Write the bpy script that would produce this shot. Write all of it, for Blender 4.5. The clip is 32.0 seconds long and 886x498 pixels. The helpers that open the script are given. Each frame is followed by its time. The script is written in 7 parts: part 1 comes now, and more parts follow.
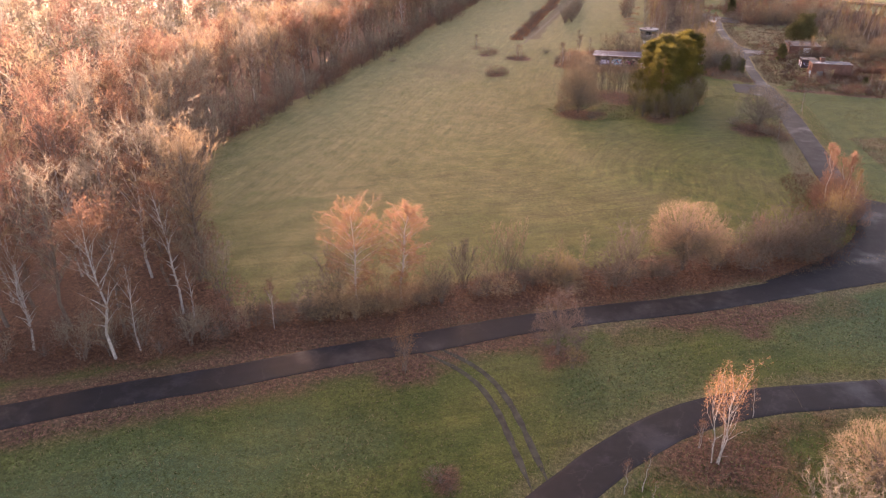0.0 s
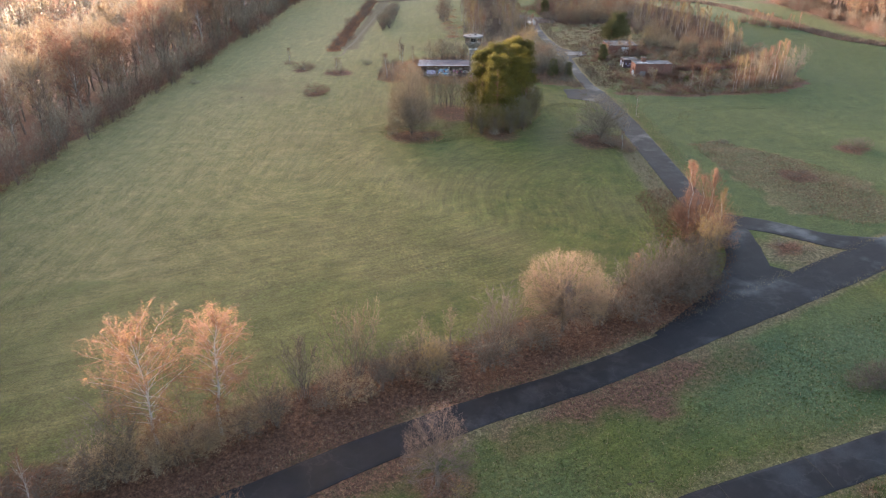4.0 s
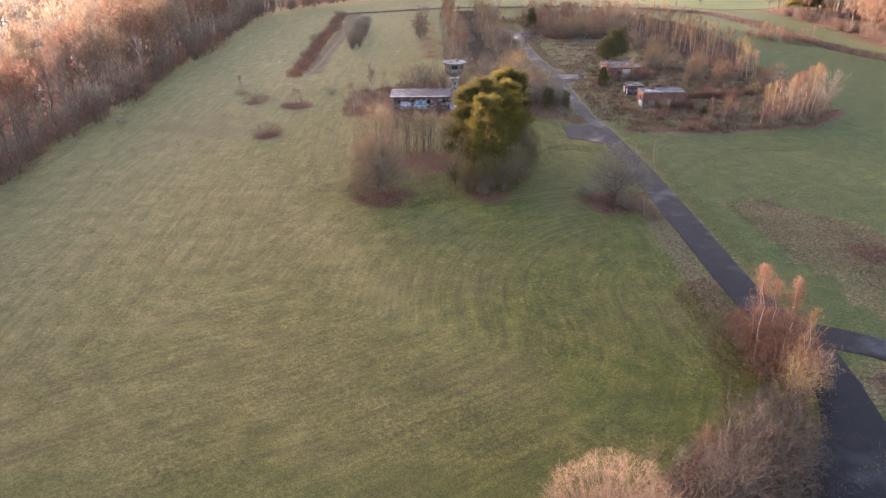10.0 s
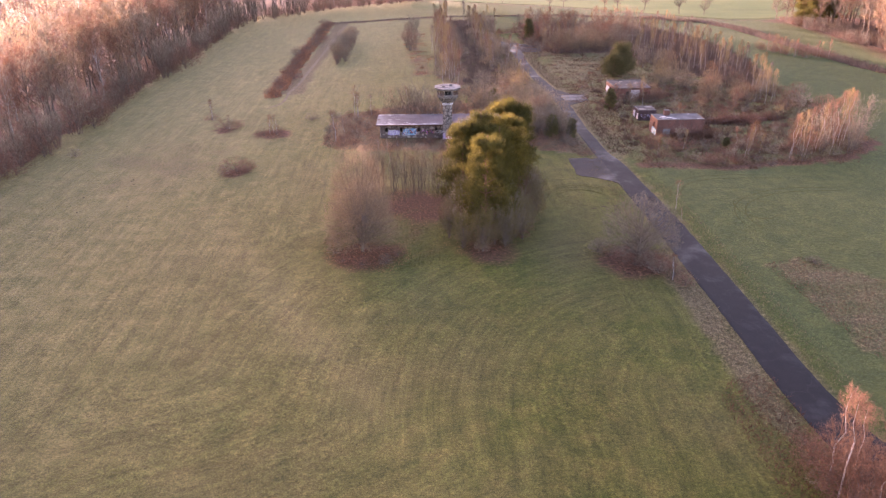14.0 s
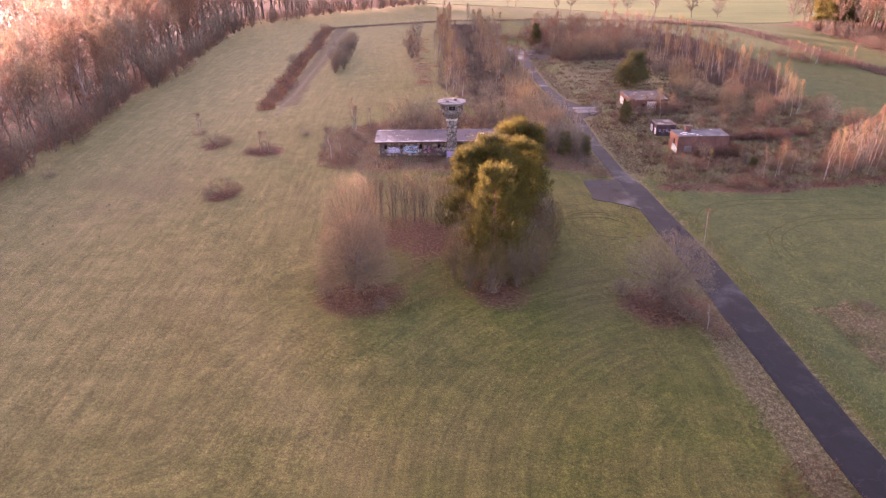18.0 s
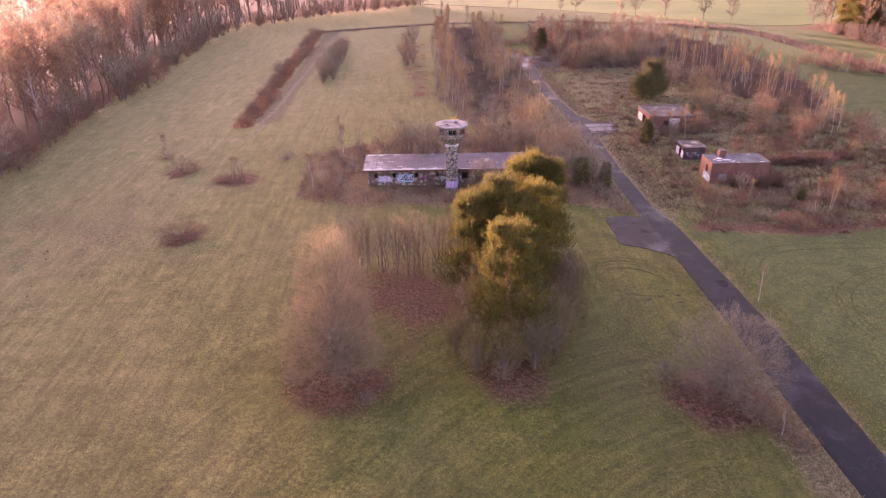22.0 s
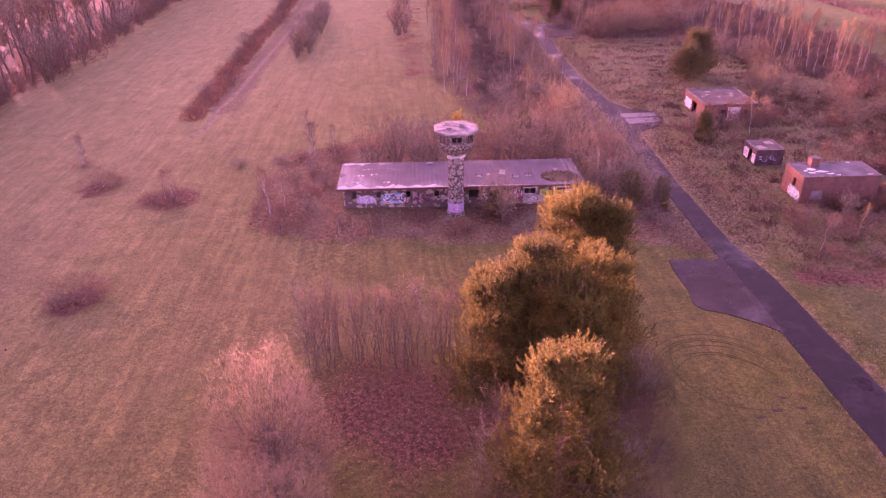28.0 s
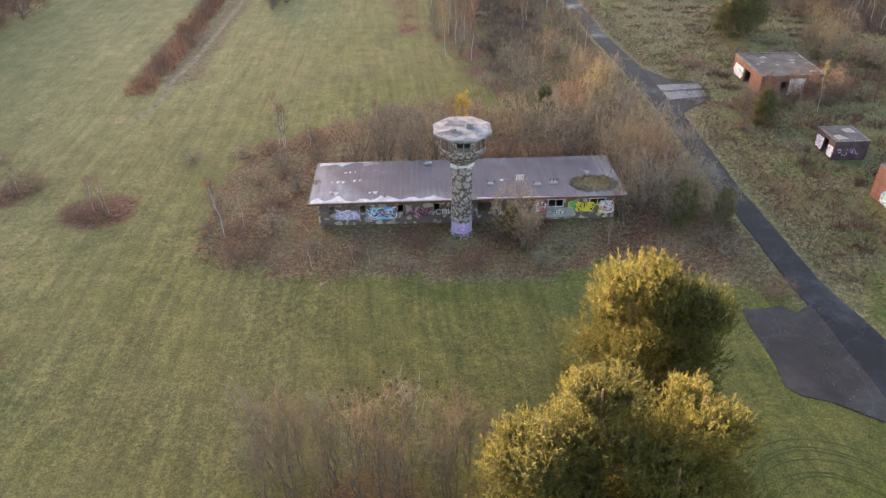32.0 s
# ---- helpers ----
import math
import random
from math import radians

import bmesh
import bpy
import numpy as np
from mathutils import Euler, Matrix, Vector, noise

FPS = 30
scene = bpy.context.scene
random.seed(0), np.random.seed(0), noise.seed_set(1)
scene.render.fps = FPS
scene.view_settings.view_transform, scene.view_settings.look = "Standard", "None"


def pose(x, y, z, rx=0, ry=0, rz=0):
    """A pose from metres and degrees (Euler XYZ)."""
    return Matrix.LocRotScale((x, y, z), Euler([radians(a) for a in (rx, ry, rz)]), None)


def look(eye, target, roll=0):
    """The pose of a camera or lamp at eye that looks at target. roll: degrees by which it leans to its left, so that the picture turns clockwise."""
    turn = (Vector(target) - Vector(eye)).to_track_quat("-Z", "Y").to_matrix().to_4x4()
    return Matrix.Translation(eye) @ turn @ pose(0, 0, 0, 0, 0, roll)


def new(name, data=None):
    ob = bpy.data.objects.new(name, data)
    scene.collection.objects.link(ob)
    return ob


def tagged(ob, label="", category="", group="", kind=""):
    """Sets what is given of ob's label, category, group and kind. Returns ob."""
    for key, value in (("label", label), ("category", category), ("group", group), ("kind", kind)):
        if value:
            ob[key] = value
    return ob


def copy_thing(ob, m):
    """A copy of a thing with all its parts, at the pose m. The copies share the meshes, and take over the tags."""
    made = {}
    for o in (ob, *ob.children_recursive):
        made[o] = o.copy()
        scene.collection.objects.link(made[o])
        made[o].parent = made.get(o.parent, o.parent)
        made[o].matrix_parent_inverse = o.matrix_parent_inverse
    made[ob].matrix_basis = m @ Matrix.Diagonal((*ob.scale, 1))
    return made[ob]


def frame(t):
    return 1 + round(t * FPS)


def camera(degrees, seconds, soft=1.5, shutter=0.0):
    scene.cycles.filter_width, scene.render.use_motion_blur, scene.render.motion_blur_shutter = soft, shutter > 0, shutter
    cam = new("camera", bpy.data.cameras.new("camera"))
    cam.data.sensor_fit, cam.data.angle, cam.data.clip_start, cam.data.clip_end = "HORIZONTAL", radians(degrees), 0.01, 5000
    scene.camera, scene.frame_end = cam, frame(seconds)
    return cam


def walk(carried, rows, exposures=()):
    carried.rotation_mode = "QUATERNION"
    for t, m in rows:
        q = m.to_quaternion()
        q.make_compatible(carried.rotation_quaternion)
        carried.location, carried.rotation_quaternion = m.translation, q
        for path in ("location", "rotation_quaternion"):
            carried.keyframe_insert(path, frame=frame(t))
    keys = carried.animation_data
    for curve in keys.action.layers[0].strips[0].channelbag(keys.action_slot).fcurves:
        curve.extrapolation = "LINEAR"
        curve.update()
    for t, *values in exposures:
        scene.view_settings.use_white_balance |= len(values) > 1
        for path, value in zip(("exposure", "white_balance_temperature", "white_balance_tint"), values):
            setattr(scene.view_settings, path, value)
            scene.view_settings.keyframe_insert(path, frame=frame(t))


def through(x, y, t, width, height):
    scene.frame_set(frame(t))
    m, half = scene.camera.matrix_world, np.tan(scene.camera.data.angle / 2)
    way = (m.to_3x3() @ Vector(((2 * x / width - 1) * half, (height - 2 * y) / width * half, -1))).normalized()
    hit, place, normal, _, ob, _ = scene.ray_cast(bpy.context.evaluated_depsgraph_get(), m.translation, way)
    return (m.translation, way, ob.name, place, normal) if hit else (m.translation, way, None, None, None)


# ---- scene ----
cam = camera(64.3, 32.0, 1.3)
METRES, EYE, TILT, LEAN, TURN = 157.9, 43.1, 0.0, 0.0, 14.9
ROWS = [
    (0.0, 0.0, 0.0, 0.0, -0.07, -25.96, 0.15),
    (0.5, -0.0013, 0.0163, -0.0001, -2.68, -26.0, 0.1),
    (1.0, -0.0014, 0.0325, -0.0009, -5.23, -25.93, 0.12),
    (1.5, -0.0011, 0.0488, -0.0011, -7.74, -25.93, 0.11),
    (2.0, 0.0, 0.0652, -0.0013, -10.1, -25.94, 0.13),
    (2.5, 0.0018, 0.0815, -0.0016, -11.92, -25.93, 0.14),
    (3.0, 0.004, 0.098, -0.002, -13.35, -25.93, 0.11),
    (3.5, 0.007, 0.1143, -0.0021, -14.1, -25.94, 0.1),
    (5.5, 0.0239, 0.1794, -0.0032, -15.37, -25.85, 0.32),
    (6.0, 0.0285, 0.1955, -0.0031, -15.47, -25.85, 0.35),
    (6.5, 0.0331, 0.2115, -0.003, -15.58, -25.84, 0.35),
    (7.0, 0.0381, 0.2277, -0.0031, -15.67, -25.83, 0.37),
    (7.5, 0.043, 0.2438, -0.0029, -15.77, -25.82, 0.37),
    (8.0, 0.0478, 0.26, -0.0027, -15.87, -25.8, 0.37),
    (8.5, 0.0528, 0.276, -0.0024, -15.96, -25.78, 0.38),
    (9.0, 0.0575, 0.2921, -0.0018, -16.07, -25.79, 0.36),
    (9.5, 0.0625, 0.3081, -0.0012, -16.15, -25.77, 0.38),
    (10.0, 0.0672, 0.3242, -0.0007, -16.26, -25.74, 0.36),
    (10.5, 0.0719, 0.3403, 0.0001, -16.35, -25.73, 0.34),
    (11.0, 0.0766, 0.3559, 0.001, -16.44, -25.74, 0.31),
    (11.5, 0.0813, 0.372, 0.0018, -16.53, -25.73, 0.31),
    (12.0, 0.086, 0.388, 0.0026, -16.62, -25.72, 0.32),
    (12.5, 0.0905, 0.404, 0.0035, -16.71, -25.73, 0.3),
    (13.0, 0.0952, 0.4198, 0.0042, -16.79, -25.7, 0.31),
    (13.5, 0.099, 0.4334, 0.0053, -16.87, -25.68, 0.29),
    (14.0, 0.1013, 0.4421, 0.0061, -16.91, -25.67, 0.26),
    (14.5, 0.1026, 0.4472, 0.0069, -16.85, -25.68, 0.22),
    (16.5, 0.1124, 0.4784, 0.006, -16.63, -25.62, 0.3),
    (17.0, 0.1157, 0.4898, 0.0057, -16.62, -25.62, 0.3),
    (17.5, 0.1192, 0.5023, 0.0056, -16.63, -25.64, 0.31),
    (18.0, 0.1232, 0.5153, 0.0056, -16.64, -25.62, 0.34),
    (18.5, 0.1272, 0.5291, 0.006, -16.66, -25.65, 0.33),
    (19.0, 0.1311, 0.5432, 0.0062, -16.68, -25.67, 0.34),
    (19.5, 0.1353, 0.5579, 0.006, -16.71, -25.69, 0.33),
    (20.0, 0.1397, 0.5728, 0.0059, -16.74, -25.72, 0.35),
    (20.5, 0.1439, 0.5882, 0.0053, -16.79, -25.74, 0.33),
    (21.0, 0.1484, 0.6037, 0.0047, -16.81, -25.78, 0.34),
    (21.5, 0.1531, 0.6193, 0.0035, -16.82, -25.8, 0.34),
    (22.0, 0.1576, 0.6353, 0.0013, -16.87, -25.79, 0.36),
    (22.5, 0.1619, 0.6511, -0.0006, -16.91, -25.8, 0.36),
    (23.0, 0.1665, 0.6672, -0.0029, -16.94, -25.78, 0.38),
    (23.5, 0.1706, 0.6833, -0.0045, -16.99, -25.81, 0.38),
    (24.0, 0.175, 0.6994, -0.0062, -17.02, -25.8, 0.39),
    (24.5, 0.1797, 0.7157, -0.0081, -17.05, -25.8, 0.4),
    (25.0, 0.1842, 0.7322, -0.0101, -17.09, -25.8, 0.37),
    (25.5, 0.1887, 0.7487, -0.0123, -17.13, -25.8, 0.38),
    (27.5, 0.2078, 0.8141, -0.0208, -17.25, -28.84, 0.47),
    (28.0, 0.2125, 0.8305, -0.0225, -17.27, -28.85, 0.48),
    (28.5, 0.2172, 0.8469, -0.0243, -17.31, -29.22, 0.48),
    (29.0, 0.2219, 0.8634, -0.0253, -17.33, -29.27, 0.48),
    (29.5, 0.2269, 0.8797, -0.0266, -17.36, -29.57, 0.54),
    (30.0, 0.2315, 0.8962, -0.0277, -17.41, -30.62, 0.54),
    (30.5, 0.2366, 0.9129, -0.0283, -17.4, -31.45, 0.53),
    (31.0, 0.2413, 0.9294, -0.0291, -17.42, -31.46, 0.5),
    (31.5, 0.2462, 0.9456, -0.0298, -17.43, -32.64, 0.55),
    (32.0, 0.2511, 0.9627, -0.0301, -17.44, -34.05, 0.5),
]
EXPOSURES = [(0.0, 3.12, 6800, 48), (1.0, 3.12, 6150, 28), (2.0, 3.12, 5900, 23), (6.0, 3.26, 5700, 24), (10.0, 3.28, 6000, 38), (14.0, 3.36, 6200, 57), (19.0, 3.4, 6650, 72), (25.5, 3.4, 6800, 84),
             (27.3, 3.32, 7300, 168), (29.5, 3.32, 7300, 160), (30.4, 3.32, 6950, 104), (31.0, 3.36, 6900, 84), (31.5, 3.4, 6300, 40), (32.0, 3.44, 6100, 25)]
walk(cam, [(t, pose(0, 0, EYE, TILT, LEAN, TURN) @ pose(METRES * x, METRES * y, METRES * z, 90 + pitch, roll, yaw)) for t, x, y, z, yaw, pitch, roll in ROWS], EXPOSURES)

# ---- daylight: a low winter sun behind the wood, clear sky ----
SUN_UP, SUN_LEFT = radians(3.9), radians(33)
TO_SUN = Vector((-math.sin(SUN_LEFT) * math.cos(SUN_UP), math.cos(SUN_LEFT) * math.cos(SUN_UP), math.sin(SUN_UP)))
world = bpy.data.worlds.new("sky")
scene.world = world
world.use_nodes = True
sky = world.node_tree.nodes.new("ShaderNodeTexSky")
sky.sky_type, sky.sun_disc, sky.sun_elevation, sky.sun_rotation = "NISHITA", False, SUN_UP, radians(360) - SUN_LEFT
sky.dust_density = 3.0
backing = world.node_tree.nodes["Background"]
world.node_tree.links.new(sky.outputs[0], backing.inputs[0])
backing.inputs[1].default_value = 0.15
sun_data = bpy.data.lights.new("sun", "SUN")
sun_data.energy, sun_data.angle, sun_data.color = 5.0, radians(2.5), (1.0, 0.79, 0.57)
sun = new("sun", sun_data)
sun.matrix_world = look(TO_SUN * 400, (0, 0, 0))


# ---- materials ----
def material(name):
    m = bpy.data.materials.new(name)
    m.use_nodes = True
    return m, m.node_tree, m.node_tree.nodes["Principled BSDF"]


def node(tree, kind, **values):
    n = tree.nodes.new(kind)
    for key, value in values.items():
        n.inputs[key].default_value = value
    return n


def noise_node(tree, scale, detail=4.0, rough=0.6, stretch=None, space="Object"):
    n = node(tree, "ShaderNodeTexNoise", Scale=scale, Detail=detail, Roughness=rough)
    co = tree.nodes.new("ShaderNodeTexCoord")
    if stretch:
        mp = node(tree, "ShaderNodeMapping", Scale=stretch)
        tree.links.new(co.outputs[space], mp.inputs[0])
        tree.links.new(mp.outputs[0], n.inputs[0])
    else:
        tree.links.new(co.outputs[space], n.inputs[0])
    return n


def ramp(tree, source, stops, mode="LINEAR"):
    n = tree.nodes.new("ShaderNodeValToRGB")
    n.color_ramp.interpolation = mode
    e = n.color_ramp.elements
    while len(e) < len(stops):
        e.new(0.5)
    for el, (at, col) in zip(e, stops):
        el.position, el.color = at, (*col, 1) if len(col) == 3 else col
    tree.links.new(source, n.inputs[0])
    return n


def mix(tree, fac, a, b, blend="MIX"):
    n = tree.nodes.new("ShaderNodeMix")
    n.data_type, n.blend_type = "RGBA", blend
    for sock, v in ((n.inputs[0], fac), (n.inputs[6], a), (n.inputs[7], b)):
        if isinstance(v, bpy.types.NodeSocket):
            tree.links.new(v, sock)
        elif isinstance(v, (int, float)):
            sock.default_value = v
        else:
            sock.default_value = (*v, 1)
    return n.outputs[2]


def maths(tree, op, a, b=0.0, clamp=False):
    n = tree.nodes.new("ShaderNodeMath")
    n.operation, n.use_clamp = op, clamp
    for sock, v in zip(n.inputs, (a, b)):
        if isinstance(v, bpy.types.NodeSocket):
            tree.links.new(v, sock)
        else:
            sock.default_value = v
    return n.outputs[0]


def bump(tree, bsdf, height, strength, distance):
    n = node(tree, "ShaderNodeBump", Strength=strength, Distance=distance)
    tree.links.new(height, n.inputs["Height"])
    tree.links.new(n.outputs[0], bsdf.inputs["Normal"])


def plain(name, dark, light, scale=3.0, rough=0.8, metal=0.0, grain=40.0, relief=0.3, depth=0.01):
    """A surface mottled at two scales between two colours."""
    m, t, b = material(name)
    big, fine = noise_node(t, scale), noise_node(t, grain, 3.0)
    col = ramp(t, big.outputs[0], [(0.3, dark), (0.7, light)]).outputs[0]
    col = mix(t, 0.45, col, ramp(t, fine.outputs[0], [(0.3, (0.55,) * 3), (0.7, (1.3,) * 3)]).outputs[0], "MULTIPLY")
    t.links.new(col, b.inputs["Base Color"])
    b.inputs["Roughness"].default_value, b.inputs["Metallic"].default_value = rough, metal
    bump(t, b, fine.outputs[0], relief, depth)
    return m


def foliage(name, dark, light, through=0.35, patch=0.6):
    """Twigs, leaves, needles or blades: light also passes through them; each tree or island differs a little."""
    m, t, b = material(name)
    info, geo = t.nodes.new("ShaderNodeObjectInfo"), t.nodes.new("ShaderNodeNewGeometry")
    n = noise_node(t, patch, 3.0)
    f = maths(t, "ADD", maths(t, "MULTIPLY", n.outputs[0], 0.7), maths(t, "MULTIPLY", geo.outputs["Random Per Island"], 0.5))
    f = maths(t, "SUBTRACT", maths(t, "ADD", f, maths(t, "MULTIPLY", info.outputs["Random"], 0.3)), 0.25)
    col = ramp(t, f, [(0.22, dark), (0.74, light)]).outputs[0]
    t.links.new(col, b.inputs["Base Color"])
    b.inputs["Roughness"].default_value = 0.75
    b.inputs["Specular IOR Level"].default_value = 0.2
    tr = t.nodes.new("ShaderNodeBsdfTranslucent")
    t.links.new(col, tr.inputs[0])
    mx = t.nodes.new("ShaderNodeMixShader")
    mx.inputs[0].default_value = through
    t.links.new(b.outputs[0], mx.inputs[1])
    t.links.new(tr.outputs[0], mx.inputs[2])
    t.links.new(mx.outputs[0], t.nodes["Material Output"].inputs["Surface"])
    return m


def ground_material():
    """Meadow, dry verge, leaf litter and lush grass, by the cover stored on the ground's points."""
    m, t, b = material("meadow_grass")
    att = t.nodes.new("ShaderNodeAttribute")
    att.attribute_name = "cover"
    sep = t.nodes.new("ShaderNodeSeparateColor")
    t.links.new(att.outputs["Color"], sep.inputs[0])
    broad, mid, fine = noise_node(t, 0.035, 5.0), noise_node(t, 0.35, 6.0, 0.7), noise_node(t, 2.0, 6.0, 0.8)
    lanes = t.nodes.new("ShaderNodeAttribute")
    lanes.attribute_name = "lanes"
    mown = node(t, "ShaderNodeTexNoise", Scale=1.0, Detail=5.0, Roughness=0.65)
    t.links.new(lanes.outputs["Vector"], mown.inputs[0])
    tuft = noise_node(t, 5.5, 5.0, 0.75)
    green = ramp(t, mid.outputs[0], [(0.3, (0.046, 0.063, 0.008)), (0.52, (0.083, 0.092, 0.014)), (0.72, (0.146, 0.128, 0.028))]).outputs[0]
    green = mix(t, maths(t, "MULTIPLY", ramp(t, broad.outputs[0], [(0.4, (0, 0, 0)), (0.65, (1, 1, 1))]).outputs[0], 0.55), green, (0.125, 0.099, 0.036))
    # alpha mixes in pale dry grass, part of it painted haze
    green = mix(t, maths(t, "MULTIPLY", att.outputs["Alpha"], 0.8), green, ramp(t, mid.outputs[0], [(0.3, (0.104, 0.100, 0.028)), (0.7, (0.230, 0.188, 0.074))]).outputs[0])
    green = mix(t, 0.62, green, ramp(t, mown.outputs[0], [(0.36, (0.70,) * 3), (0.64, (1.30,) * 3)]).outputs[0], "MULTIPLY")
    lush = ramp(t, mid.outputs[0], [(0.3, (0.033, 0.055, 0.008)), (0.75, (0.092, 0.112, 0.022))]).outputs[0]
    straw = ramp(t, fine.outputs[0], [(0.3, (0.070, 0.054, 0.025)), (0.5, (0.140, 0.108, 0.052)), (0.75, (0.245, 0.195, 0.100))]).outputs[0]
    litter = ramp(t, fine.outputs[0], [(0.3, (0.048, 0.023, 0.013)), (0.5, (0.108, 0.053, 0.030)), (0.75, (0.215, 0.118, 0.068))]).outputs[0]
    wob = maths(t, "MULTIPLY", maths(t, "SUBTRACT", maths(t, "ADD", maths(t, "MULTIPLY", mid.outputs[0], 0.5), maths(t, "MULTIPLY", fine.outputs[0], 0.5)), 0.5), 1.3)

    def edge(channel):
        e = maths(t, "ADD", sep.outputs[channel], wob)
        return ramp(t, e, [(0.27, (0, 0, 0)), (0.73, (1, 1, 1))]).outputs[0]

    col = mix(t, maths(t, "MULTIPLY", edge(2), 0.82), green, lush)
    frost = t.nodes.new("ShaderNodeAttribute")
    frost.attribute_name = "frost"
    col = mix(t, maths(t, "MULTIPLY", frost.outputs["Fac"], ramp(t, fine.outputs[0], [(0.35, (0.15,) * 3), (0.6, (1, 1, 1))]).outputs[0]), col, (0.060, 0.104, 0.066))
    col = mix(t, edge(0), col, straw)
    col = mix(t, edge(1), col, litter)
    patchy = noise_node(t, 0.09, 4.0)
    col = mix(t, ramp(t, patchy.outputs[0], [(0.35, (0.25,) * 3), (0.65, (0.75,) * 3)]).outputs[0], col, ramp(t, fine.outputs[0], [(0.38, (0.45,) * 3), (0.62, (1.55,) * 3)]).outputs[0], "MULTIPLY")
    col = mix(t, 0.55, col, ramp(t, tuft.outputs[0], [(0.38, (0.38,) * 3), (0.63, (1.62,) * 3)]).outputs[0], "MULTIPLY")
    blade = noise_node(t, 13.0, 4.0, 0.7)
    col = mix(t, 0.55, col, ramp(t, blade.outputs[0], [(0.36, (0.42,) * 3), (0.64, (1.58,) * 3)]).outputs[0], "MULTIPLY")
    t.links.new(col, b.inputs["Base Color"])
    b.inputs["Roughness"].default_value = 0.8
    b.inputs["Specular IOR Level"].default_value = 0.2
    bare = maths(t, "SUBTRACT", 1.0, maths(t, "MAXIMUM", edge(0), edge(1)))
    # sheen grows with the pale mask, standing in for haze over the meadow
    haze_sheen = maths(t, "MULTIPLY", bare, maths(t, "ADD", maths(t, "MULTIPLY", att.outputs["Alpha"], 0.16), 0.015))
    t.links.new(haze_sheen, b.inputs["Sheen Weight"])
    b.inputs["Sheen Roughness"].default_value = 0.4
    b.inputs["Sheen Tint"].default_value = (0.92, 0.86, 0.52, 1)
    bump(t, b, maths(t, "ADD", maths(t, "MULTIPLY", fine.outputs[0], 0.7), maths(t, "MULTIPLY", tuft.outputs[0], 0.4)), 0.8, 0.25)
    return m


def asphalt_material(name, dark, light, wet, cracks=0.2, gloss=0.25):
    m, t, b = material(name)
    big, streak, fine = noise_node(t, 0.25, 6.0, 0.65), noise_node(t, 0.8, 5.0, 0.6), noise_node(t, 25.0, 3.0)
    col = ramp(t, big.outputs[0], [(0.3, dark), (0.55, tuple((a + c) / 2 for a, c in zip(dark, light))), (0.75, light)]).outputs[0]
    col = mix(t, 0.5, col, ramp(t, streak.outputs[0], [(0.35, (0.7,) * 3), (0.7, (1.35,) * 3)]).outputs[0], "MULTIPLY")
    col = mix(t, 0.4, col, ramp(t, fine.outputs[0], [(0.3, (0.6,) * 3), (0.7, (1.3,) * 3)]).outputs[0], "MULTIPLY")
    worn = noise_node(t, 0.13, 7.0, 0.7)
    col = mix(t, ramp(t, worn.outputs[0], [(0.56, (0, 0, 0)), (0.74, (0.45,) * 3)]).outputs[0], col, (0.075, 0.071, 0.079))
    cells = node(t, "ShaderNodeTexVoronoi", Scale=0.16)
    cells.feature = "DISTANCE_TO_EDGE"
    wave = noise_node(t, 0.5, 4.0)
    shift = t.nodes.new("ShaderNodeVectorMath")
    shift.operation = "MULTIPLY_ADD"
    shift.inputs[1].default_value = (3, 3, 3)
    t.links.new(wave.outputs["Color"], shift.inputs[0])
    co = t.nodes.new("ShaderNodeTexCoord")
    t.links.new(co.outputs["Object"], shift.inputs[2])
    t.links.new(shift.outputs[0], cells.inputs[0])
    col = mix(t, ramp(t, cells.outputs[0], [(0.003, (cracks,) * 3), (0.010, (0, 0, 0))]).outputs[0], col, (0.13, 0.125, 0.11))
    t.links.new(col, b.inputs["Base Color"])
    pools = noise_node(t, 0.11, 6.0, 0.62)
    film = ramp(t, pools.outputs[0], [(0.53, (0, 0, 0)), (0.66, (1, 1, 1))]).outputs[0]
    t.links.new(mix(t, film, ramp(t, big.outputs[0], [(0.35, (wet,) * 3), (0.7, (wet + 0.16,) * 3)]).outputs[0], (0.36,) * 3), b.inputs["Roughness"])
    t.links.new(mix(t, film, (gloss,) * 3, (gloss + 0.13,) * 3), b.inputs["Specular IOR Level"])
    bump(t, b, fine.outputs[0], 0.4, 0.01)
    return m


def camo_material(name, tan, dark, amount, scale):
    """Old camouflage paint: broad dark branching strokes and blotches over a pale ground, stained."""
    m, t, b = material(name)
    co = t.nodes.new("ShaderNodeTexCoord")
    warp = noise_node(t, 1.6, 4.0)
    add = t.nodes.new("ShaderNodeVectorMath")
    add.operation = "ADD"
    t.links.new(co.outputs["Object"], add.inputs[0])
    t.links.new(warp.outputs["Color"], add.inputs[1])
    lines = node(t, "ShaderNodeTexVoronoi", Scale=scale)
    lines.feature = "DISTANCE_TO_EDGE"
    t.links.new(add.outputs[0], lines.inputs[0])
    blotch, dirt = noise_node(t, 1.3, 3.0), noise_node(t, 2.5, 6.0, 0.7)
    col = ramp(t, blotch.outputs[0], [(0.44, tan), (0.52, tuple(c * 0.72 for c in tan))]).outputs[0]
    col = mix(t, ramp(t, lines.outputs[0], [(amount, (1, 1, 1)), (amount + 0.04, (0, 0, 0))]).outputs[0], col, dark)
    col = mix(t, 0.7, col, ramp(t, dirt.outputs[0], [(0.3, (0.45,) * 3), (0.65, (1.2,) * 3)]).outputs[0], "MULTIPLY")
    t.links.new(col, b.inputs["Base Color"])
    b.inputs["Roughness"].default_value = 0.9
    bump(t, b, dirt.outputs[0], 0.4, 0.02)
    return m


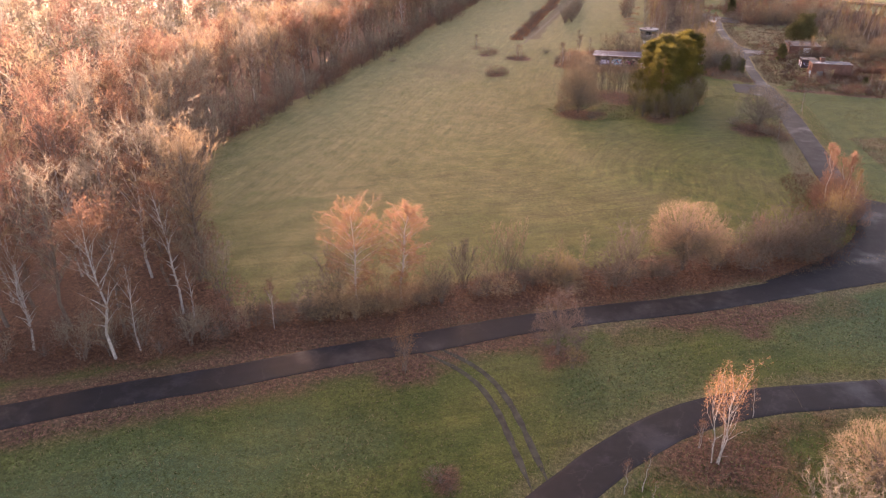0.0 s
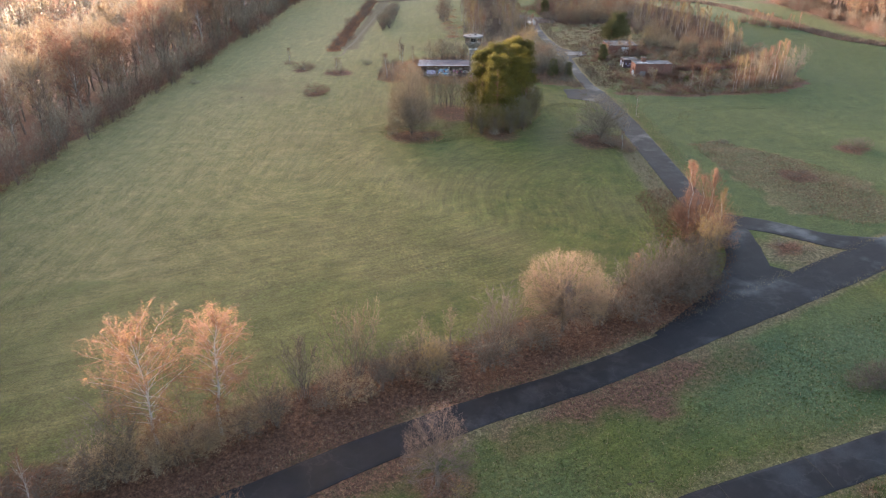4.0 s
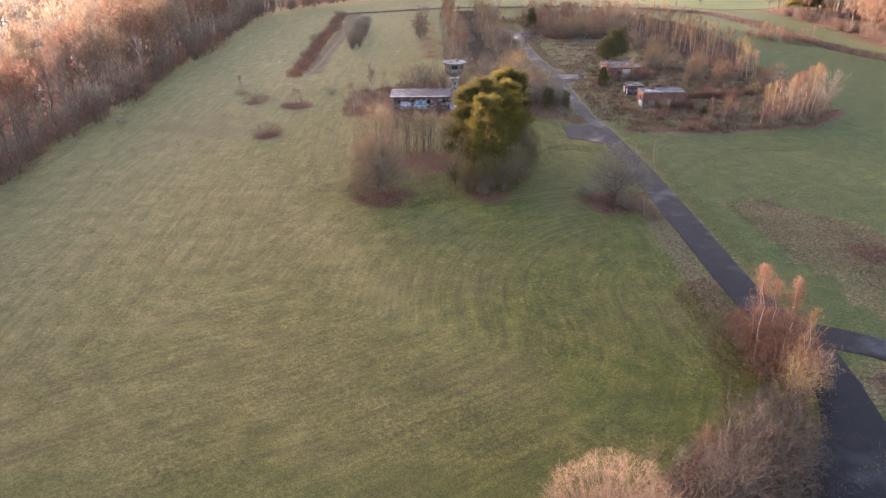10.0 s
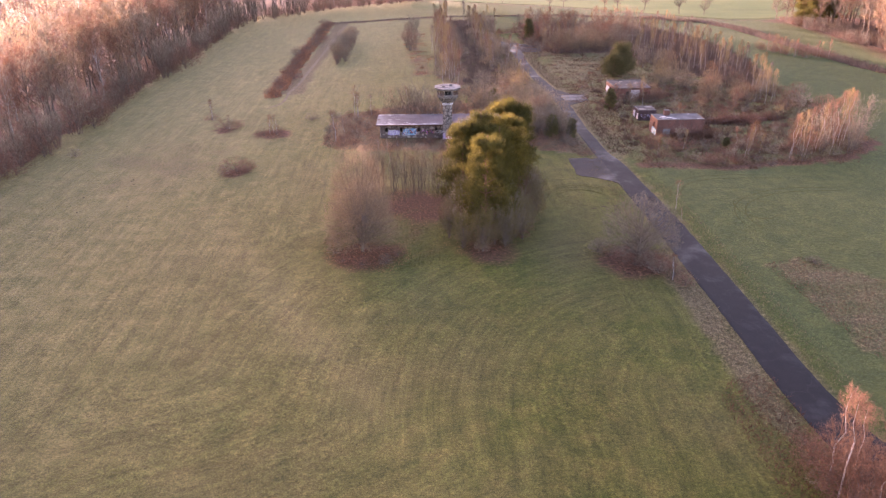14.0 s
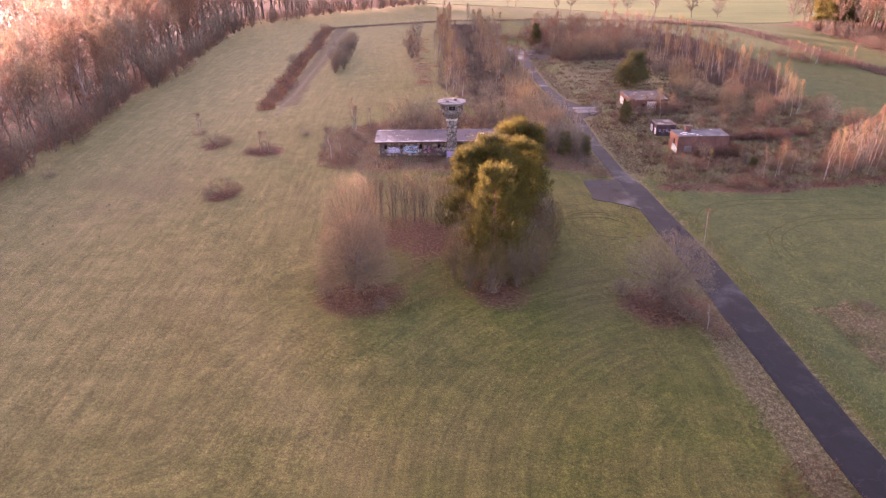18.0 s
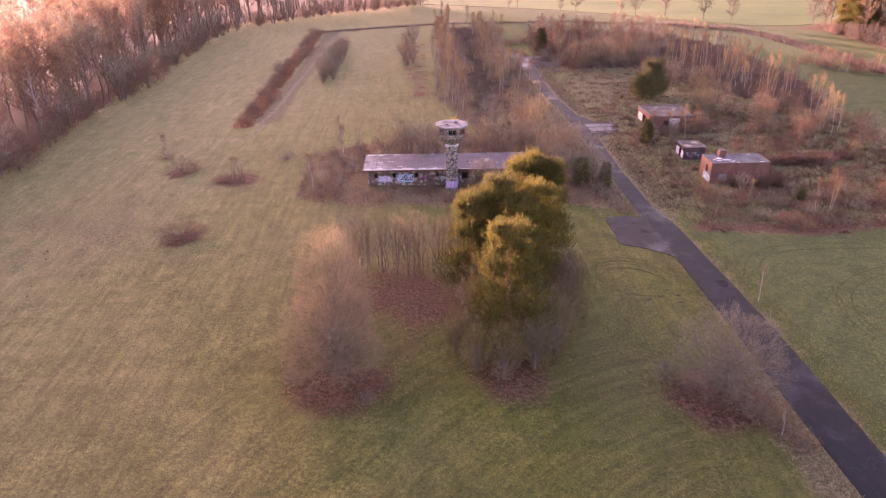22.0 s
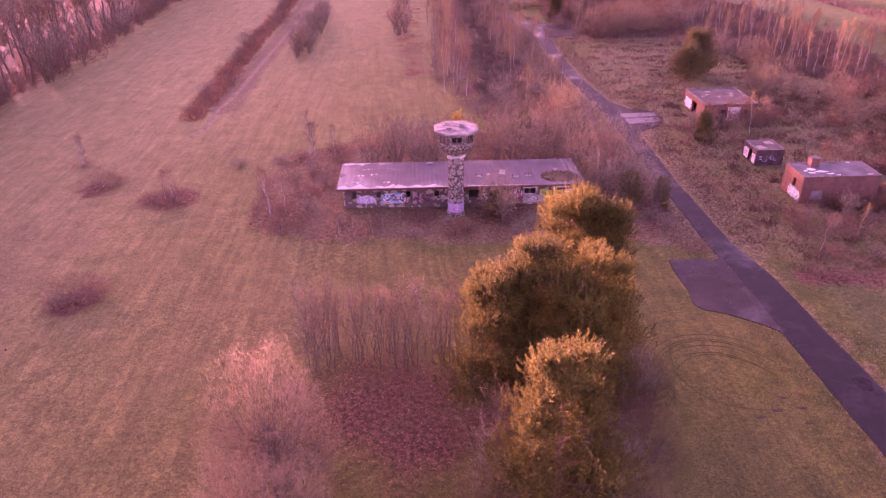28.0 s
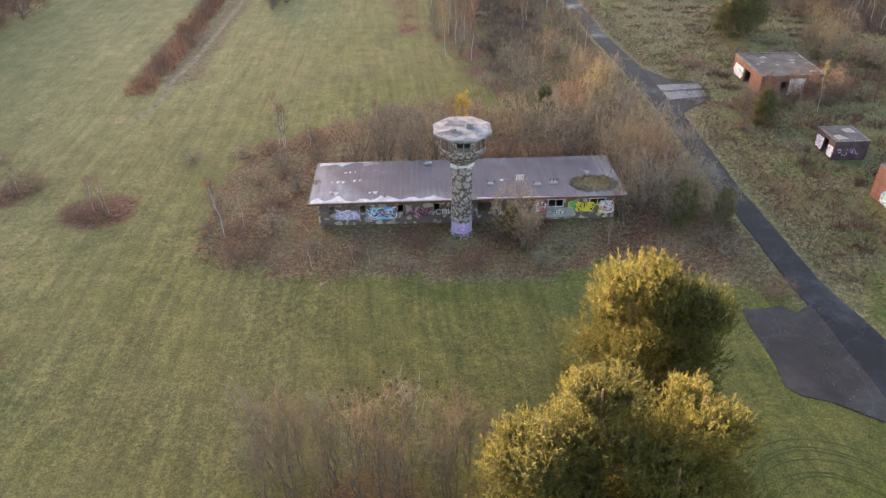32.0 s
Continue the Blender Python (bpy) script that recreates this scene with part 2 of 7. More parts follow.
def roof_material():
    """Grey roofing felt with pale worn and wet patches and moss."""
    m, t, b = material("roofing_felt")
    run, pale, moss, fine = noise_node(t, 0.6, 5.0, 0.6, (3.0, 0.35, 1)), noise_node(t, 0.28, 4.0), noise_node(t, 0.5, 6.0, 0.7), noise_node(t, 18.0)
    col = ramp(t, run.outputs[0], [(0.3, (0.17, 0.16, 0.165)), (0.7, (0.30, 0.29, 0.295))]).outputs[0]
    broad = noise_node(t, 0.07, 2.0)
    col = mix(t, ramp(t, broad.outputs[0], [(0.44, (0, 0, 0)), (0.56, (0.8, 0.8, 0.8))]).outputs[0], col, (0.115, 0.090, 0.095))
    col = mix(t, ramp(t, pale.outputs[0], [(0.68, (0, 0, 0)), (0.72, (0.7, 0.7, 0.7))]).outputs[0], col, (0.33, 0.32, 0.33))
    col = mix(t, ramp(t, moss.outputs[0], [(0.58, (0, 0, 0)), (0.70, (1, 1, 1))]).outputs[0], col, (0.12, 0.085, 0.06))
    col = mix(t, 0.4, col, ramp(t, fine.outputs[0], [(0.3, (0.6,) * 3), (0.7, (1.3,) * 3)]).outputs[0], "MULTIPLY")
    t.links.new(col, b.inputs["Base Color"])
    t.links.new(ramp(t, pale.outputs[0], [(0.4, (0.85,) * 3), (0.65, (0.55,) * 3)]).outputs[0], b.inputs["Roughness"])
    b.inputs["Specular IOR Level"].default_value = 0.2
    bump(t, b, fine.outputs[0], 0.3, 0.01)
    return m


def brick_material():
    m, t, b = material("weathered_brick")
    co = t.nodes.new("ShaderNodeTexCoord")
    mp = node(t, "ShaderNodeMapping", Rotation=(radians(90), 0, 0))
    t.links.new(co.outputs["Object"], mp.inputs[0])
    br = node(t, "ShaderNodeTexBrick", Scale=2.0, Color1=(0.200, 0.086, 0.060, 1), Color2=(0.135, 0.058, 0.042, 1), Mortar=(0.19, 0.14, 0.11, 1))
    t.links.new(mp.outputs[0], br.inputs[0])
    stain = noise_node(t, 0.7, 6.0, 0.7, (1.5, 1.5, 0.6))
    col = mix(t, 0.75, br.outputs[0], ramp(t, stain.outputs[0], [(0.3, (0.45, 0.42, 0.42)), (0.7, (1.25, 1.2, 1.15))]).outputs[0], "MULTIPLY")
    t.links.new(col, b.inputs["Base Color"])
    b.inputs["Roughness"].default_value = 0.9
    bump(t, b, br.outputs[1], 0.4, 0.01)
    return m


def crop_material():
    """Young winter crop: bright green with drill rows and paler patches."""
    m, t, b = material("winter_crop")
    big, fine, rows = noise_node(t, 0.02, 4.0), noise_node(t, 1.4, 4.0), noise_node(t, 0.5, 3.0, 0.5, (0.03, 1.0, 1))
    col = ramp(t, big.outputs[0], [(0.35, (0.085, 0.125, 0.030)), (0.65, (0.135, 0.160, 0.045))]).outputs[0]
    col = mix(t, 0.5, col, ramp(t, rows.outputs[0], [(0.4, (0.6, 0.62, 0.55)), (0.6, (1.2, 1.2, 1.15))]).outputs[0], "MULTIPLY")
    col = mix(t, 0.5, col, ramp(t, fine.outputs[0], [(0.3, (0.6,) * 3), (0.7, (1.3,) * 3)]).outputs[0], "MULTIPLY")
    t.links.new(col, b.inputs["Base Color"])
    b.inputs["Roughness"].default_value, b.inputs["Specular IOR Level"].default_value = 0.8, 0.2
    bump(t, b, fine.outputs[0], 0.6, 0.1)
    return m


GROUND, CROP = ground_material(), crop_material()
PATH = plain("trodden_path", (0.13, 0.105, 0.07), (0.27, 0.22, 0.15), 0.8, 0.95)
ASPHALT = asphalt_material("damp_asphalt", (0.008, 0.0072, 0.0076), (0.023, 0.0205, 0.0215), 0.55, 0.10, 0.17)
PAD = asphalt_material("cracked_concrete", (0.015, 0.012, 0.011), (0.060, 0.050, 0.044), 0.6, 0.22, 0.2)
MUD = plain("wet_track_soil", (0.014, 0.012, 0.014), (0.036, 0.030, 0.032), 1.5, 0.8)
SOIL = plain("loose_soil", (0.045, 0.036, 0.025), (0.095, 0.076, 0.052), 3.0, 0.95)
PALE_TWIG = foliage("pale_tan_twigs", (0.155, 0.108, 0.068), (0.32, 0.232, 0.148), 0.4)
STRAW_TWIG = foliage("straw_gold_twigs", (0.165, 0.118, 0.058), (0.36, 0.268, 0.135), 0.4)
MAUVE_TWIG = foliage("mauve_brown_twigs", (0.105, 0.074, 0.060), (0.25, 0.180, 0.145), 0.35)
OLIVE_TWIG = foliage("olive_brown_twigs", (0.105, 0.085, 0.036), (0.255, 0.210, 0.095), 0.35)
DARK_TWIG = foliage("dark_grey_twigs", (0.080, 0.066, 0.050), (0.195, 0.160, 0.120), 0.3)
BACK_WEED = foliage("brown_brambles", (0.11, 0.082, 0.062), (0.26, 0.195, 0.15), 0.3, 0.2)
SCRUB_WEED = foliage("brown_scrub_weeds", (0.090, 0.055, 0.033), (0.235, 0.155, 0.095), 0.3, 0.15)
RUST_WEED = foliage("dark_rusty_weeds", (0.085, 0.038, 0.022), (0.22, 0.112, 0.064), 0.3, 0.2)
SLAB = plain("pale_concrete", (0.11, 0.105, 0.10), (0.23, 0.22, 0.21), 1.5, 0.9)
RUT_SOIL = plain("worn_rut_soil", (0.045, 0.040, 0.030), (0.095, 0.085, 0.062), 1.0, 0.95)
PRESSED = plain("pressed_grass", (0.046, 0.056, 0.016), (0.098, 0.098, 0.032), 1.2, 0.95)
for m in (PRESSED, MUD, SOIL, RUT_SOIL, PATH):
    m.node_tree.nodes["Principled BSDF"].inputs["Specular IOR Level"].default_value = 0.1
CAMO = camo_material("camouflage_paint", (0.40, 0.345, 0.29), (0.085, 0.066, 0.056), 0.075, 1.5)
WALL_CAMO = camo_material("stained_camouflage_paint", (0.46, 0.385, 0.305), (0.14, 0.10, 0.08), 0.15, 1.0)
ROOF, BRICK = roof_material(), brick_material()
CAP = plain("flaking_pale_screed", (0.10, 0.097, 0.095), (0.31, 0.30, 0.295), 1.3, 0.9)
MOSSY = plain("mossy_tar_roofing", (0.040, 0.034, 0.028), (0.115, 0.102, 0.095), 0.55, 0.95)
CONCRETE = plain("grey_concrete", (0.20, 0.19, 0.18), (0.38, 0.365, 0.345), 1.2, 0.9)
COPING = plain("stained_coping", (0.13, 0.12, 0.11), (0.31, 0.29, 0.27), 2.0, 0.95)
LIME = plain("worn_lime_bloom", (0.30, 0.29, 0.29), (0.60, 0.59, 0.58), 1.2, 0.85)
WHITEWASH = plain("flaking_white_paint", (0.45, 0.44, 0.43), (0.78, 0.77, 0.75), 2.0, 0.7)
# near-black colour that stands for the shade inside the tower's cabin
DARK = plain("dark_unlit_interior", (0.012, 0.011, 0.011), (0.03, 0.027, 0.025), 1.0, 0.9)
RUST = plain("rusty_metal", (0.10, 0.05, 0.03), (0.24, 0.13, 0.08), 3.0, 0.7, 0.4)
SHEET = plain("slate_grey_roofing_felt", (0.030, 0.033, 0.040), (0.115, 0.122, 0.138), 0.5, 0.75)
DARK_COPING = plain("dark_stained_coping", (0.060, 0.050, 0.046), (0.20, 0.175, 0.16), 1.6, 0.95)
DARK_BRICK = plain("sooty_brick", (0.040, 0.024, 0.024), (0.120, 0.074, 0.068), 1.1, 0.95)
TAR = plain("tar_roofing", (0.07, 0.068, 0.072), (0.19, 0.187, 0.19), 0.8, 0.9)
TAR.node_tree.nodes["Principled BSDF"].inputs["Specular IOR Level"].default_value = 0.1
RUBBLE = plain("rubble", (0.16, 0.13, 0.11), (0.36, 0.32, 0.28), 3.0, 0.9)
MOSS = foliage("roof_moss", (0.13, 0.10, 0.05), (0.30, 0.225, 0.125), 0.1)
WEEDS = foliage("grey_dead_weeds", (0.075, 0.060, 0.038), (0.21, 0.17, 0.11), 0.3, 0.2)
WHITE_BARK = plain("white_birch_bark", (0.22, 0.195, 0.175), (0.56, 0.52, 0.47), 5.0, 0.8)
GREY_BARK = plain("grey_brown_bark", (0.10, 0.075, 0.055), (0.22, 0.17, 0.13), 4.0, 0.9)
PINE_BARK = plain("orange_pine_bark", (0.13, 0.07, 0.04), (0.28, 0.15, 0.09), 3.0, 0.9)
BIRCH_TWIG = foliage("birch_twigs", (0.125, 0.070, 0.046), (0.29, 0.172, 0.11), 0.4)
ORANGE_LEAF = foliage("orange_birch_leaves", (0.27, 0.145, 0.058), (0.47, 0.295, 0.140), 0.5)
YELLOW_LEAF = foliage("yellow_leaves", (0.30, 0.21, 0.04), (0.52, 0.38, 0.08), 0.5)
TAN_TWIG = foliage("tan_twigs", (0.19, 0.142, 0.086), (0.39, 0.295, 0.18), 0.4)
GREY_TWIG = foliage("grey_brown_twigs", (0.145, 0.124, 0.090), (0.35, 0.30, 0.22), 0.35)
RUST_TWIG = foliage("rusty_brown_twigs", (0.135, 0.072, 0.049), (0.30, 0.172, 0.115), 0.35)
BEECH_LEAF = foliage("withered_oak_leaves", (0.13, 0.075, 0.047), (0.27, 0.165, 0.10), 0.4)
NEEDLE = foliage("pine_needles", (0.052, 0.056, 0.019), (0.184, 0.155, 0.030), 0.36, 0.8)
GREEN_NEEDLE = foliage("green_needles", (0.078, 0.080, 0.033), (0.215, 0.188, 0.078), 0.4)
GRASS = foliage("grass_blades", (0.044, 0.062, 0.014), (0.132, 0.128, 0.041), 0.35, 0.15)
MEADOW_BLADE = foliage("meadow_blades", (0.070, 0.080, 0.020), (0.165, 0.145, 0.046), 0.35, 0.15)
STRAW = foliage("dead_grass", (0.11, 0.086, 0.044), (0.32, 0.25, 0.145), 0.35, 0.2)
BRACKEN = foliage("withered_bracken", (0.27, 0.135, 0.072), (0.56, 0.315, 0.175), 0.4, 0.2)
SPRAY = {k: plain("spray_" + k, tuple(c * 0.7 for c in v), v, 4.0, 0.6) for k, v in dict(
    white=(0.75, 0.75, 0.76), lilac=(0.45, 0.38, 0.60), blue=(0.10, 0.32, 0.62), red=(0.55, 0.06, 0.06), black=(0.02, 0.02, 0.022),
    yellow=(0.75, 0.62, 0.05), green=(0.12, 0.42, 0.12), pink=(0.62, 0.20, 0.50), cyan=(0.25, 0.52, 0.66), orange=(0.75, 0.28, 0.05)).items()}


# ---- mesh helpers ----
class Geo:
    """Collects points and faces for one mesh, with a material slot for each face."""

    def __init__(self):
        self.v, self.f, self.s, self.n = [], [], [], 0

    def add(self, verts, faces, slot=0):
        verts = np.asarray(verts, dtype=float).reshape(-1, 3)
        self.v.append(verts)
        self.f += [tuple(int(i) + self.n for i in face) for face in faces]
        self.s += [slot] * len(faces)
        self.n += len(verts)
        return self

    def box(self, x0, x1, y0, y1, z0, z1, slot=0, bevel=0.0):
        b = bevel
        if b <= 0:
            v = [(x, y, z) for z in (z0, z1) for x, y in ((x0, y0), (x1, y0), (x1, y1), (x0, y1))]
            f = [(3, 2, 1, 0), (4, 5, 6, 7), (0, 1, 5, 4), (1, 2, 6, 5), (2, 3, 7, 6), (3, 0, 4, 7)]
            return self.add(v, f, slot)
        rings = [(z0, b), (z0 + b, 0), (z1 - b, 0), (z1, b)]
        v = [(x, y, z) for z, i in rings for x, y in ((x0 + i, y0 + i), (x1 - i, y0 + i), (x1 - i, y1 - i), (x0 + i, y1 - i))]
        f = [(3, 2, 1, 0), (12, 13, 14, 15)]
        f += [(4 * r + i, 4 * r + (i + 1) % 4, 4 * r + 4 + (i + 1) % 4, 4 * r + 4 + i) for r in range(3) for i in range(4)]
        return self.add(v, f, slot)

    def tube(self, path, radii, sides=5, slot=0, cap=True):
        path = np.asarray(path, dtype=float)
        d = np.gradient(path, axis=0)
        d /= np.linalg.norm(d, axis=1)[:, None] + 1e-9
        side = np.cross(d, np.where(np.abs(d[:, 2:3]) > 0.9, (1.0, 0, 0), (0, 0, 1.0)))
        side /= np.linalg.norm(side, axis=1)[:, None] + 1e-9
        up = np.cross(side, d)
        a = np.arange(sides) * 2 * math.pi / sides
        r = np.broadcast_to(np.asarray(radii, dtype=float), (len(path),))
        v = path[:, None] + r[:, None, None] * (np.cos(a)[None, :, None] * side[:, None] + np.sin(a)[None, :, None] * up[:, None])
        f = [(k * sides + i, k * sides + (i + 1) % sides, (k + 1) * sides + (i + 1) % sides, (k + 1) * sides + i) for k in range(len(path) - 1) for i in range(sides)]
        if cap:
            f += [tuple(range(sides))[::-1], tuple((len(path) - 1) * sides + i for i in range(sides))]
        return self.add(v.reshape(-1, 3), f, slot)

    def prism(self, outline, z0, z1, slot=0, top=None):
        """A block over an outline (counter-clockwise); top: another outline for the upper face."""
        n, top = len(outline), top or outline
        v = [(x, y, z0) for x, y in outline] + [(x, y, z1) for x, y in top]
        f = [tuple(range(n))[::-1], tuple(range(n, 2 * n))] + [(i, (i + 1) % n, n + (i + 1) % n, n + i) for i in range(n)]
        return self.add(v, f, slot)

    def blades(self, base, way, length, width, rng, slot=0):
        """Many slender pointed blades, one triangle each."""
        base, way = np.asarray(base), np.asarray(way)
        n = len(base)
        way = way / (np.linalg.norm(way, axis=1)[:, None] + 1e-9)
        side = np.cross(way, rng.normal(size=(n, 3)))
        side /= np.linalg.norm(side, axis=1)[:, None] + 1e-9
        length, width = np.broadcast_to(length, (n,)), np.broadcast_to(width, (n,))
        v = np.stack([base - side * width[:, None] / 2, base + side * width[:, None] / 2, base + way * length[:, None]], axis=1)
        return self.add(v.reshape(-1, 3), np.arange(3 * n).reshape(-1, 3).tolist(), slot)

    def mesh(self, name, *mats):
        me = bpy.data.meshes.new(name)
        me.from_pydata(np.concatenate(self.v).tolist(), [], self.f)
        for mt in mats:
            me.materials.append(mt)
        if len(mats) > 1:
            me.polygons.foreach_set("material_index", self.s)
        me.update()
        return me


def part(name, geo, mats, parent=None, label="", at=None):
    mats = mats if isinstance(mats, (tuple, list)) else (mats,)
    ob = new(name, geo if isinstance(geo, bpy.types.Mesh) else geo.mesh(name, *mats))
    ob.parent = parent
    if at is not None:
        ob.matrix_basis = at
    return tagged(ob, label) if label else ob


def thing(name, x, y, z, turn, label, category, group=""):
    ob = new(name)
    ob.empty_display_size = 0.3
    ob.matrix_basis = pose(x, y, z, 0, 0, turn)
    return tagged(ob, label, category, group)


def set_down(variants, used, i, x, y, size, turn, tall=1.0):
    """Puts variant i at a place: itself the first time, then copies that share its meshes."""
    m = pose(x, y, -0.03, 0, 0, turn) @ Matrix.Diagonal((size, size, size * tall, 1))
    ob = variants[i]
    if i not in used:
        used.add(i)
        ob.matrix_basis = m
        return ob
    s = ob.scale
    return copy_thing(ob, m @ Matrix.Diagonal((1 / s[0], 1 / s[1], 1 / s[2], 1)))


def along(points, step):
    """Points at even steps along a line."""
    out = []
    for (x0, y0), (x1, y1) in zip(points, points[1:]):
        n = max(1, int(math.hypot(x1 - x0, y1 - y0) / step))
        out += [(x0 + (x1 - x0) * k / n, y0 + (y1 - y0) * k / n) for k in range(n)]
    return out + [points[-1]]


def inside(px, py, poly):
    """Which points lie inside a polygon."""
    hit = np.zeros(np.shape(px), dtype=bool)
    for (x0, y0), (x1, y1) in zip(poly, poly[1:] + poly[:1]):
        cross = (np.asarray(py) < y0) != (np.asarray(py) < y1)
        hit ^= cross & (px < (x1 - x0) * (np.asarray(py) - y0) / (y1 - y0 + 1e-12) + x0)
    return hit


def from_line(px, py, line):
    """Distance from points to a line of points."""
    best = np.full(np.shape(px), 1e9)
    for (x0, y0), (x1, y1) in zip(line, line[1:]):
        dx, dy = x1 - x0, y1 - y0
        k = np.clip(((px - x0) * dx + (py - y0) * dy) / (dx * dx + dy * dy + 1e-9), 0, 1)
        best = np.minimum(best, np.hypot(px - x0 - k * dx, py - y0 - k * dy))
    return best


def scatter(poly, spacing, rng, jitter=0.45):
    """Uneven points over a polygon, about one every spacing metres."""
    xs, ys = [p[0] for p in poly], [p[1] for p in poly]
    gx, gy = np.meshgrid(np.arange(min(xs), max(xs), spacing), np.arange(min(ys), max(ys), spacing))
    gx, gy = gx.ravel() + rng.uniform(-jitter, jitter, gx.size) * spacing, gy.ravel() + rng.uniform(-jitter, jitter, gx.size) * spacing
    ok = inside(gx, gy, poly)
    return np.stack([gx[ok], gy[ok]], axis=1)


# ---- plan, in metres: x to the east side, y ahead ----
ROAD_A = [(-120, 0), (-75, 28), (-54, 40), (-46, 45.6), (-36.5, 51.2), (-27, 57.8), (-17.5, 63.2), (-10.4, 68.0), (0, 73.6), (8, 77.3), (15.5, 81.5), (25, 87.4), (33, 92.6), (45, 100.5), (58, 108.4), (75, 118.2), (110, 136), (180, 170)]
ROAD_C = [(37.6, 116), (36.4, 122), (35.8, 130), (35.9, 143), (35.7, 155), (35.7, 170), (35.1, 185), (34.6, 199), (33.7, 207), (33.4, 225), (33.7, 245), (33.0, 262), (31.5, 280), (30.9, 304), (31.4, 316), (30.2, 328), (27.4, 340), (23, 351)]
WIDTH_C = [5.5, 5.0, 4.6, 4.6, 4.8, 4.7, 4.4, 3.9, 2.9, 2.7, 3.0, 3.2, 2.6, 2.9, 3.6, 4.8, 4.2, 3.0]
ROAD_E = [(-30, 6), (-14, 25), (-5, 38.5), (-1.2, 44.2), (2.2, 49.6), (7.6, 55.8), (13.8, 60.0), (21.0, 63.0), (29.2, 66.0), (38.3, 69.5), (55.5, 74.8), (90, 84), (160, 100)]
CRACKS = [(18.5, 64.3), (19.2, 60.7), (27.1, 67.3), (27.9, 63.7)]
RUTS = [(-19.0, 61.6), (-15.1, 60.2), (-11.6, 58.2), (-8.2, 53.8), (-5.8, 48.8), (-3.2, 43.6)]
FOREST = [(-40, 62), (-50, 70), (-61, 84), (-76, 104), (-80, 125), (-80, 395), (-76, 418), (-45, 445), (0, 478), (20, 500), (-20, 560), (-190, 520), (-170, 20), (-90, 24), (-62, 47)]
TRACT = [(36, 208), (41, 197.5), (56, 195), (68, 197), (80, 199), (92, 210), (97, 232), (96, 250), (103, 300), (103, 330), (96, 370), (88, 386), (40, 382), (36, 350), (37, 300), (38, 262), (37, 230)]
STRIP = [(7, 262), (2, 285), (4, 330), (5, 400), (32, 400), (27, 350), (28.5, 300), (30, 262), (31, 230), (31, 212), (24, 212), (21, 232), (14, 236)]
BUILDING_SCRUB = [(-23, 214), (-20, 211.5), (-13, 209.2), (2, 208.8), (13, 209.2), (18, 212), (24, 208), (31, 206), (31, 236), (14, 246), (1, 251), (-12, 244), (-23, 237)]
CLUMP = [(-18, 164), (-14.5, 156.8), (-6.5, 156.2), (2, 160), (8, 161.5), (14, 166), (18, 180), (17, 191), (10, 189), (3, 188), (-9, 188), (-14, 180)]
PATCH = [(44.5, 156.5), (51, 158.5), (60, 148.5), (68, 138), (70, 120), (58, 116), (50.5, 121.5), (47.4, 127), (46.5, 138)]
HEDGE_A = [(-60, 49), (-46, 57), (-30, 64), (-20, 70), (-10, 76.5), (0, 81), (9, 86.5), (18, 92), (26, 98), (31, 108), (32.5, 118), (32, 126)]
DITCH = [(-41.2, 259), (-41, 390)]
BACK_HEDGE = [(-41, 390), (-13, 401), (7, 408), (63, 410), (101, 399), (121, 384), (128, 364), (130, 341), (132, 312), (135, 288), (138, 277), (152, 255), (190, 225)]
FIELD_LANE = [(-4, 474), (26, 461), (66, 442), (84, 429), (102, 414), (120, 399), (133, 389.5), (147, 388), (152, 378), (153, 343), (150, 300), (152, 270)]
FAR_WOOD = [(157, 390), (155, 367), (156.5, 346), (156.5, 329), (158, 313), (154, 280), (215, 250), (240, 330), (205, 400)]
BELT = [(68, 314), (70, 299), (77, 283), (85, 269), (94, 262), (101, 283), (103, 302), (103, 336), (95, 363), (83, 364), (78, 340)]
BACK_SCRUB = [(38, 340), (41, 322), (45, 316), (53, 315), (67, 317), (78, 340), (83, 364), (92, 372), (75, 386), (42, 384)]


def fractal(x, y, scale, seed, octaves=3):
    """Smooth random heights in -1..1 over a plan."""
    total, amp = np.zeros(np.shape(x)), 1.0
    for o in range(octaves):
        r = np.random.RandomState(seed + o)
        for _ in range(5):
            a, p, k = r.uniform(0, 6.28), r.uniform(0, 6.28), r.uniform(0.7, 1.4) * 2 ** o / scale
            total = total + amp * np.sin((x * math.cos(a) + y * math.sin(a)) * k * 6.28 + p) / 5
        amp *= 0.55
    return total


def fade(d, near, far):
    return np.clip((far - d) / (far - near), 0, 1)


def ground_height(x, y):
    """Gentle waves of the meadow, level beside the roads."""
    roads = np.minimum.reduce([from_line(x, y, r) for r in (ROAD_A, ROAD_C, ROAD_E)])
    near = (np.abs(x) < 200) & (y > 0) & (y < 520)
    return np.where(near, 0.10 * fractal(x, y, 22, 3) * np.clip((roads - 3.5) / 6, 0, 1), 0) - 0.035


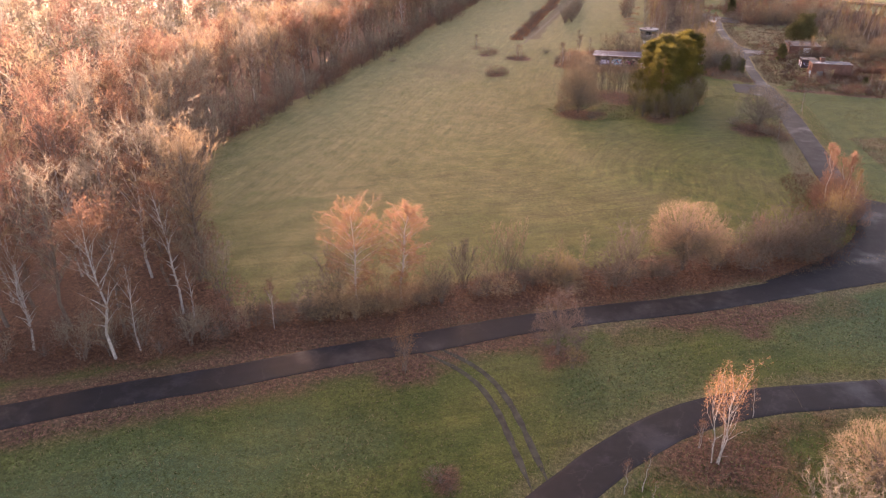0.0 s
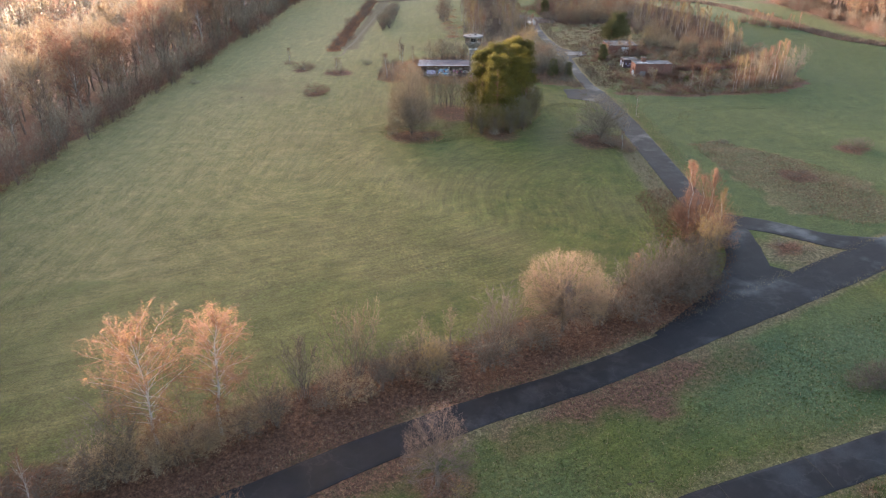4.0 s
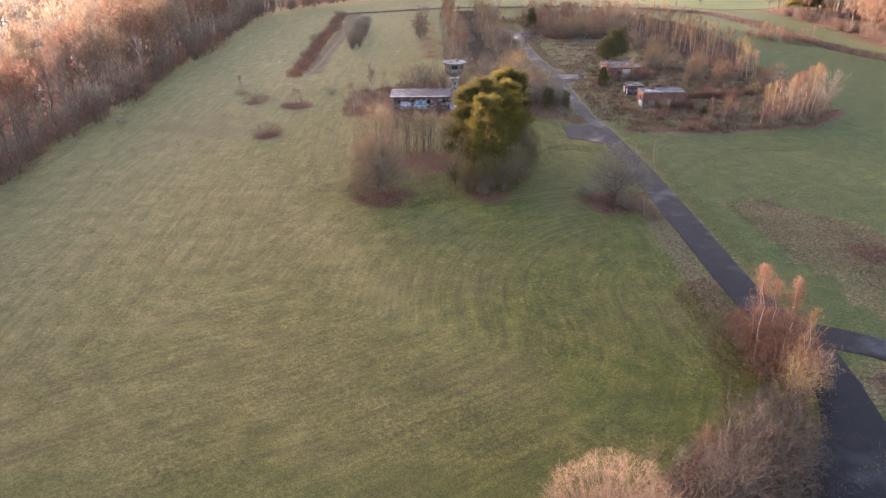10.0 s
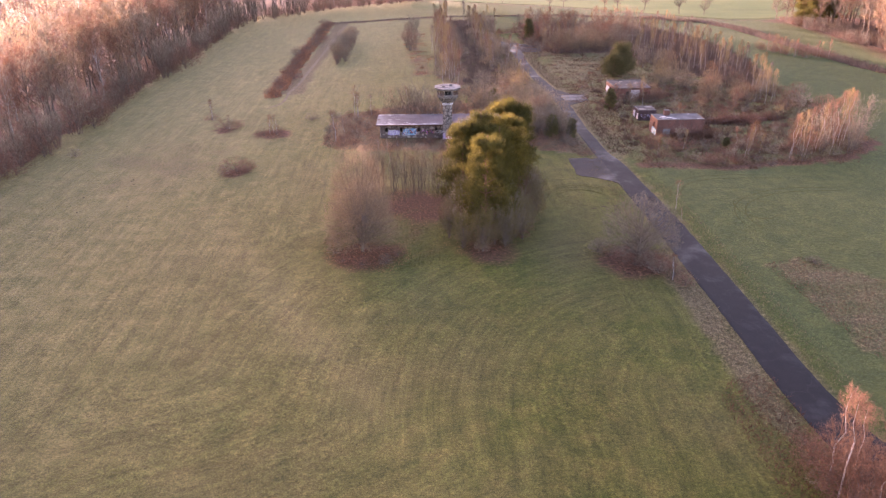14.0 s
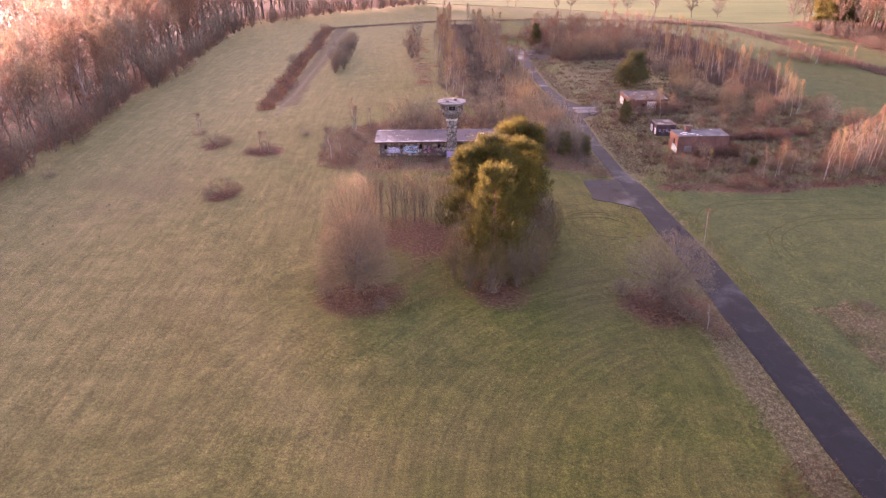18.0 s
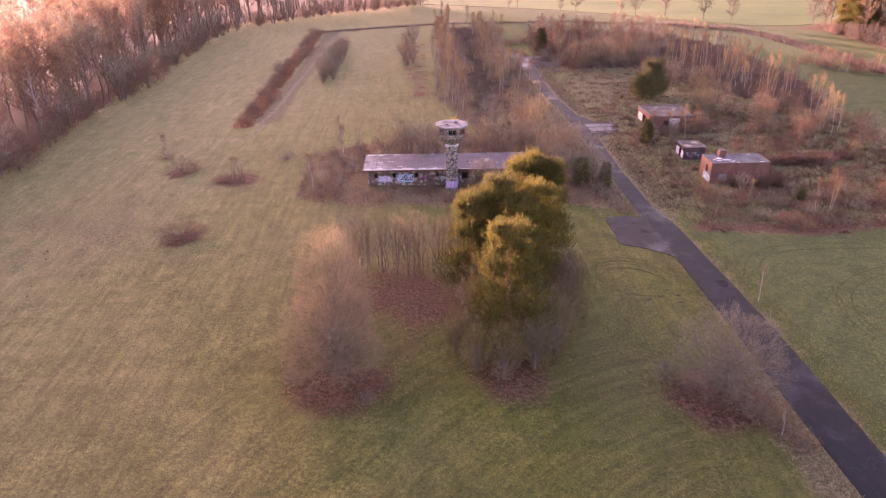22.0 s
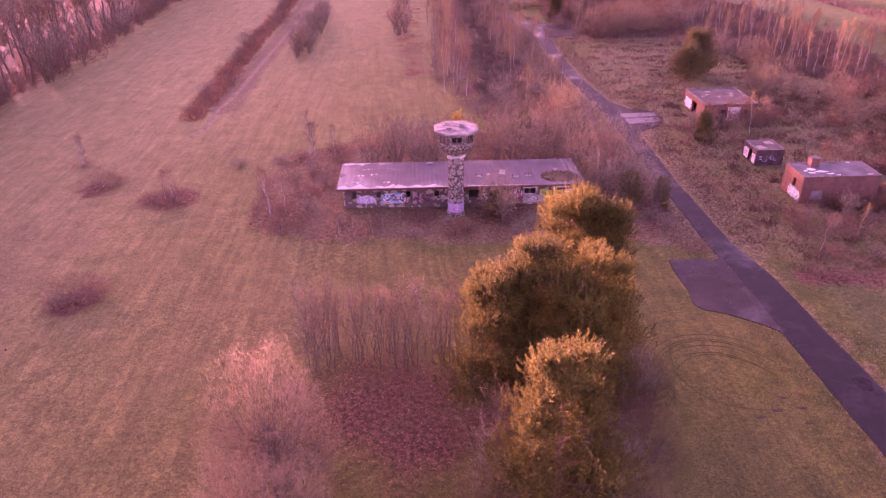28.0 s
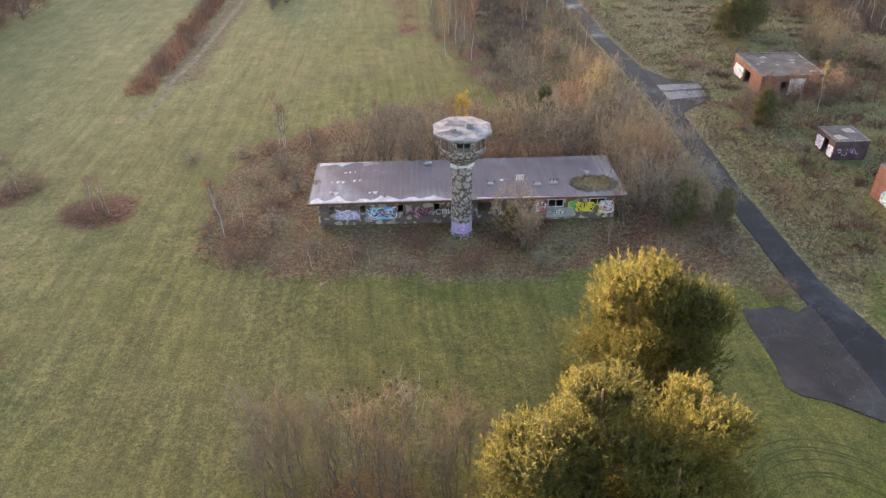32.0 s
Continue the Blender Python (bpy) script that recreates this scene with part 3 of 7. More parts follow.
def build_ground():
    xs = np.concatenate([np.array([-3500, -2200, -1300, -800, -500, -350, -260, -200, -160, -130, -115]), np.arange(-104, 142, 1.6), np.array([148, 160, 180, 210, 260, 340, 480, 700, 1100, 1900, 3500])])
    ys = np.concatenate([np.array([-3500, -1500, -600, -250, -100, -40, -10, 8, 18]), np.arange(25, 300, 1.6), np.arange(302, 480, 4.0), np.array([486, 500, 530, 580, 660, 800, 1050, 1500, 2300, 3500])])
    gx, gy = np.meshgrid(xs, ys)
    roads = np.minimum.reduce([from_line(gx, gy, r) for r in (ROAD_A, ROAD_C, ROAD_E)])
    z = ground_height(gx, gy)
    beside = from_line(gx, gy, ROAD_C)
    lane = np.minimum.reduce([from_line(gx, gy, HEDGE_A), 10 + from_line(gx, gy, [(-80, 40), (-80, 420)]), 30 + beside, 40 + from_line(gx, gy, BACK_HEDGE)])
    lane = np.where((beside < 13) | (gx > 34), beside, lane)
    wob = fractal(gx, gy, 12, 11) * 1.6
    wobs = fractal(gx, gy, 5, 14)
    dry = 0.75 * fade(from_line(gx, gy, ROAD_A) + wobs * 0.7, 3.0, 4.6)
    dry = np.maximum(dry, 0.7 * fade(np.abs(from_line(gx, gy, ROAD_C[1:5]) - 3.2 - 1.2 * (gx < 34)) + wobs, 1.2, 2.8) * (gy > 95) * (gx < 36))
    dry = np.maximum(dry, 0.55 * fade(from_line(gx, gy, ROAD_C) + wobs, 2.6, 4.0))
    dry = np.maximum(dry, 0.5 * fade(from_line(gx, gy, ROAD_E) + wobs, 2.8, 5.0))
    dry = np.maximum(dry, 0.95 * fade(from_line(gx, gy, [(-36.5, 262), (-35, 390)]) + wobs, 1.6, 3.6))
    dry = np.maximum(dry, (0.55 + 0.2 * fractal(gx, gy, 7, 43)) * inside(gx + wob, gy + wob, PATCH))
    dry = np.maximum(dry, (0.42 + 0.36 * fractal(gx, gy, 9, 41)) * inside(gx + wob, gy + wob, TRACT))
    dry = np.maximum(dry, (0.62 + 0.2 * wobs) * fade(from_line(gx, gy, ROAD_C[7:]), 4.5, 7.5) * (gy > 205))
    dry = np.maximum(dry, 0.8 * inside(gx + wob, gy + wob, BUILDING_SCRUB))
    dry = np.maximum(dry, 0.55 * fade(np.hypot((gx - 50) * 0.8, (gy - 288) * 0.55) + wob, 8, 15))
    dry = np.maximum(dry, 0.75 * fade(np.hypot(gx - 45, gy - 107) + wobs, 4, 8))
    dry = np.maximum(dry, 0.50 * fade(np.hypot(gx + 52, gy - 204) + 6 * wob, 4, 22))
    litter = 0.95 * inside(gx + wob, gy + wob, FOREST)
    litter = np.maximum(litter, (0.72 + 0.2 * wobs) * fade(from_line(gx, gy, ROAD_A[:8]) + 0.6 * wob, 3.6, 7.5) * (gx < -6))
    vary = fractal(gx, gy, 8, 61)
    litter = np.maximum(litter, (0.26 + 0.3 * vary) * inside(gx + wob, gy + wob, CLUMP))
    litter = np.maximum(litter, 0.75 * fade(np.hypot(gx + 10.6, gy - 161.8) + wob, 3.5, 7))
    litter = np.maximum(litter, 0.7 * fade(np.hypot((gx - 7) * 1.2, (gy - 164) * 0.9) + wob, 3.5, 7))
    litter = np.maximum(litter, 0.8 * fade(from_line(gx, gy, [(40, 199), (56, 196.5), (68, 198.5), (81, 201), (92, 211)]) + wobs, 1.0, 2.6))
    litter = np.maximum(litter, 0.75 * fade(from_line(gx, gy, [(7, 73.6), (14, 76.4), (22, 80.6)]) + wobs, 1.0, 3.4))
    litter = np.maximum(litter, (0.40 + 0.38 * vary) * inside(gx + wob, gy + wob, BUILDING_SCRUB))
    litter = np.maximum(litter, (0.52 + 0.3 * vary) * inside(gx + wob, gy + wob, STRIP))
    litter = np.maximum(litter, 0.85 * inside(gx + wob, gy + wob, BELT))
    litter = np.maximum(litter, 0.8 * inside(gx + wob, gy + wob, BACK_SCRUB))
    litter = np.maximum(litter, 0.9 * inside(gx + wob, gy + wob, FAR_WOOD))
    litter = np.maximum(litter, (0.5 + 0.2 * wobs) * fade(from_line(gx, gy, FIELD_LANE) + wobs, 1.5, 4.5))
    litter = np.maximum(litter, (0.75 + 0.2 * vary) * fade(np.hypot((gx + 3) * 0.9, (gy - 180) * 1.1) + wob, 5, 11))
    litter = np.maximum(litter, 0.8 * fade(np.hypot(gx - 10, (gy - 51.5) * 1.3) + wob, 4, 9) * (from_line(gx, gy, ROAD_E) > 2.4))
    litter = np.maximum(litter, (0.42 + 0.3 * vary) * fade(from_line(gx, gy, [(-6, 364), (-4, 320), (0, 282)]) + wob, 2, 5))
    litter = np.maximum(litter, (0.20 + 0.40 * fractal(gx, gy, 14, 31) + 0.3 * np.clip((gy - 260) / 60, 0, 1) - 0.5 * fade(np.hypot((gx - 50) * 0.8, (gy - 288) * 0.55), 8, 16)) * inside(gx + wob, gy + wob, TRACT))
    litter = np.maximum(litter, 0.78 * fade(from_line(gx, gy, HEDGE_A[:9]) + wob * 0.6, 4.2, 6.4))
    litter = np.maximum(litter, 0.9 * fade(from_line(gx, gy, DITCH) + wobs, 1.5, 3.2))
    litter = np.maximum(litter, 0.8 * fade(from_line(gx, gy, BACK_HEDGE) + wobs, 1.2, 3.5))
    for bx, by, r in ((-19.2, 56.5, 3.2), (-4.4, 63.4, 2.6), (27, 158, 5.5), (12, 50, 1.5), (-11.6, 42.6, 1.6), (-37, 198, 3), (-46, 227, 3), (-34, 223, 4), (-35, 223, 4), (75, 153, 3.5), (58, 138, 3.5), (43, 108.5, 2.2), (16, 75, 3.0)):
        litter = np.maximum(litter, 0.85 * fade(np.hypot(gx - bx, gy - by) + wobs, r * 0.6, r * 1.25))
    litter = np.maximum(litter, 0.42 * fade(from_line(gx, gy, [(2, 69.5), (14, 75.5), (28, 83)]) + wobs, 2.0, 4.5))
    lush = 0.75 * ((gx > 38 + wob) & (gy > 100) & ~inside(gx + wob, gy + wob, TRACT)) + 0.8 * fade(np.hypot(gx - 40, (gy - 82) * 1.3) + wob * 2, 10, 34)
    lush = np.maximum(lush, (0.45 + 0.25 * vary) * ((gy < 100) & (gx > -60) & (gy > 20)))
    south_of_path = gy < np.interp(gx, [p[0] for p in ROAD_E], [p[1] for p in ROAD_E])
    litter = np.maximum(litter, (0.34 + 0.36 * vary) * fade(from_line(gx, gy, ROAD_E) + wob, 5, 9) * south_of_path * (gx > 2))
    lush = np.maximum(lush, 0.95 * south_of_path * (gx > 0) * (gy < 90))
    lush = np.maximum(lush, 0.35 * fade(np.hypot(gx - 22, gy - 178) + wob, 6, 15))
    lush = np.maximum(lush, 0.5 * fade(np.hypot(gx - 16, (gy - 104)) + wob, 2, 12))
    lush = np.maximum(lush, 0.5 * fade(np.hypot(gx - 18, gy - 50) + wob, 6, 16))
    lush = np.maximum(lush, 0.8 * np.clip((gy - 405 + 0.35 * gx - 20) / 25, 0, 1) * (gx > -5))
    # dry pale grass, paled further west and north to paint in sun haze
    pale = np.clip((8 - gx + 8 * fractal(gx, gy, 60, 51)) / 60, 0, 1) * (gy > 60) + 0.5 * np.clip((gy - 230) / 120, 0, 1) * (gx < 20) + (0.3 + 0.2 * vary) * inside(gx + wob, gy + wob, TRACT)
    cover = np.stack([np.clip(dry, 0, 1), np.clip(litter, 0, 1), np.clip(lush, 0, 1), np.clip(pale, 0, 1)], axis=-1).reshape(-1, 4)
    w = len(xs)
    faces = [(j * w + i, j * w + i + 1, (j + 1) * w + i + 1, (j + 1) * w + i) for j in range(len(ys) - 1) for i in range(w - 1)]
    me = Geo().add(np.stack([gx, gy, z], axis=-1).reshape(-1, 3), faces).mesh("ground", GROUND)
    col = me.attributes.new("cover", "FLOAT_COLOR", "POINT")
    col.data.foreach_set("color", cover.ravel())
    rime = me.attributes.new("frost", "FLOAT", "POINT")
    cold = 0.55 * fade(np.hypot((gx - 36) * 0.7, (gy - 81) * 1.25 - (gx - 36) * 0.45) + wob * 1.5, 5, 17) + 0.3 * fade(np.hypot(gx - 2, (gy - 61) * 1.2) + wob * 1.5, 3, 12) + 0.22 * (gx > 40) * (gy > 105) + 0.5 * fade(np.hypot((gx + 36) * 0.5, gy - 36 - 0.55 * (gx + 36)) + wob * 1.5, 3, 11)
    rime.data.foreach_set("value", np.clip(cold, 0, 1).ravel())
    rows = me.attributes.new("lanes", "FLOAT_VECTOR", "POINT")
    rows.data.foreach_set("vector", np.stack([lane * 1.35, (gx + gy) * 0.06, (gx - gy) * 0.06], axis=-1).ravel())
    me.polygons.foreach_set("use_smooth", [True] * len(me.polygons))
    tagged(new("ground", me), "flat winter meadow with green mown grass and brown verges", "ground", kind="structure")


def strip(name, line, widths, z, mat, label, category, seed, rough_edge=0.07, thick=0.12):
    """A paved band along a line, with slightly crumbled edges and a real thickness."""
    pts = np.array(along(line, 1.5), dtype=float)
    t0 = np.concatenate([[0], np.cumsum(np.hypot(*np.diff(np.array(line, dtype=float), axis=0).T))])
    t1 = np.concatenate([[0], np.cumsum(np.hypot(*np.diff(pts, axis=0).T))])
    for _ in range(3):
        pts[1:-1] = (pts[:-2] + 2 * pts[1:-1] + pts[2:]) / 4
    w = np.interp(t1 * t0[-1] / t1[-1], t0, np.broadcast_to(widths, (len(line),)))
    d = np.gradient(pts, axis=0)
    d /= np.hypot(d[:, 0], d[:, 1])[:, None]
    nrm = np.stack([-d[:, 1], d[:, 0]], axis=1)
    r = np.random.RandomState(seed)
    left = pts + nrm * (w / 2 + r.uniform(-1, 1, len(w)) * rough_edge)[:, None]
    right = pts - nrm * (w / 2 + r.uniform(-1, 1, len(w)) * rough_edge)[:, None]
    n = len(pts)
    v = np.concatenate([np.c_[left, np.full(n, z - 0.03)], np.c_[left * 0.93 + right * 0.07, np.full(n, z)], np.c_[pts, np.full(n, z + 0.02)], np.c_[left * 0.07 + right * 0.93, np.full(n, z)], np.c_[right, np.full(n, z - 0.03)], np.c_[left, np.full(n, z - thick)], np.c_[right, np.full(n, z - thick)]])
    f = []
    for k in range(n - 1):
        for a, b in ((0, 1), (1, 2), (2, 3), (3, 4), (5, 0), (4, 6)):
            f.append((b * n + k, a * n + k, a * n + k + 1, b * n + k + 1)[::-1])
    return tagged(new(name, Geo().add(v, f).mesh(name, mat)), label, category, kind="structure")


build_ground()
strip("road_1", ROAD_A, [3.9] * 11 + [4.0, 5.0, 6.2, 6.0, 5.6, 5, 5], 0.030, ASPHALT, "narrow dark damp asphalt road across the meadow", "road", 1)
strip("road_2", ROAD_C, WIDTH_C, 0.034, ASPHALT, "narrow cracked asphalt road leading to the ruins", "road", 2)
strip("road_3", ROAD_E, 4.0, 0.030, ASPHALT, "curving dark asphalt path through grass", "road", 3)
strip("road_4", [(38.2, 119), (38.0, 111), (36.2, 103), (33.2, 97), (28, 92), (20, 86)], [5.0, 4.6, 5.6, 6.4, 5.0, 2.0], 0.026, ASPHALT, "asphalt slip lane curving into the junction", "road", 4)
strip("road_5", [(37.0, 118.5), (41, 117.6), (44.9, 115.6), (48.9, 112.2), (53, 109.8), (60, 109.6)], [5.4, 5.0, 4.6, 4.6, 5.4, 5], 0.022, ASPHALT, "asphalt lane along the north side of the junction", "road", 5)


def track(line, width, mat, label, seed, lift=0.02):
    """A pressed or muddy wheel mark that follows the ground, ragged at its edges."""
    pts = np.array(along(line, 0.7), dtype=float)
    for _ in range(14):
        pts[1:-1] = (pts[:-2] + 2 * pts[1:-1] + pts[2:]) / 4
    d = np.gradient(pts, axis=0)
    nrm = np.stack([-d[:, 1], d[:, 0]], axis=1) / np.hypot(d[:, 0], d[:, 1])[:, None]
    r = np.random.RandomState(seed)
    n = len(pts)
    taper = np.clip(np.minimum(np.arange(n), n - 1 - np.arange(n)) / 4, 0.08, 1)
    wide = width / 2 * taper * r.uniform(0.7, 1.2, n)
    rows = []
    for k in (-1.0, -0.5, 0.5, 1.0):
        q = pts + nrm * (wide * k)[:, None]
        rows.append(np.c_[q, ground_height(q[:, 0], q[:, 1]) + (lift if abs(k) < 1 else -0.05)])
    f = [(a * n + k, a * n + k + 1, (a + 1) * n + k + 1, (a + 1) * n + k)[::-1] for a in range(3) for k in range(n - 1)]
    return tagged(new("wheel_track", Geo().add(np.concatenate(rows), f).mesh("wheel_track", mat)), label, "track", kind="structure")


def double_track(line, gap, width, mat, label, seed):
    p = np.array(along(line, 1.5), dtype=float)
    d = np.gradient(p, axis=0)
    nrm = np.stack([-d[:, 1], d[:, 0]], axis=1) / np.hypot(d[:, 0], d[:, 1])[:, None]
    for side in (-gap / 2, gap / 2):
        track([tuple(q) for q in p + nrm * side], width, mat, label, seed)


double_track(RUTS, 1.6, 0.95, RUT_SOIL, "muddy wheel rut of a track through grass", 6)
double_track([(40.6, 181), (42.2, 186.9), (46.2, 190.7), (54.4, 191.7), (63, 191)], 1.7, 0.28, PRESSED, "faint tyre mark curving through the pasture", 7)
double_track([(49, 167.5), (48.0, 172.6), (50.2, 178.6), (54.5, 182), (60, 184.5), (71, 184.3)], 1.6, 0.28, PRESSED, "faint tyre mark curving through the pasture", 8)
track([(52 + 3.2 * math.cos(a), 176.5 + 5.5 * math.sin(a)) for a in np.linspace(0.4, 5.8, 14)], 0.3, PRESSED, "faint ring of a tyre mark in the pasture", 9)
double_track([(18.6, 179), (19.4, 183.4), (22.2, 187.4), (25.2, 187.8), (28.1, 186.4), (30.4, 182.6)], 1.6, 0.24, PRESSED, "faint tyre mark beside the parking bay", 10)
for k in range(4):
    q = 1 + 0.16 * k
    track([(24.6 + 4.6 * q * math.cos(a), 182.4 + 4.8 * q * math.sin(a)) for a in np.linspace(0.2 + 0.15 * k, 2.5 + 0.2 * k, 10)], 0.2, PRESSED, "faint curved tyre mark beside the parking bay", 30 + k)
track([(22.3, 189.4), (20.6, 184.7), (20.9, 181.4), (23.5, 178.8), (28, 178.2)], 0.24, PRESSED, "faint tyre mark beside the parking bay", 11)


def bare_patch(x, y, s, mat, label, category, seed, lift=0.03):
    r = np.random.RandomState(seed)
    n = 12
    a = np.linspace(0, 2 * math.pi, n + 1)[:-1]
    q = r.uniform(0.55, 1.0, n)
    ring = np.stack([x + s[0] * np.cos(a) * q, y + s[1] * np.sin(a) * q], axis=1)
    inner = np.stack([x + s[0] * np.cos(a) * q * 0.6, y + s[1] * np.sin(a) * q * 0.6], axis=1)
    v = np.concatenate([np.c_[ring, ground_height(ring[:, 0], ring[:, 1]) - 0.03], np.c_[inner, ground_height(inner[:, 0], inner[:, 1]) + lift * r.uniform(0.6, 1, n)], [[x, y, float(ground_height(np.array(x), np.array(y))) + lift * 1.4]]])
    f = [(k, (k + 1) % n, n + (k + 1) % n, n + k) for k in range(n)] + [(n + k, n + (k + 1) % n, 2 * n) for k in range(n)]
    return tagged(new(category.replace(" ", "_"), Geo().add(v, f).mesh(category, mat)), label, category, kind="structure")


for k, (x, y, a, b) in enumerate(((27.6, 178.3, 0.9, 0.35), (29.7, 178.5, 0.8, 0.3), (28.7, 179.8, 0.45, 0.3), (29.4, 176.7, 0.7, 0.25), (25.9, 177.6, 0.8, 0.3), (39.9, 173.7, 0.35, 0.25), (40.6, 173.1, 0.4, 0.25), (39.6, 172.2, 0.35, 0.3), (41.0, 170.8, 0.3, 0.25), (11.4, 64.1, 0.4, 0.25), (12.3, 64.3, 0.3, 0.2), (13.3, 64.4, 0.35, 0.22), (26.5, 73.5, 0.3, 0.2), (29.8, 76.2, 0.3, 0.2))):
    bare_patch(x, y, (a, b), SOIL, "small patch of bare mud in the grass", "mud patch", 50 + k)
mole = np.random.RandomState(8)
for k in range(34):
    cx, cy, sx, sy = ((-4.2, 195.2, 2.6, 1.3), (-54, 191, 8, 10), (-4.2, 195.2, 2.6, 1.3), (-4.2, 195.2, 3.4, 1.6))[k % 4]
    s = mole.uniform(0.13, 0.24)
    bare_patch(cx + mole.normal() * sx * 0.7, cy + mole.normal() * sy * 0.7, (s, s * 0.9), SOIL, "molehill of dark loose soil in the meadow", "molehill", 80 + k, 0.10)
HOLE = [(36.3 + 0.75 * math.cos(a) * (1 + 0.2 * math.sin(3 * a)), 181.1 + 1.0 * math.sin(a)) for a in np.linspace(0, 6.28, 15)[:-1]]
tagged(new("pothole", Geo().prism(HOLE, 0.03, 0.064).mesh("pothole", MUD)), "dark muddy hole at the road's edge", "pothole", kind="structure")


for name_x, (xa, ya), (xb, yb) in ((0, CRACKS[0], CRACKS[1]), (1, CRACKS[2], CRACKS[3])):
    d = Vector((ya - yb, xb - xa)).normalized() * 0.022
    tagged(new("road_crack", Geo().prism([(xa - d[0], ya - d[1]), ((xa + xb) / 2 + 0.15 - d[0], (ya + yb) / 2 - d[1]), (xb - d[0], yb - d[1]), (xb + d[0], yb + d[1]), ((xa + xb) / 2 + 0.15 + d[0], (ya + yb) / 2 + d[1]), (xa + d[0], ya + d[1])], 0.0, 0.056).mesh("road_crack", RUT_SOIL)), "pale filled crack across the path", "road crack", kind="structure")


def flat_slab(name, outline, z, mat, label, category):
    g = Geo().prism(outline, z - 0.12, z, 0)
    return tagged(new(name, g.mesh(name, mat)), label, category, kind="structure")


flat_slab("pavement_1", [(26.6, 203.1), (26.4, 200.7), (26.5, 196.6), (26.2, 194.0), (26.9, 193.0), (28.9, 192.2), (31.6, 190.2), (34.4, 187.2), (34.6, 199.5), (32.6, 203.4), (31.0, 202.4), (30.2, 203.4), (28.6, 203.1)], 0.028, PAD, "old cracked asphalt parking bay beside the road", "parking bay")
flat_slab("pavement_6", [(38.0, 104.6), (38.4, 103.6), (41.0, 101.6), (40.0, 99.6), (37.4, 98.6), (35.0, 98.4)], 0.020, ASPHALT, "asphalt where the slip lane meets the road", "road")
flat_slab("pavement_2", [(34.2, 249.2), (40.4, 250.4), (40.9, 252.6), (34.4, 252.0)], 0.034, SLAB, "pale concrete slab beside the road", "concrete slab")
flat_slab("pavement_3", [(34.2, 252.8), (40.9, 253.3), (40.8, 255.3), (34.3, 255.0)], 0.034, SLAB, "pale concrete slab beside the road", "concrete slab")
flat_slab("pavement_5", [(34.6, 244.0), (37.4, 246.8), (40.8, 249.4), (41.2, 255.8), (37.2, 257.4), (34.4, 262.5)], 0.026, PAD, "worn asphalt apron widening from the road", "apron")
flat_slab("pavement_4", [(31, 318), (40, 318), (41, 330), (31, 338)], 0.025, PAD, "broken concrete apron at the end of the road", "concrete slab")


flat_slab("field", [(-16, 484), (26, 465), (66, 446.5), (87, 430.5), (104, 416), (121, 402.5), (134, 393), (148, 392.5), (160, 396), (210, 408), (520, 430), (1400, 1200), (-300, 1400), (-120, 620)], 0.07, CROP, "bright green winter crop field with faint drill rows", "field")
track([(-37.6, 264), (-37.2, 256), (-37.0, 251.5), (-38.6, 247.5), (-40.5, 245)], 1.1, PATH, "pale trodden path at the end of the ditch hedge", 61)
track([(-37.4, 262), (-36.4, 272), (-35.6, 300), (-34.5, 340), (-33, 386)], 1.5, PATH, "pale trodden path along the ditch hedge", 62)
track([(-2.5, 83.4), (2.5, 85.0), (6.4, 86.4)], 0.9, PATH, "short pale trodden path behind the hedge", 63)


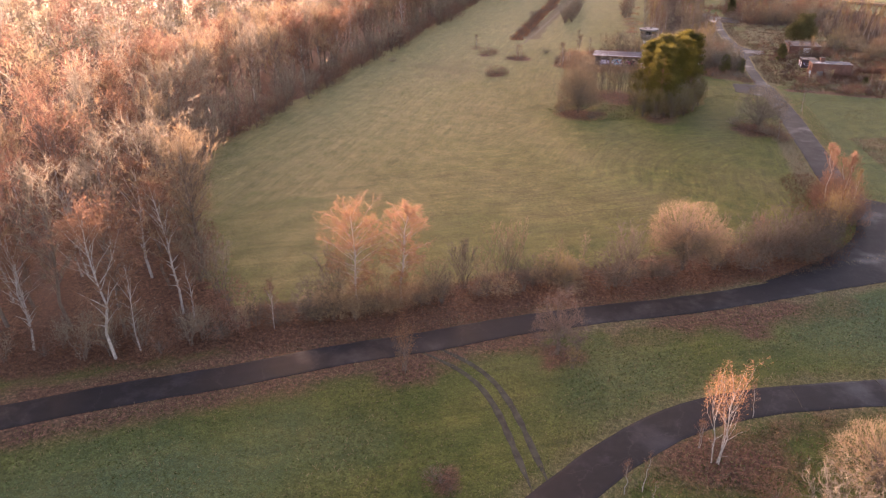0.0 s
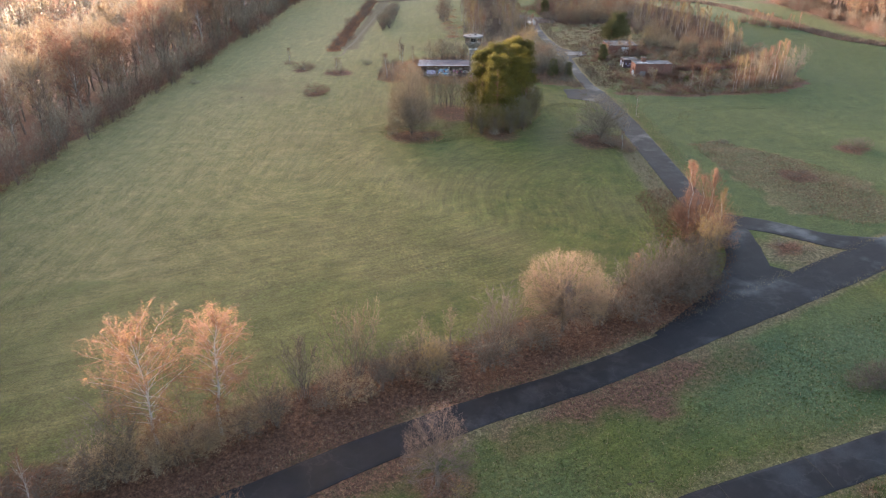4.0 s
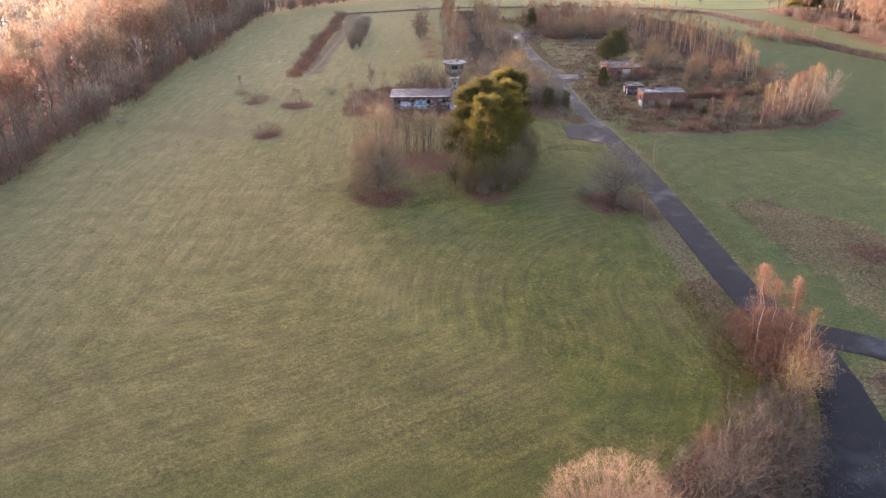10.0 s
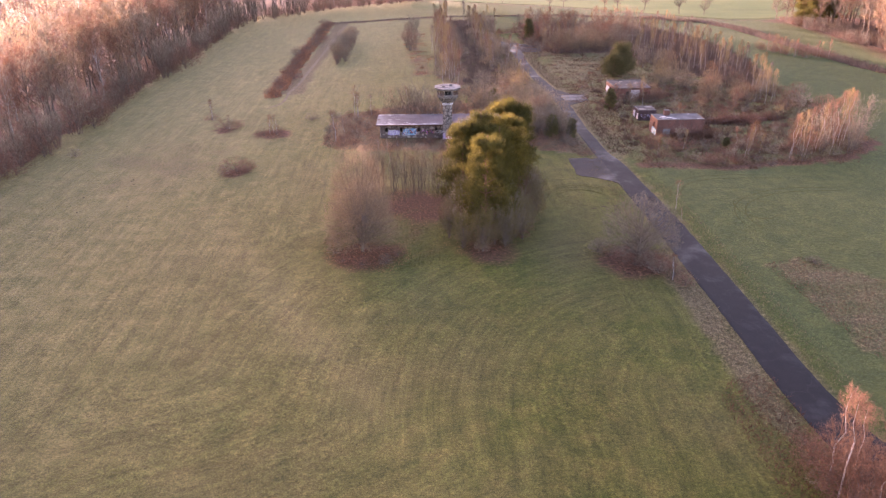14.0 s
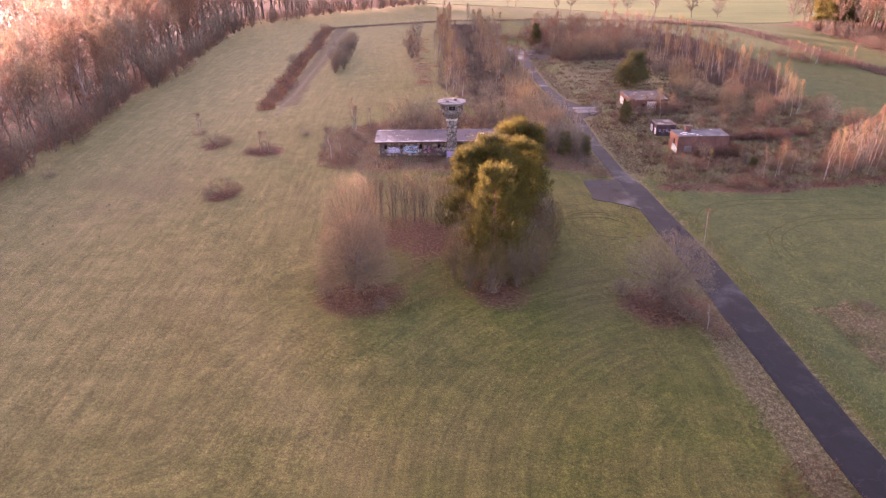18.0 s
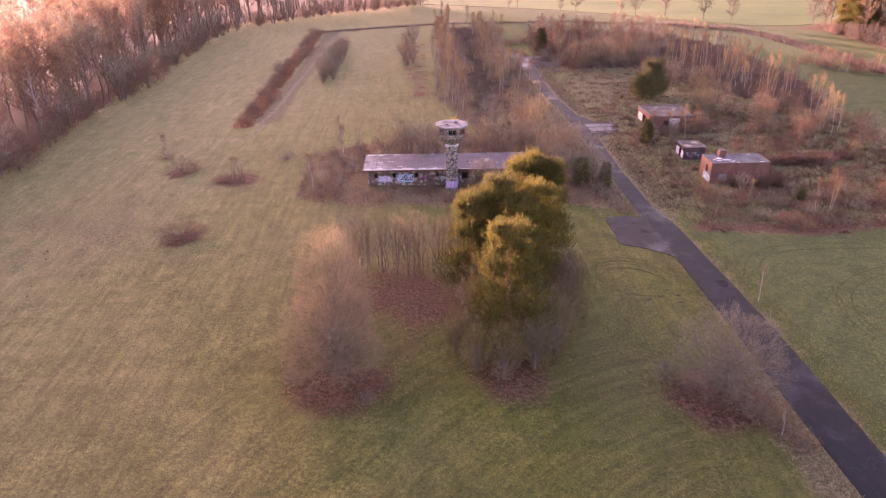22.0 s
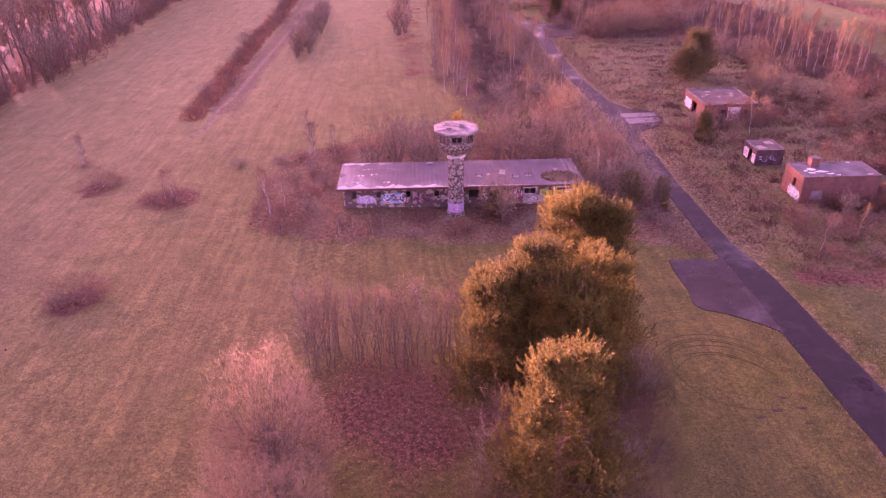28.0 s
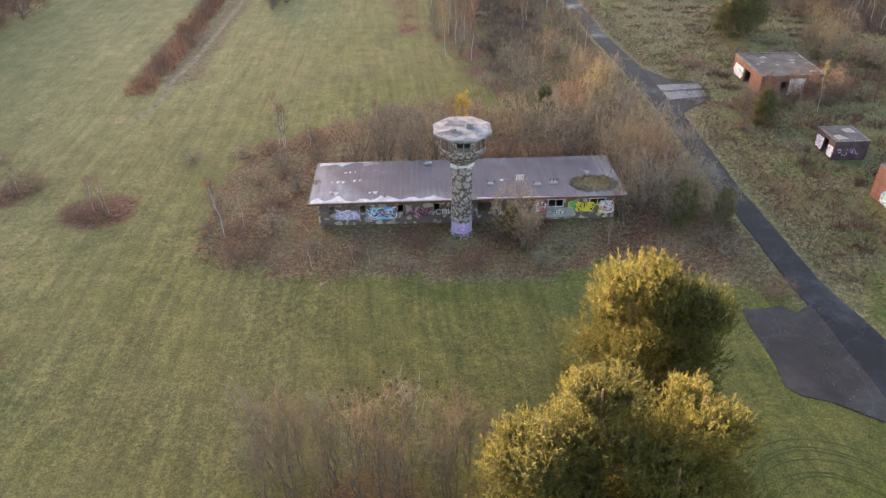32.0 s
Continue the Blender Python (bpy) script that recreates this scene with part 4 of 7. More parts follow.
# ---- the old barracks with its watch tower ----
def graffiti(parent, u0, u1, z0, z1, at, face, base, inks, seed, strokes=12, label="bright graffiti lettering"):
    """Sprayed paint on a wall: an uneven patch with broad curved strokes over it. face 'y': wall across x; 'x': wall across y."""
    r = np.random.RandomState(seed)
    g = Geo()

    def place(u, z, out):
        return (u, at - out, z) if face == "y" else (at - out, u, z)

    w, h = u1 - u0, z1 - z0
    mark = None
    if base:
        n = 22
        ring = []
        for k in range(n):
            a = 2 * math.pi * k / n
            c, s = math.cos(a), math.sin(a)
            q = 1 / max(abs(c), abs(s)) * r.uniform(0.84, 1.0)
            ring.append((u0 + w / 2 + c * q * w / 2, z0 + h / 2 + s * q * h / 2))
        pts = [place(u0 + w / 2, z0 + h / 2, 0.006)] + [place(u, z, 0.006) for u, z in ring]
        g.add(pts, [(0, 1 + k, 1 + (k + 1) % n) if face == "y" else (0, 1 + (k + 1) % n, 1 + k) for k in range(n)], 0)
        mark = part("graffiti", g, SPRAY[base], parent, label)
    strokes = int(strokes * 2.2)
    for k in range(strokes):
        cu, cz = u0 + w * (k + 0.5) / strokes, z0 + h * r.uniform(0.3, 0.7)
        a0, bend, rad = r.uniform(0, 6.28), r.uniform(-4, 4), h * r.uniform(0.2, 0.42)
        ts = np.linspace(0, 1, 7)
        cx, cy = cu + rad * 0.8 * np.cos(a0 + bend * ts) * (0.5 + ts), cz + rad * np.sin(a0 + bend * ts) * (0.6 + 0.5 * ts)
        cx, cy = np.clip(cx, u0, u1), np.clip(cy, z0, z1)
        wide = h * r.uniform(0.05, 0.11)
        dx, dz = np.gradient(cx), np.gradient(cy)
        ln = np.hypot(dx, dz) + 1e-6
        nx, nz = -dz / ln * wide / 2, dx / ln * wide / 2
        out = 0.010 + 0.0010 * k
        pts = [place(cx[i] + q * nx[i], cy[i] + q * nz[i], out) for i in range(7) for q in (-1, 1)]
        s = Geo().add(pts, [(2 * i, 2 * i + 2, 2 * i + 3, 2 * i + 1) for i in range(6)])
        made = part("paint_stroke" if mark else "graffiti", s, SPRAY[inks[k % len(inks)]], mark or parent, "" if mark else label)
        mark = mark or made
    return mark


def wall(parent, name, axis, a0, a1, at, thick, height, openings, mat, label=""):
    """A wall from a0 to a1 along an axis, its outer side at 'at', with openings (from, to, sill, head) right through it; one closed mesh."""
    us = sorted({a0, a1, *(o[0] for o in openings), *(o[1] for o in openings)})
    zs = sorted({-0.15, height, *(o[2] for o in openings), *(o[3] for o in openings)})
    solid = [[not any(o[0] <= (us[i] + us[i + 1]) / 2 <= o[1] and o[2] <= (zs[k] + zs[k + 1]) / 2 <= o[3] for o in openings) for k in range(len(zs) - 1)] for i in range(len(us) - 1)]
    ids, verts, faces = {}, [], []

    def corner(i, k, s):
        if (i, k, s) not in ids:
            ids[(i, k, s)] = len(verts)
            d = at + thick * s
            verts.append((us[i], d, zs[k]) if axis == "x" else (d, us[i], zs[k]))
        return ids[(i, k, s)]

    def filled(i, k):
        return 0 <= i < len(us) - 1 and 0 <= k < len(zs) - 1 and solid[i][k]

    for i in range(len(us) - 1):
        for k in range(len(zs) - 1):
            if not solid[i][k]:
                continue
            for s in (0, 1):
                faces.append(tuple(corner(*c, s) for c in ((i, k), (i + 1, k), (i + 1, k + 1), (i, k + 1))))
            for di, dk, c0, c1 in ((-1, 0, (i, k), (i, k + 1)), (1, 0, (i + 1, k), (i + 1, k + 1)), (0, -1, (i, k), (i + 1, k)), (0, 1, (i, k + 1), (i + 1, k + 1))):
                if not filled(i + di, k + dk):
                    faces.append((corner(*c0, 0), corner(*c1, 0), corner(*c1, 1), corner(*c0, 1)))
    me = Geo().add(verts, faces).mesh(name, mat)
    bm = bmesh.new()
    bm.from_mesh(me)
    bmesh.ops.recalc_face_normals(bm, faces=bm.faces)
    bm.to_mesh(me)
    bm.free()
    return part(name, me, (), parent, label)


def window_frame(parent, x0, x1, z0, z1, y, mat, bar=0.09, cross=True):
    g = Geo()
    for a, b, c, d in ((x0, x1, z1 - bar, z1), (x0, x1, z0, z0 + bar), (x0, x0 + bar, z0 + bar, z1 - bar), (x1 - bar, x1, z0 + bar, z1 - bar)):
        g.box(a, b, y, y + 0.08, c, d, 0, 0.008)
    if cross:
        g.box((x0 + x1) / 2 - 0.03, (x0 + x1) / 2 + 0.03, y + 0.01, y + 0.07, z0 + bar, z1 - bar, 0, 0.006)
    return part("window_frame", g, mat, parent, "peeling white window frame")


def build_barracks():
    b = thing("barracks", 0, 0, 0, 0, "long derelict single-storey barracks with grey felt roof and graffiti", "building")
    x0, x1, y0, y1, h = -11.0, 19.3, 218.75, 226.6, 2.78
    slits = [(x, x + 0.55, 1.35, 2.2) for x in (-9.9, -6.75, -2.95, 0.75)]
    big = [(5.2, 6.7, 1.1, 2.2), (7.6, 8.6, 1.1, 2.2), (12.35, 14.0, 1.35, 2.3), (16.6, 18.3, 1.45, 2.3), (10.4, 10.9, 1.3, 2.2)]
    wall(b, "front_wall", "x", x0, x1, y0, 0.36, h, slits + big, WALL_CAMO, "camouflage-painted front wall")
    wall(b, "back_wall", "x", x0, x1, y1, -0.36, h - 0.1, [(x, x + 1.2, 1.0, 2.1) for x in np.arange(-9, 18, 3.2)], WALL_CAMO)
    wall(b, "side_wall", "y", y0 + 0.36, y1 - 0.36, x0, 0.36, h, [(221.2, 222.3, 0.0, 2.1)], WALL_CAMO)
    wall(b, "side_wall", "y", y0 + 0.36, y1 - 0.36, x1, -0.36, h, [], WALL_CAMO)
    for xm in (-3.2, 4.4, 11.9):
        wall(b, "partition", "y", y0 + 0.36, y1 - 0.36, xm, 0.15, h - 0.05, [(222.0, 223.0, 0, 2.05)], CONCRETE)
    part("floor_slab", Geo().box(x0 + 0.36, x1 - 0.36, y0 + 0.36, y1 - 0.36, -0.12, 0.06), RUBBLE, b)
    # roof: felt strips from eave to eave on a deck, a shallow pitch to the back
    r = np.random.RandomState(4)
    g = Geo()
    xa, xb, ya, yb, za, zb = -11.75, 20.2, 217.95, 227.15, 3.02, 2.86
    g.add([(xa, ya, za - 0.22), (xb, ya, za - 0.22), (xb, yb, zb - 0.22), (xa, yb, zb - 0.22), (xa, ya, za), (xb, ya, za), (xb, yb, zb), (xa, yb, zb)], [(3, 2, 1, 0), (4, 5, 6, 7), (0, 1, 5, 4), (1, 2, 6, 5), (2, 3, 7, 6), (3, 0, 4, 7)])
    part("roof_deck", g, CONCRETE, b, "weathered concrete roof deck")
    n = 56
    for k in range(n):
        u0, u1 = xa + (xb - xa) * k / n + 0.006, xa + (xb - xa) * (k + 1) / n - 0.006
        s = Geo()
        pts = []
        for f in np.linspace(0, 1, 6):
            y, z = ya + 0.02 + f * (yb - ya - 0.04), za + f * (zb - za) + 0.012 + r.uniform(0, 0.018)
            pts += [(u0, y, z - 0.008), (u0, y, z + 0.02), ((u0 + u1) / 2, y, z + 0.006), (u1, y, z + 0.02), (u1, y, z - 0.008)]
        s.add(pts, [(5 * i + j, 5 * i + j + 1, 5 * i + j + 6, 5 * i + j + 5)[::-1] for i in range(5) for j in range(4)])
        part("felt_strip", s, ROOF, b)
    f = Geo()
    f.box(xa, xb, ya - 0.06, ya - 0.004, za - 0.2, za + 0.02, 0, 0.01)
    part("fascia", f, RUST, b, "dark rusty fascia board")
    def worn_band(u0, u1, v0, depth, back):
        """A ragged pale band along an eave, laid just over the felt."""
        us = np.linspace(u0, u1, int((u1 - u0) / 0.35) + 2)
        inner = depth * (0.55 + 0.45 * np.sin(us * 1.9) * np.sin(us * 0.7 + 1)) * r.uniform(0.5, 1.15, len(us)) * np.clip((u1 - us) / 4, 0.15, 1)
        side = 1 if not back else -1
        ring = [(u, v0) for u in us] + [(u, v0 + side * d) for u, d in zip(us[::-1], inner[::-1])]
        if back:
            ring = ring[::-1]
        high = lambda y: za + (y - ya) / (yb - ya) * (zb - za) + 0.052
        g = Geo().add([(x, y, high(y)) for x, y in ring], [tuple(range(len(ring)))])
        part("worn_band", g, LIME, b, "pale worn band along the eave")

    worn_band(xa + 0.2, 3.4, ya + 0.08, 1.5, False)
    worn_band(xa + 0.3, -5.6, yb - 0.08, 1.3, True)
    worn_band(5.0, 13.0, ya + 0.08, 0.5, False)
    for px, py, w, d in ((-9.1, 222.4, 1.1, 0.45), (-7.0, 222.6, 0.95, 0.5), (-9.6, 220.0, 1.3, 0.5), (-7.9, 224.6, 0.9, 0.35), (-5.3, 220.0, 0.8, 0.4), (8.2, 222.0, 0.7, 0.4)):
        ring = [(px + w * math.cos(a) * r.uniform(0.55, 1), py + d * math.sin(a) * r.uniform(0.55, 1)) for a in np.linspace(0, 6.28, 12)[:-1]]
        part("worn_patch", Geo().prism(ring, 2.9, 3.032 + (py - 218) * -0.0174 + 0.018), LIME, b, "pale worn patch")
    for px, py, kind in ((6.66, 221.0, 2), (9.77, 221.6, 5), (11.4, 220.6, 1), (13.2, 221.0, 3), (0.3, 226.1, 1)):
        v = part("roof_vent", Geo().box(px - 0.45, px + 0.45, py - 0.25, py + 0.25, 2.98, 3.16, 0, 0.02), CONCRETE, b, "broken concrete roof vent")
        for i in range(kind):
            ox = px - 0.35 + 0.7 * i / max(1, kind - 1)
            part("vent_pipe", Geo().tube([(ox, py, 3.1), (ox + 0.03, py, 3.5 + 0.22 * (kind == 5))], [0.07, 0.06], 7), WHITEWASH if kind == 5 else RUST, v)
    m = Geo()
    for k in range(1500):
        a, q = r.uniform(0, 6.28), math.sqrt(r.uniform(0, 1))
        x, y = 17.3 + 2.5 * q * math.cos(a), 220.5 + 1.9 * q * math.sin(a)
        m.blades([(x, y, 3.0)], [(r.normal() * 0.7, r.normal() * 0.7, 1)], r.uniform(0.15, 0.4), 0.10, r)
    mound = [(17.3 + 2.5 * math.cos(a) * r.uniform(0.7, 1.1), 220.5 + 1.9 * math.sin(a) * r.uniform(0.7, 1.1)) for a in np.linspace(0, 6.28, 19)[:-1]]
    m.prism(mound, 2.96, 3.08, 0, [(17.3 + (x - 17.3) * 0.6, 220.3 + (y - 220.3) * 0.6) for x, y in mound])
    part("roof_moss", m, MOSS, b, "mound of moss and grass on the roof")
    for x in (12.35, 16.6):
        w = 1.65 if x < 15 else 1.7
        z0 = 1.35 if x < 15 else 1.45
        window_frame(b, x, x + w, z0, 2.3, y0 + 0.05, WHITEWASH)
        part("lintel", Geo().box(x - 0.1, x + w + 0.1, y0 - 0.03, y0 + 0.2, 2.3, 2.52, 0, 0.01), WHITEWASH, b, "white-painted lintel")
    part("boarding", Geo().box(12.3, 15.0, y0 - 0.06, y0 - 0.01, 0.2, 1.32, 0, 0.01), CONCRETE, b, "grey board nailed under the window")
    graffiti(b, -9.3, -6.85, 0.55, 1.75, y0, "y", "lilac", ("white", "lilac", "white"), 1, 16, "white and lilac graffiti lettering")
    graffiti(b, -6.1, -3.1, 0.5, 2.05, y0, "y", "cyan", ("white", "red", "blue", "black", "white"), 2, 22, "red, blue and white graffiti lettering")
    graffiti(b, -2.3, 0.5, 0.7, 1.85, y0, "y", None, ("black", "pink", "black", "red"), 3, 14, "black and pink graffiti scrawl")
    graffiti(b, 4.7, 5.15, 0.6, 1.6, y0, "y", None, ("white", "black"), 4, 5, "white graffiti scrawl")
    graffiti(b, 6.75, 7.5, 0.6, 1.8, y0, "y", None, ("white", "black"), 14, 7, "white graffiti scrawl")
    graffiti(b, 10.95, 12.2, 0.6, 2.2, y0, "y", None, ("pink", "black", "red", "white"), 5, 16, "pink and black graffiti scrawl")
    graffiti(b, 12.7, 14.2, 0.45, 1.2, y0 - 0.06, "y", None, ("white", "white", "black"), 6, 9, "white graffiti scrawl")
    graffiti(b, 14.5, 15.4, 0.9, 2.15, y0 - 0.004, "y", "green", ("green", "yellow"), 7, 7, "green graffiti")
    graffiti(b, 15.2, 17.2, 0.75, 1.95, y0 - 0.03, "y", "yellow", ("yellow", "black", "yellow"), 8, 16, "yellow graffiti lettering")
    graffiti(b, 17.7, 19.2, 0.45, 2.1, y0 - 0.004, "y", "white", ("red", "yellow", "lilac", "white"), 9, 8, "white painted flower graffiti")
    t = bpy.data.curves.new("writing", "FONT")
    t.body, t.size, t.extrude = "СПИ", 0.84, 0.004
    t.materials.append(SPRAY["white"])
    w = new("wall_writing", t)
    me = bpy.data.meshes.new_from_object(w.evaluated_get(bpy.context.evaluated_depsgraph_get()))
    bpy.data.objects.remove(w)
    part("wall_writing", me, (), b, "white block letters", pose(0.86, y0 - 0.012, 0.95, 90))


def octagon(cx, cy, a):
    """Corners of an octagon whose sides lie a from its middle."""
    r = a / math.cos(math.pi / 8)
    return [(cx + r * math.cos(math.pi / 8 + k * math.pi / 4), cy + r * math.sin(math.pi / 8 + k * math.pi / 4)) for k in range(8)]


def build_tower():
    t = thing("watch_tower", 3.38, 216.55, 0, 0, "camouflage-painted concrete watch tower with octagonal cabin", "watch tower")
    g = Geo()
    for z0, z1, a0, a1 in ((-0.2, 0.35, 1.12, 1.12), (0.35, 2.1, 1.0, 1.0), (2.1, 8.15, 0.97, 0.95)):
        g.prism(octagon(0, 0, a0), z0, z1, 0, octagon(0, 0, a1))
    part("shaft", g, CAMO, t, "octagonal camouflage-painted shaft")
    part("band", Geo().prism(octagon(0, 0, 1.03), 2.08, 2.2), CONCRETE, t)
    for k in (0, 2, 3, 5, 6, 7):
        part("collar_block", Geo().box(0.97, 1.16, -0.40, 0.36, -0.22 - 0.08 * (k % 3), 0.02, 0, 0.012), WHITEWASH, t, "broken whitewashed collar block", pose(0, 0, 8.1, 0, 0, 45 * k))
    part("cabin_base", Geo().prism(octagon(0, 0, 1.1), 8.15, 9.3, 0, octagon(0, 0, 2.02)).prism(octagon(0, 0, 2.02), 9.3, 9.72, 0, octagon(0, 0, 2.14)), CAMO, t, "flared camouflage-painted cabin base")
    # invented core, near-black, so that the cabin windows look shaded
    part("stair_well", Geo().prism(octagon(0.1, 0.3, 1.05), 9.77, 10.97), DARK, t, "near-black block added to darken the cabin windows")
    part("cabin_floor", Geo().prism(octagon(0, 0, 1.9), 9.722, 9.76), RUBBLE, t)
    a, zl, zh = 2.14, 9.72, 10.98
    half = a * math.tan(math.pi / 8)
    for k in range(8):
        w = Geo()
        for u0, u1, z0, z1 in ((-half, -half + 0.2, zl, zh), (half - 0.2, half, zl, zh), (-half + 0.2, half - 0.2, zl, zl + 0.16), (-half + 0.2, half - 0.2, zh - 0.14, zh)):
            w.box(a - 0.16, a, u0, u1, z0, z1)
        p = part("cabin_wall", w, CAMO, t, "", pose(0, 0, 0, 0, 0, 45 * k))
        fr = Geo()
        for u0, u1, z0, z1 in ((-half + 0.2, half - 0.2, zl + 0.16, zl + 0.24), (-half + 0.2, -half + 0.28, zl + 0.24, zh - 0.14), (half - 0.28, half - 0.2, zl + 0.24, zh - 0.14), (-0.04, 0.04, zl + 0.24, zh - 0.14)):
            fr.box(a - 0.1, a - 0.03, u0, u1, z0, z1, 0, 0.008)
        part("window_frame", fr, COPING if k % 3 == 0 else RUST, p, "broken window frame")
    part("roof_slab", Geo().prism(octagon(0, 0, 2.35), 10.98, 11.2, 0, octagon(0, 0, 2.6)).prism(octagon(0, 0, 2.64), 11.2, 11.40), COPING, t, "pale octagonal concrete roof slab")
    part("roof_cover", Geo().prism(octagon(0, 0, 2.5), 11.402, 11.44, 0, octagon(0, 0, 2.4)), CAP, t, "pale weathered roof cover")
    r = np.random.RandomState(2)
    for x, y, s in ((0.75, 0.35, 0.3), (0.45, 0.15, 0.2), (-0.9, -0.75, 0.22), (-1.1, -0.5, 0.16), (0.55, 1.0, 0.16), (0.95, 0.6, 0.17)):
        ring = [(x + s * math.cos(q) * r.uniform(0.6, 1), y + s * math.sin(q) * r.uniform(0.6, 1)) for q in np.linspace(0, 6.28, 8)[:-1]]
        part("roof_debris", Geo().prism(ring, 11.43, 11.46 + s, 0, [(x + (px - x) * 0.6, y + (py - y) * 0.6) for px, py in ring]), RUBBLE, t)
    part("torn_roofing", Geo().prism([(-2.3, -0.9), (-0.6, -1.9), (0.2, -1.4), (-1.2, -0.5)], 11.44, 11.452).prism([(-1.6, 0.6), (0.2, 0.2), (0.6, 1.4), (-1.1, 1.7)], 11.44, 11.452), TAR, t, "torn dark roofing felt")
    part("roof_hatch", Geo().box(0.35, 0.95, -0.1, 0.45, 11.44, 11.86, 0, 0.03), COPING, t, "broken concrete roof hatch")
    part("roof_hatch", Geo().box(-1.05, -0.55, -0.75, -0.35, 11.44, 11.66, 0, 0.03), COPING, t)
    sleeve = octagon(0, 0, 1.012)
    g = Geo()
    for k in (4, 5, 6):
        (xa, ya), (xb, yb) = sleeve[k], sleeve[(k + 1) % 8]
        g.add([(xa, ya, 0.55), (xb, yb, 0.55), (xb, yb, 1.75), (xa, ya, 1.75)], [(0, 1, 2, 3)])
    part("graffiti", g, SPRAY["lilac"], t, "lilac graffiti round the shaft's foot")
    graffiti(t, -0.38, 0.38, 0.7, 1.65, -1.015, "y", None, ("pink", "white", "pink", "lilac"), 21, 9, "pink graffiti scrawl")


def ruin(name, label, x0, x1, y0, y1, h, wall_mat, front, left, roof=SHEET, lip=0.2):
    b = thing(name, 0, 0, 0, 0, label, "ruin")
    wall(b, "front_wall", "x", x0, x1, y0, 0.3, h, front, wall_mat)
    wall(b, "back_wall", "x", x0, x1, y1, -0.3, h, [], wall_mat)
    wall(b, "side_wall", "y", y0 + 0.3, y1 - 0.3, x0, 0.3, h, left, wall_mat)
    wall(b, "side_wall", "y", y0 + 0.3, y1 - 0.3, x1, -0.3, h, [], wall_mat)
    part("floor_slab", Geo().box(x0 + 0.3, x1 - 0.3, y0 + 0.3, y1 - 0.3, -0.1, 0.05), RUBBLE, b)
    c = Geo()
    for bx in ((x0 - 0.06, x1 + 0.06, y0 - 0.06, y0 + 0.26), (x0 - 0.06, x1 + 0.06, y1 - 0.26, y1 + 0.06), (x0 - 0.06, x0 + 0.26, y0 + 0.26, y1 - 0.26), (x1 - 0.26, x1 + 0.06, y0 + 0.26, y1 - 0.26)):
        c.box(*bx, h, h + lip, 0, 0.02)
    part("coping", c, DARK_COPING, b, "thin dark stained coping")
    if roof:
        part("roof_slab", Geo().box(x0 + 0.26, x1 - 0.26, y0 + 0.26, y1 - 0.26, h - 0.12, h + lip * 0.45), roof, b, "stained tarred flat roof")
    return b


build_barracks()
build_tower()
A = ruin("brick_hut", "roofed red brick hut with white graffiti and a chimney", 48.1, 58.2, 216.8, 221.7, 3.65, BRICK, [(49.5, 51.1, 0.5, 1.75)], [(218.5, 219.2, 1.55, 2.75)], SHEET, 0.09)
ch = part("chimney", Geo().box(50.6, 51.7, 220.2, 221.2, 3.6, 4.75, 0, 0.03), BRICK, A, "stubby brick chimney")
part("chimney_cap", Geo().box(50.55, 51.75, 220.15, 221.25, 4.75, 4.83, 0, 0.02), DARK_COPING, ch)
part("window_board", Geo().box(49.5, 51.1, 216.9, 216.94, 0.5, 1.75), SLAB, A, "grey weathered board in the window")
r = np.random.RandomState(19)
for cx, cy, sx, sy in ((50.2, 219.3, 0.95, 0.42), (49.7, 218.2, 0.62, 0.22), (51.1, 218.5, 0.95, 0.30), (52.1, 217.75, 0.7, 0.16), (49.2, 218.8, 0.30, 0.28), (52.8, 217.3, 0.42, 0.09), (57.0, 217.3, 0.5, 0.1), (56.2, 221.3, 0.4, 0.1)):
    ring = [(cx + sx * math.cos(q) * r.uniform(0.45, 1.1), cy + sy * math.sin(q) * r.uniform(0.45, 1.1)) for q in np.linspace(0, 6.28, 15)[:-1]]
    part("worn_patch", Geo().prism(ring, 3.68, 3.705 + cx * 0.0002), WHITEWASH, A, "ragged white worn roof patch")
graffiti(A, 217.0, 219.9, 0.1, 1.6, 48.1, "x", "cyan", ("white", "cyan", "white", "blue", "white"), 31, 14, "white and blue graffiti")
B = ruin("brick_store", "flat-roofed brick store with whitewashed front", 47.7, 56.8, 250.0, 259.6, 2.75, BRICK, [(50.6, 51.7, 0.0, 1.95), (54.6, 56.2, 0.9, 1.9)], [(253.6, 255.6, 0.0, 2.0)], MOSSY)
part("limewash", Geo().box(51.75, 54.0, 249.985, 249.996, 0.0, 2.4), WHITEWASH, B, "flaking limewash")
graffiti(B, 256.0, 259.2, 0.1, 1.9, 47.7, "x", "white", ("white", "cyan", "white"), 35, 10, "white graffiti")
r = np.random.RandomState(9)
for k in range(9):
    x, y, s = r.uniform(49, 57), r.uniform(251, 258.6), r.uniform(0.15, 0.5)
    ring = [(x + s * 1.6 * math.cos(q) * r.uniform(0.6, 1), y + s * math.sin(q) * r.uniform(0.6, 1)) for q in np.linspace(0, 6.28, 8)[:-1]]
    part("roof_debris", Geo().prism(ring, 2.8, 2.88 + s * 0.2, 0, [(x + (a - x) * 0.5, y + (b - y) * 0.5) for a, b in ring]), RUBBLE, B)
C = ruin("brick_shed", "small dark brick shed with a flat concrete roof", 48.0, 52.1, 230.0, 234.2, 2.3, DARK_BRICK, [], [(231.4, 232.4, 0.0, 1.9)], MOSSY, 0.06)
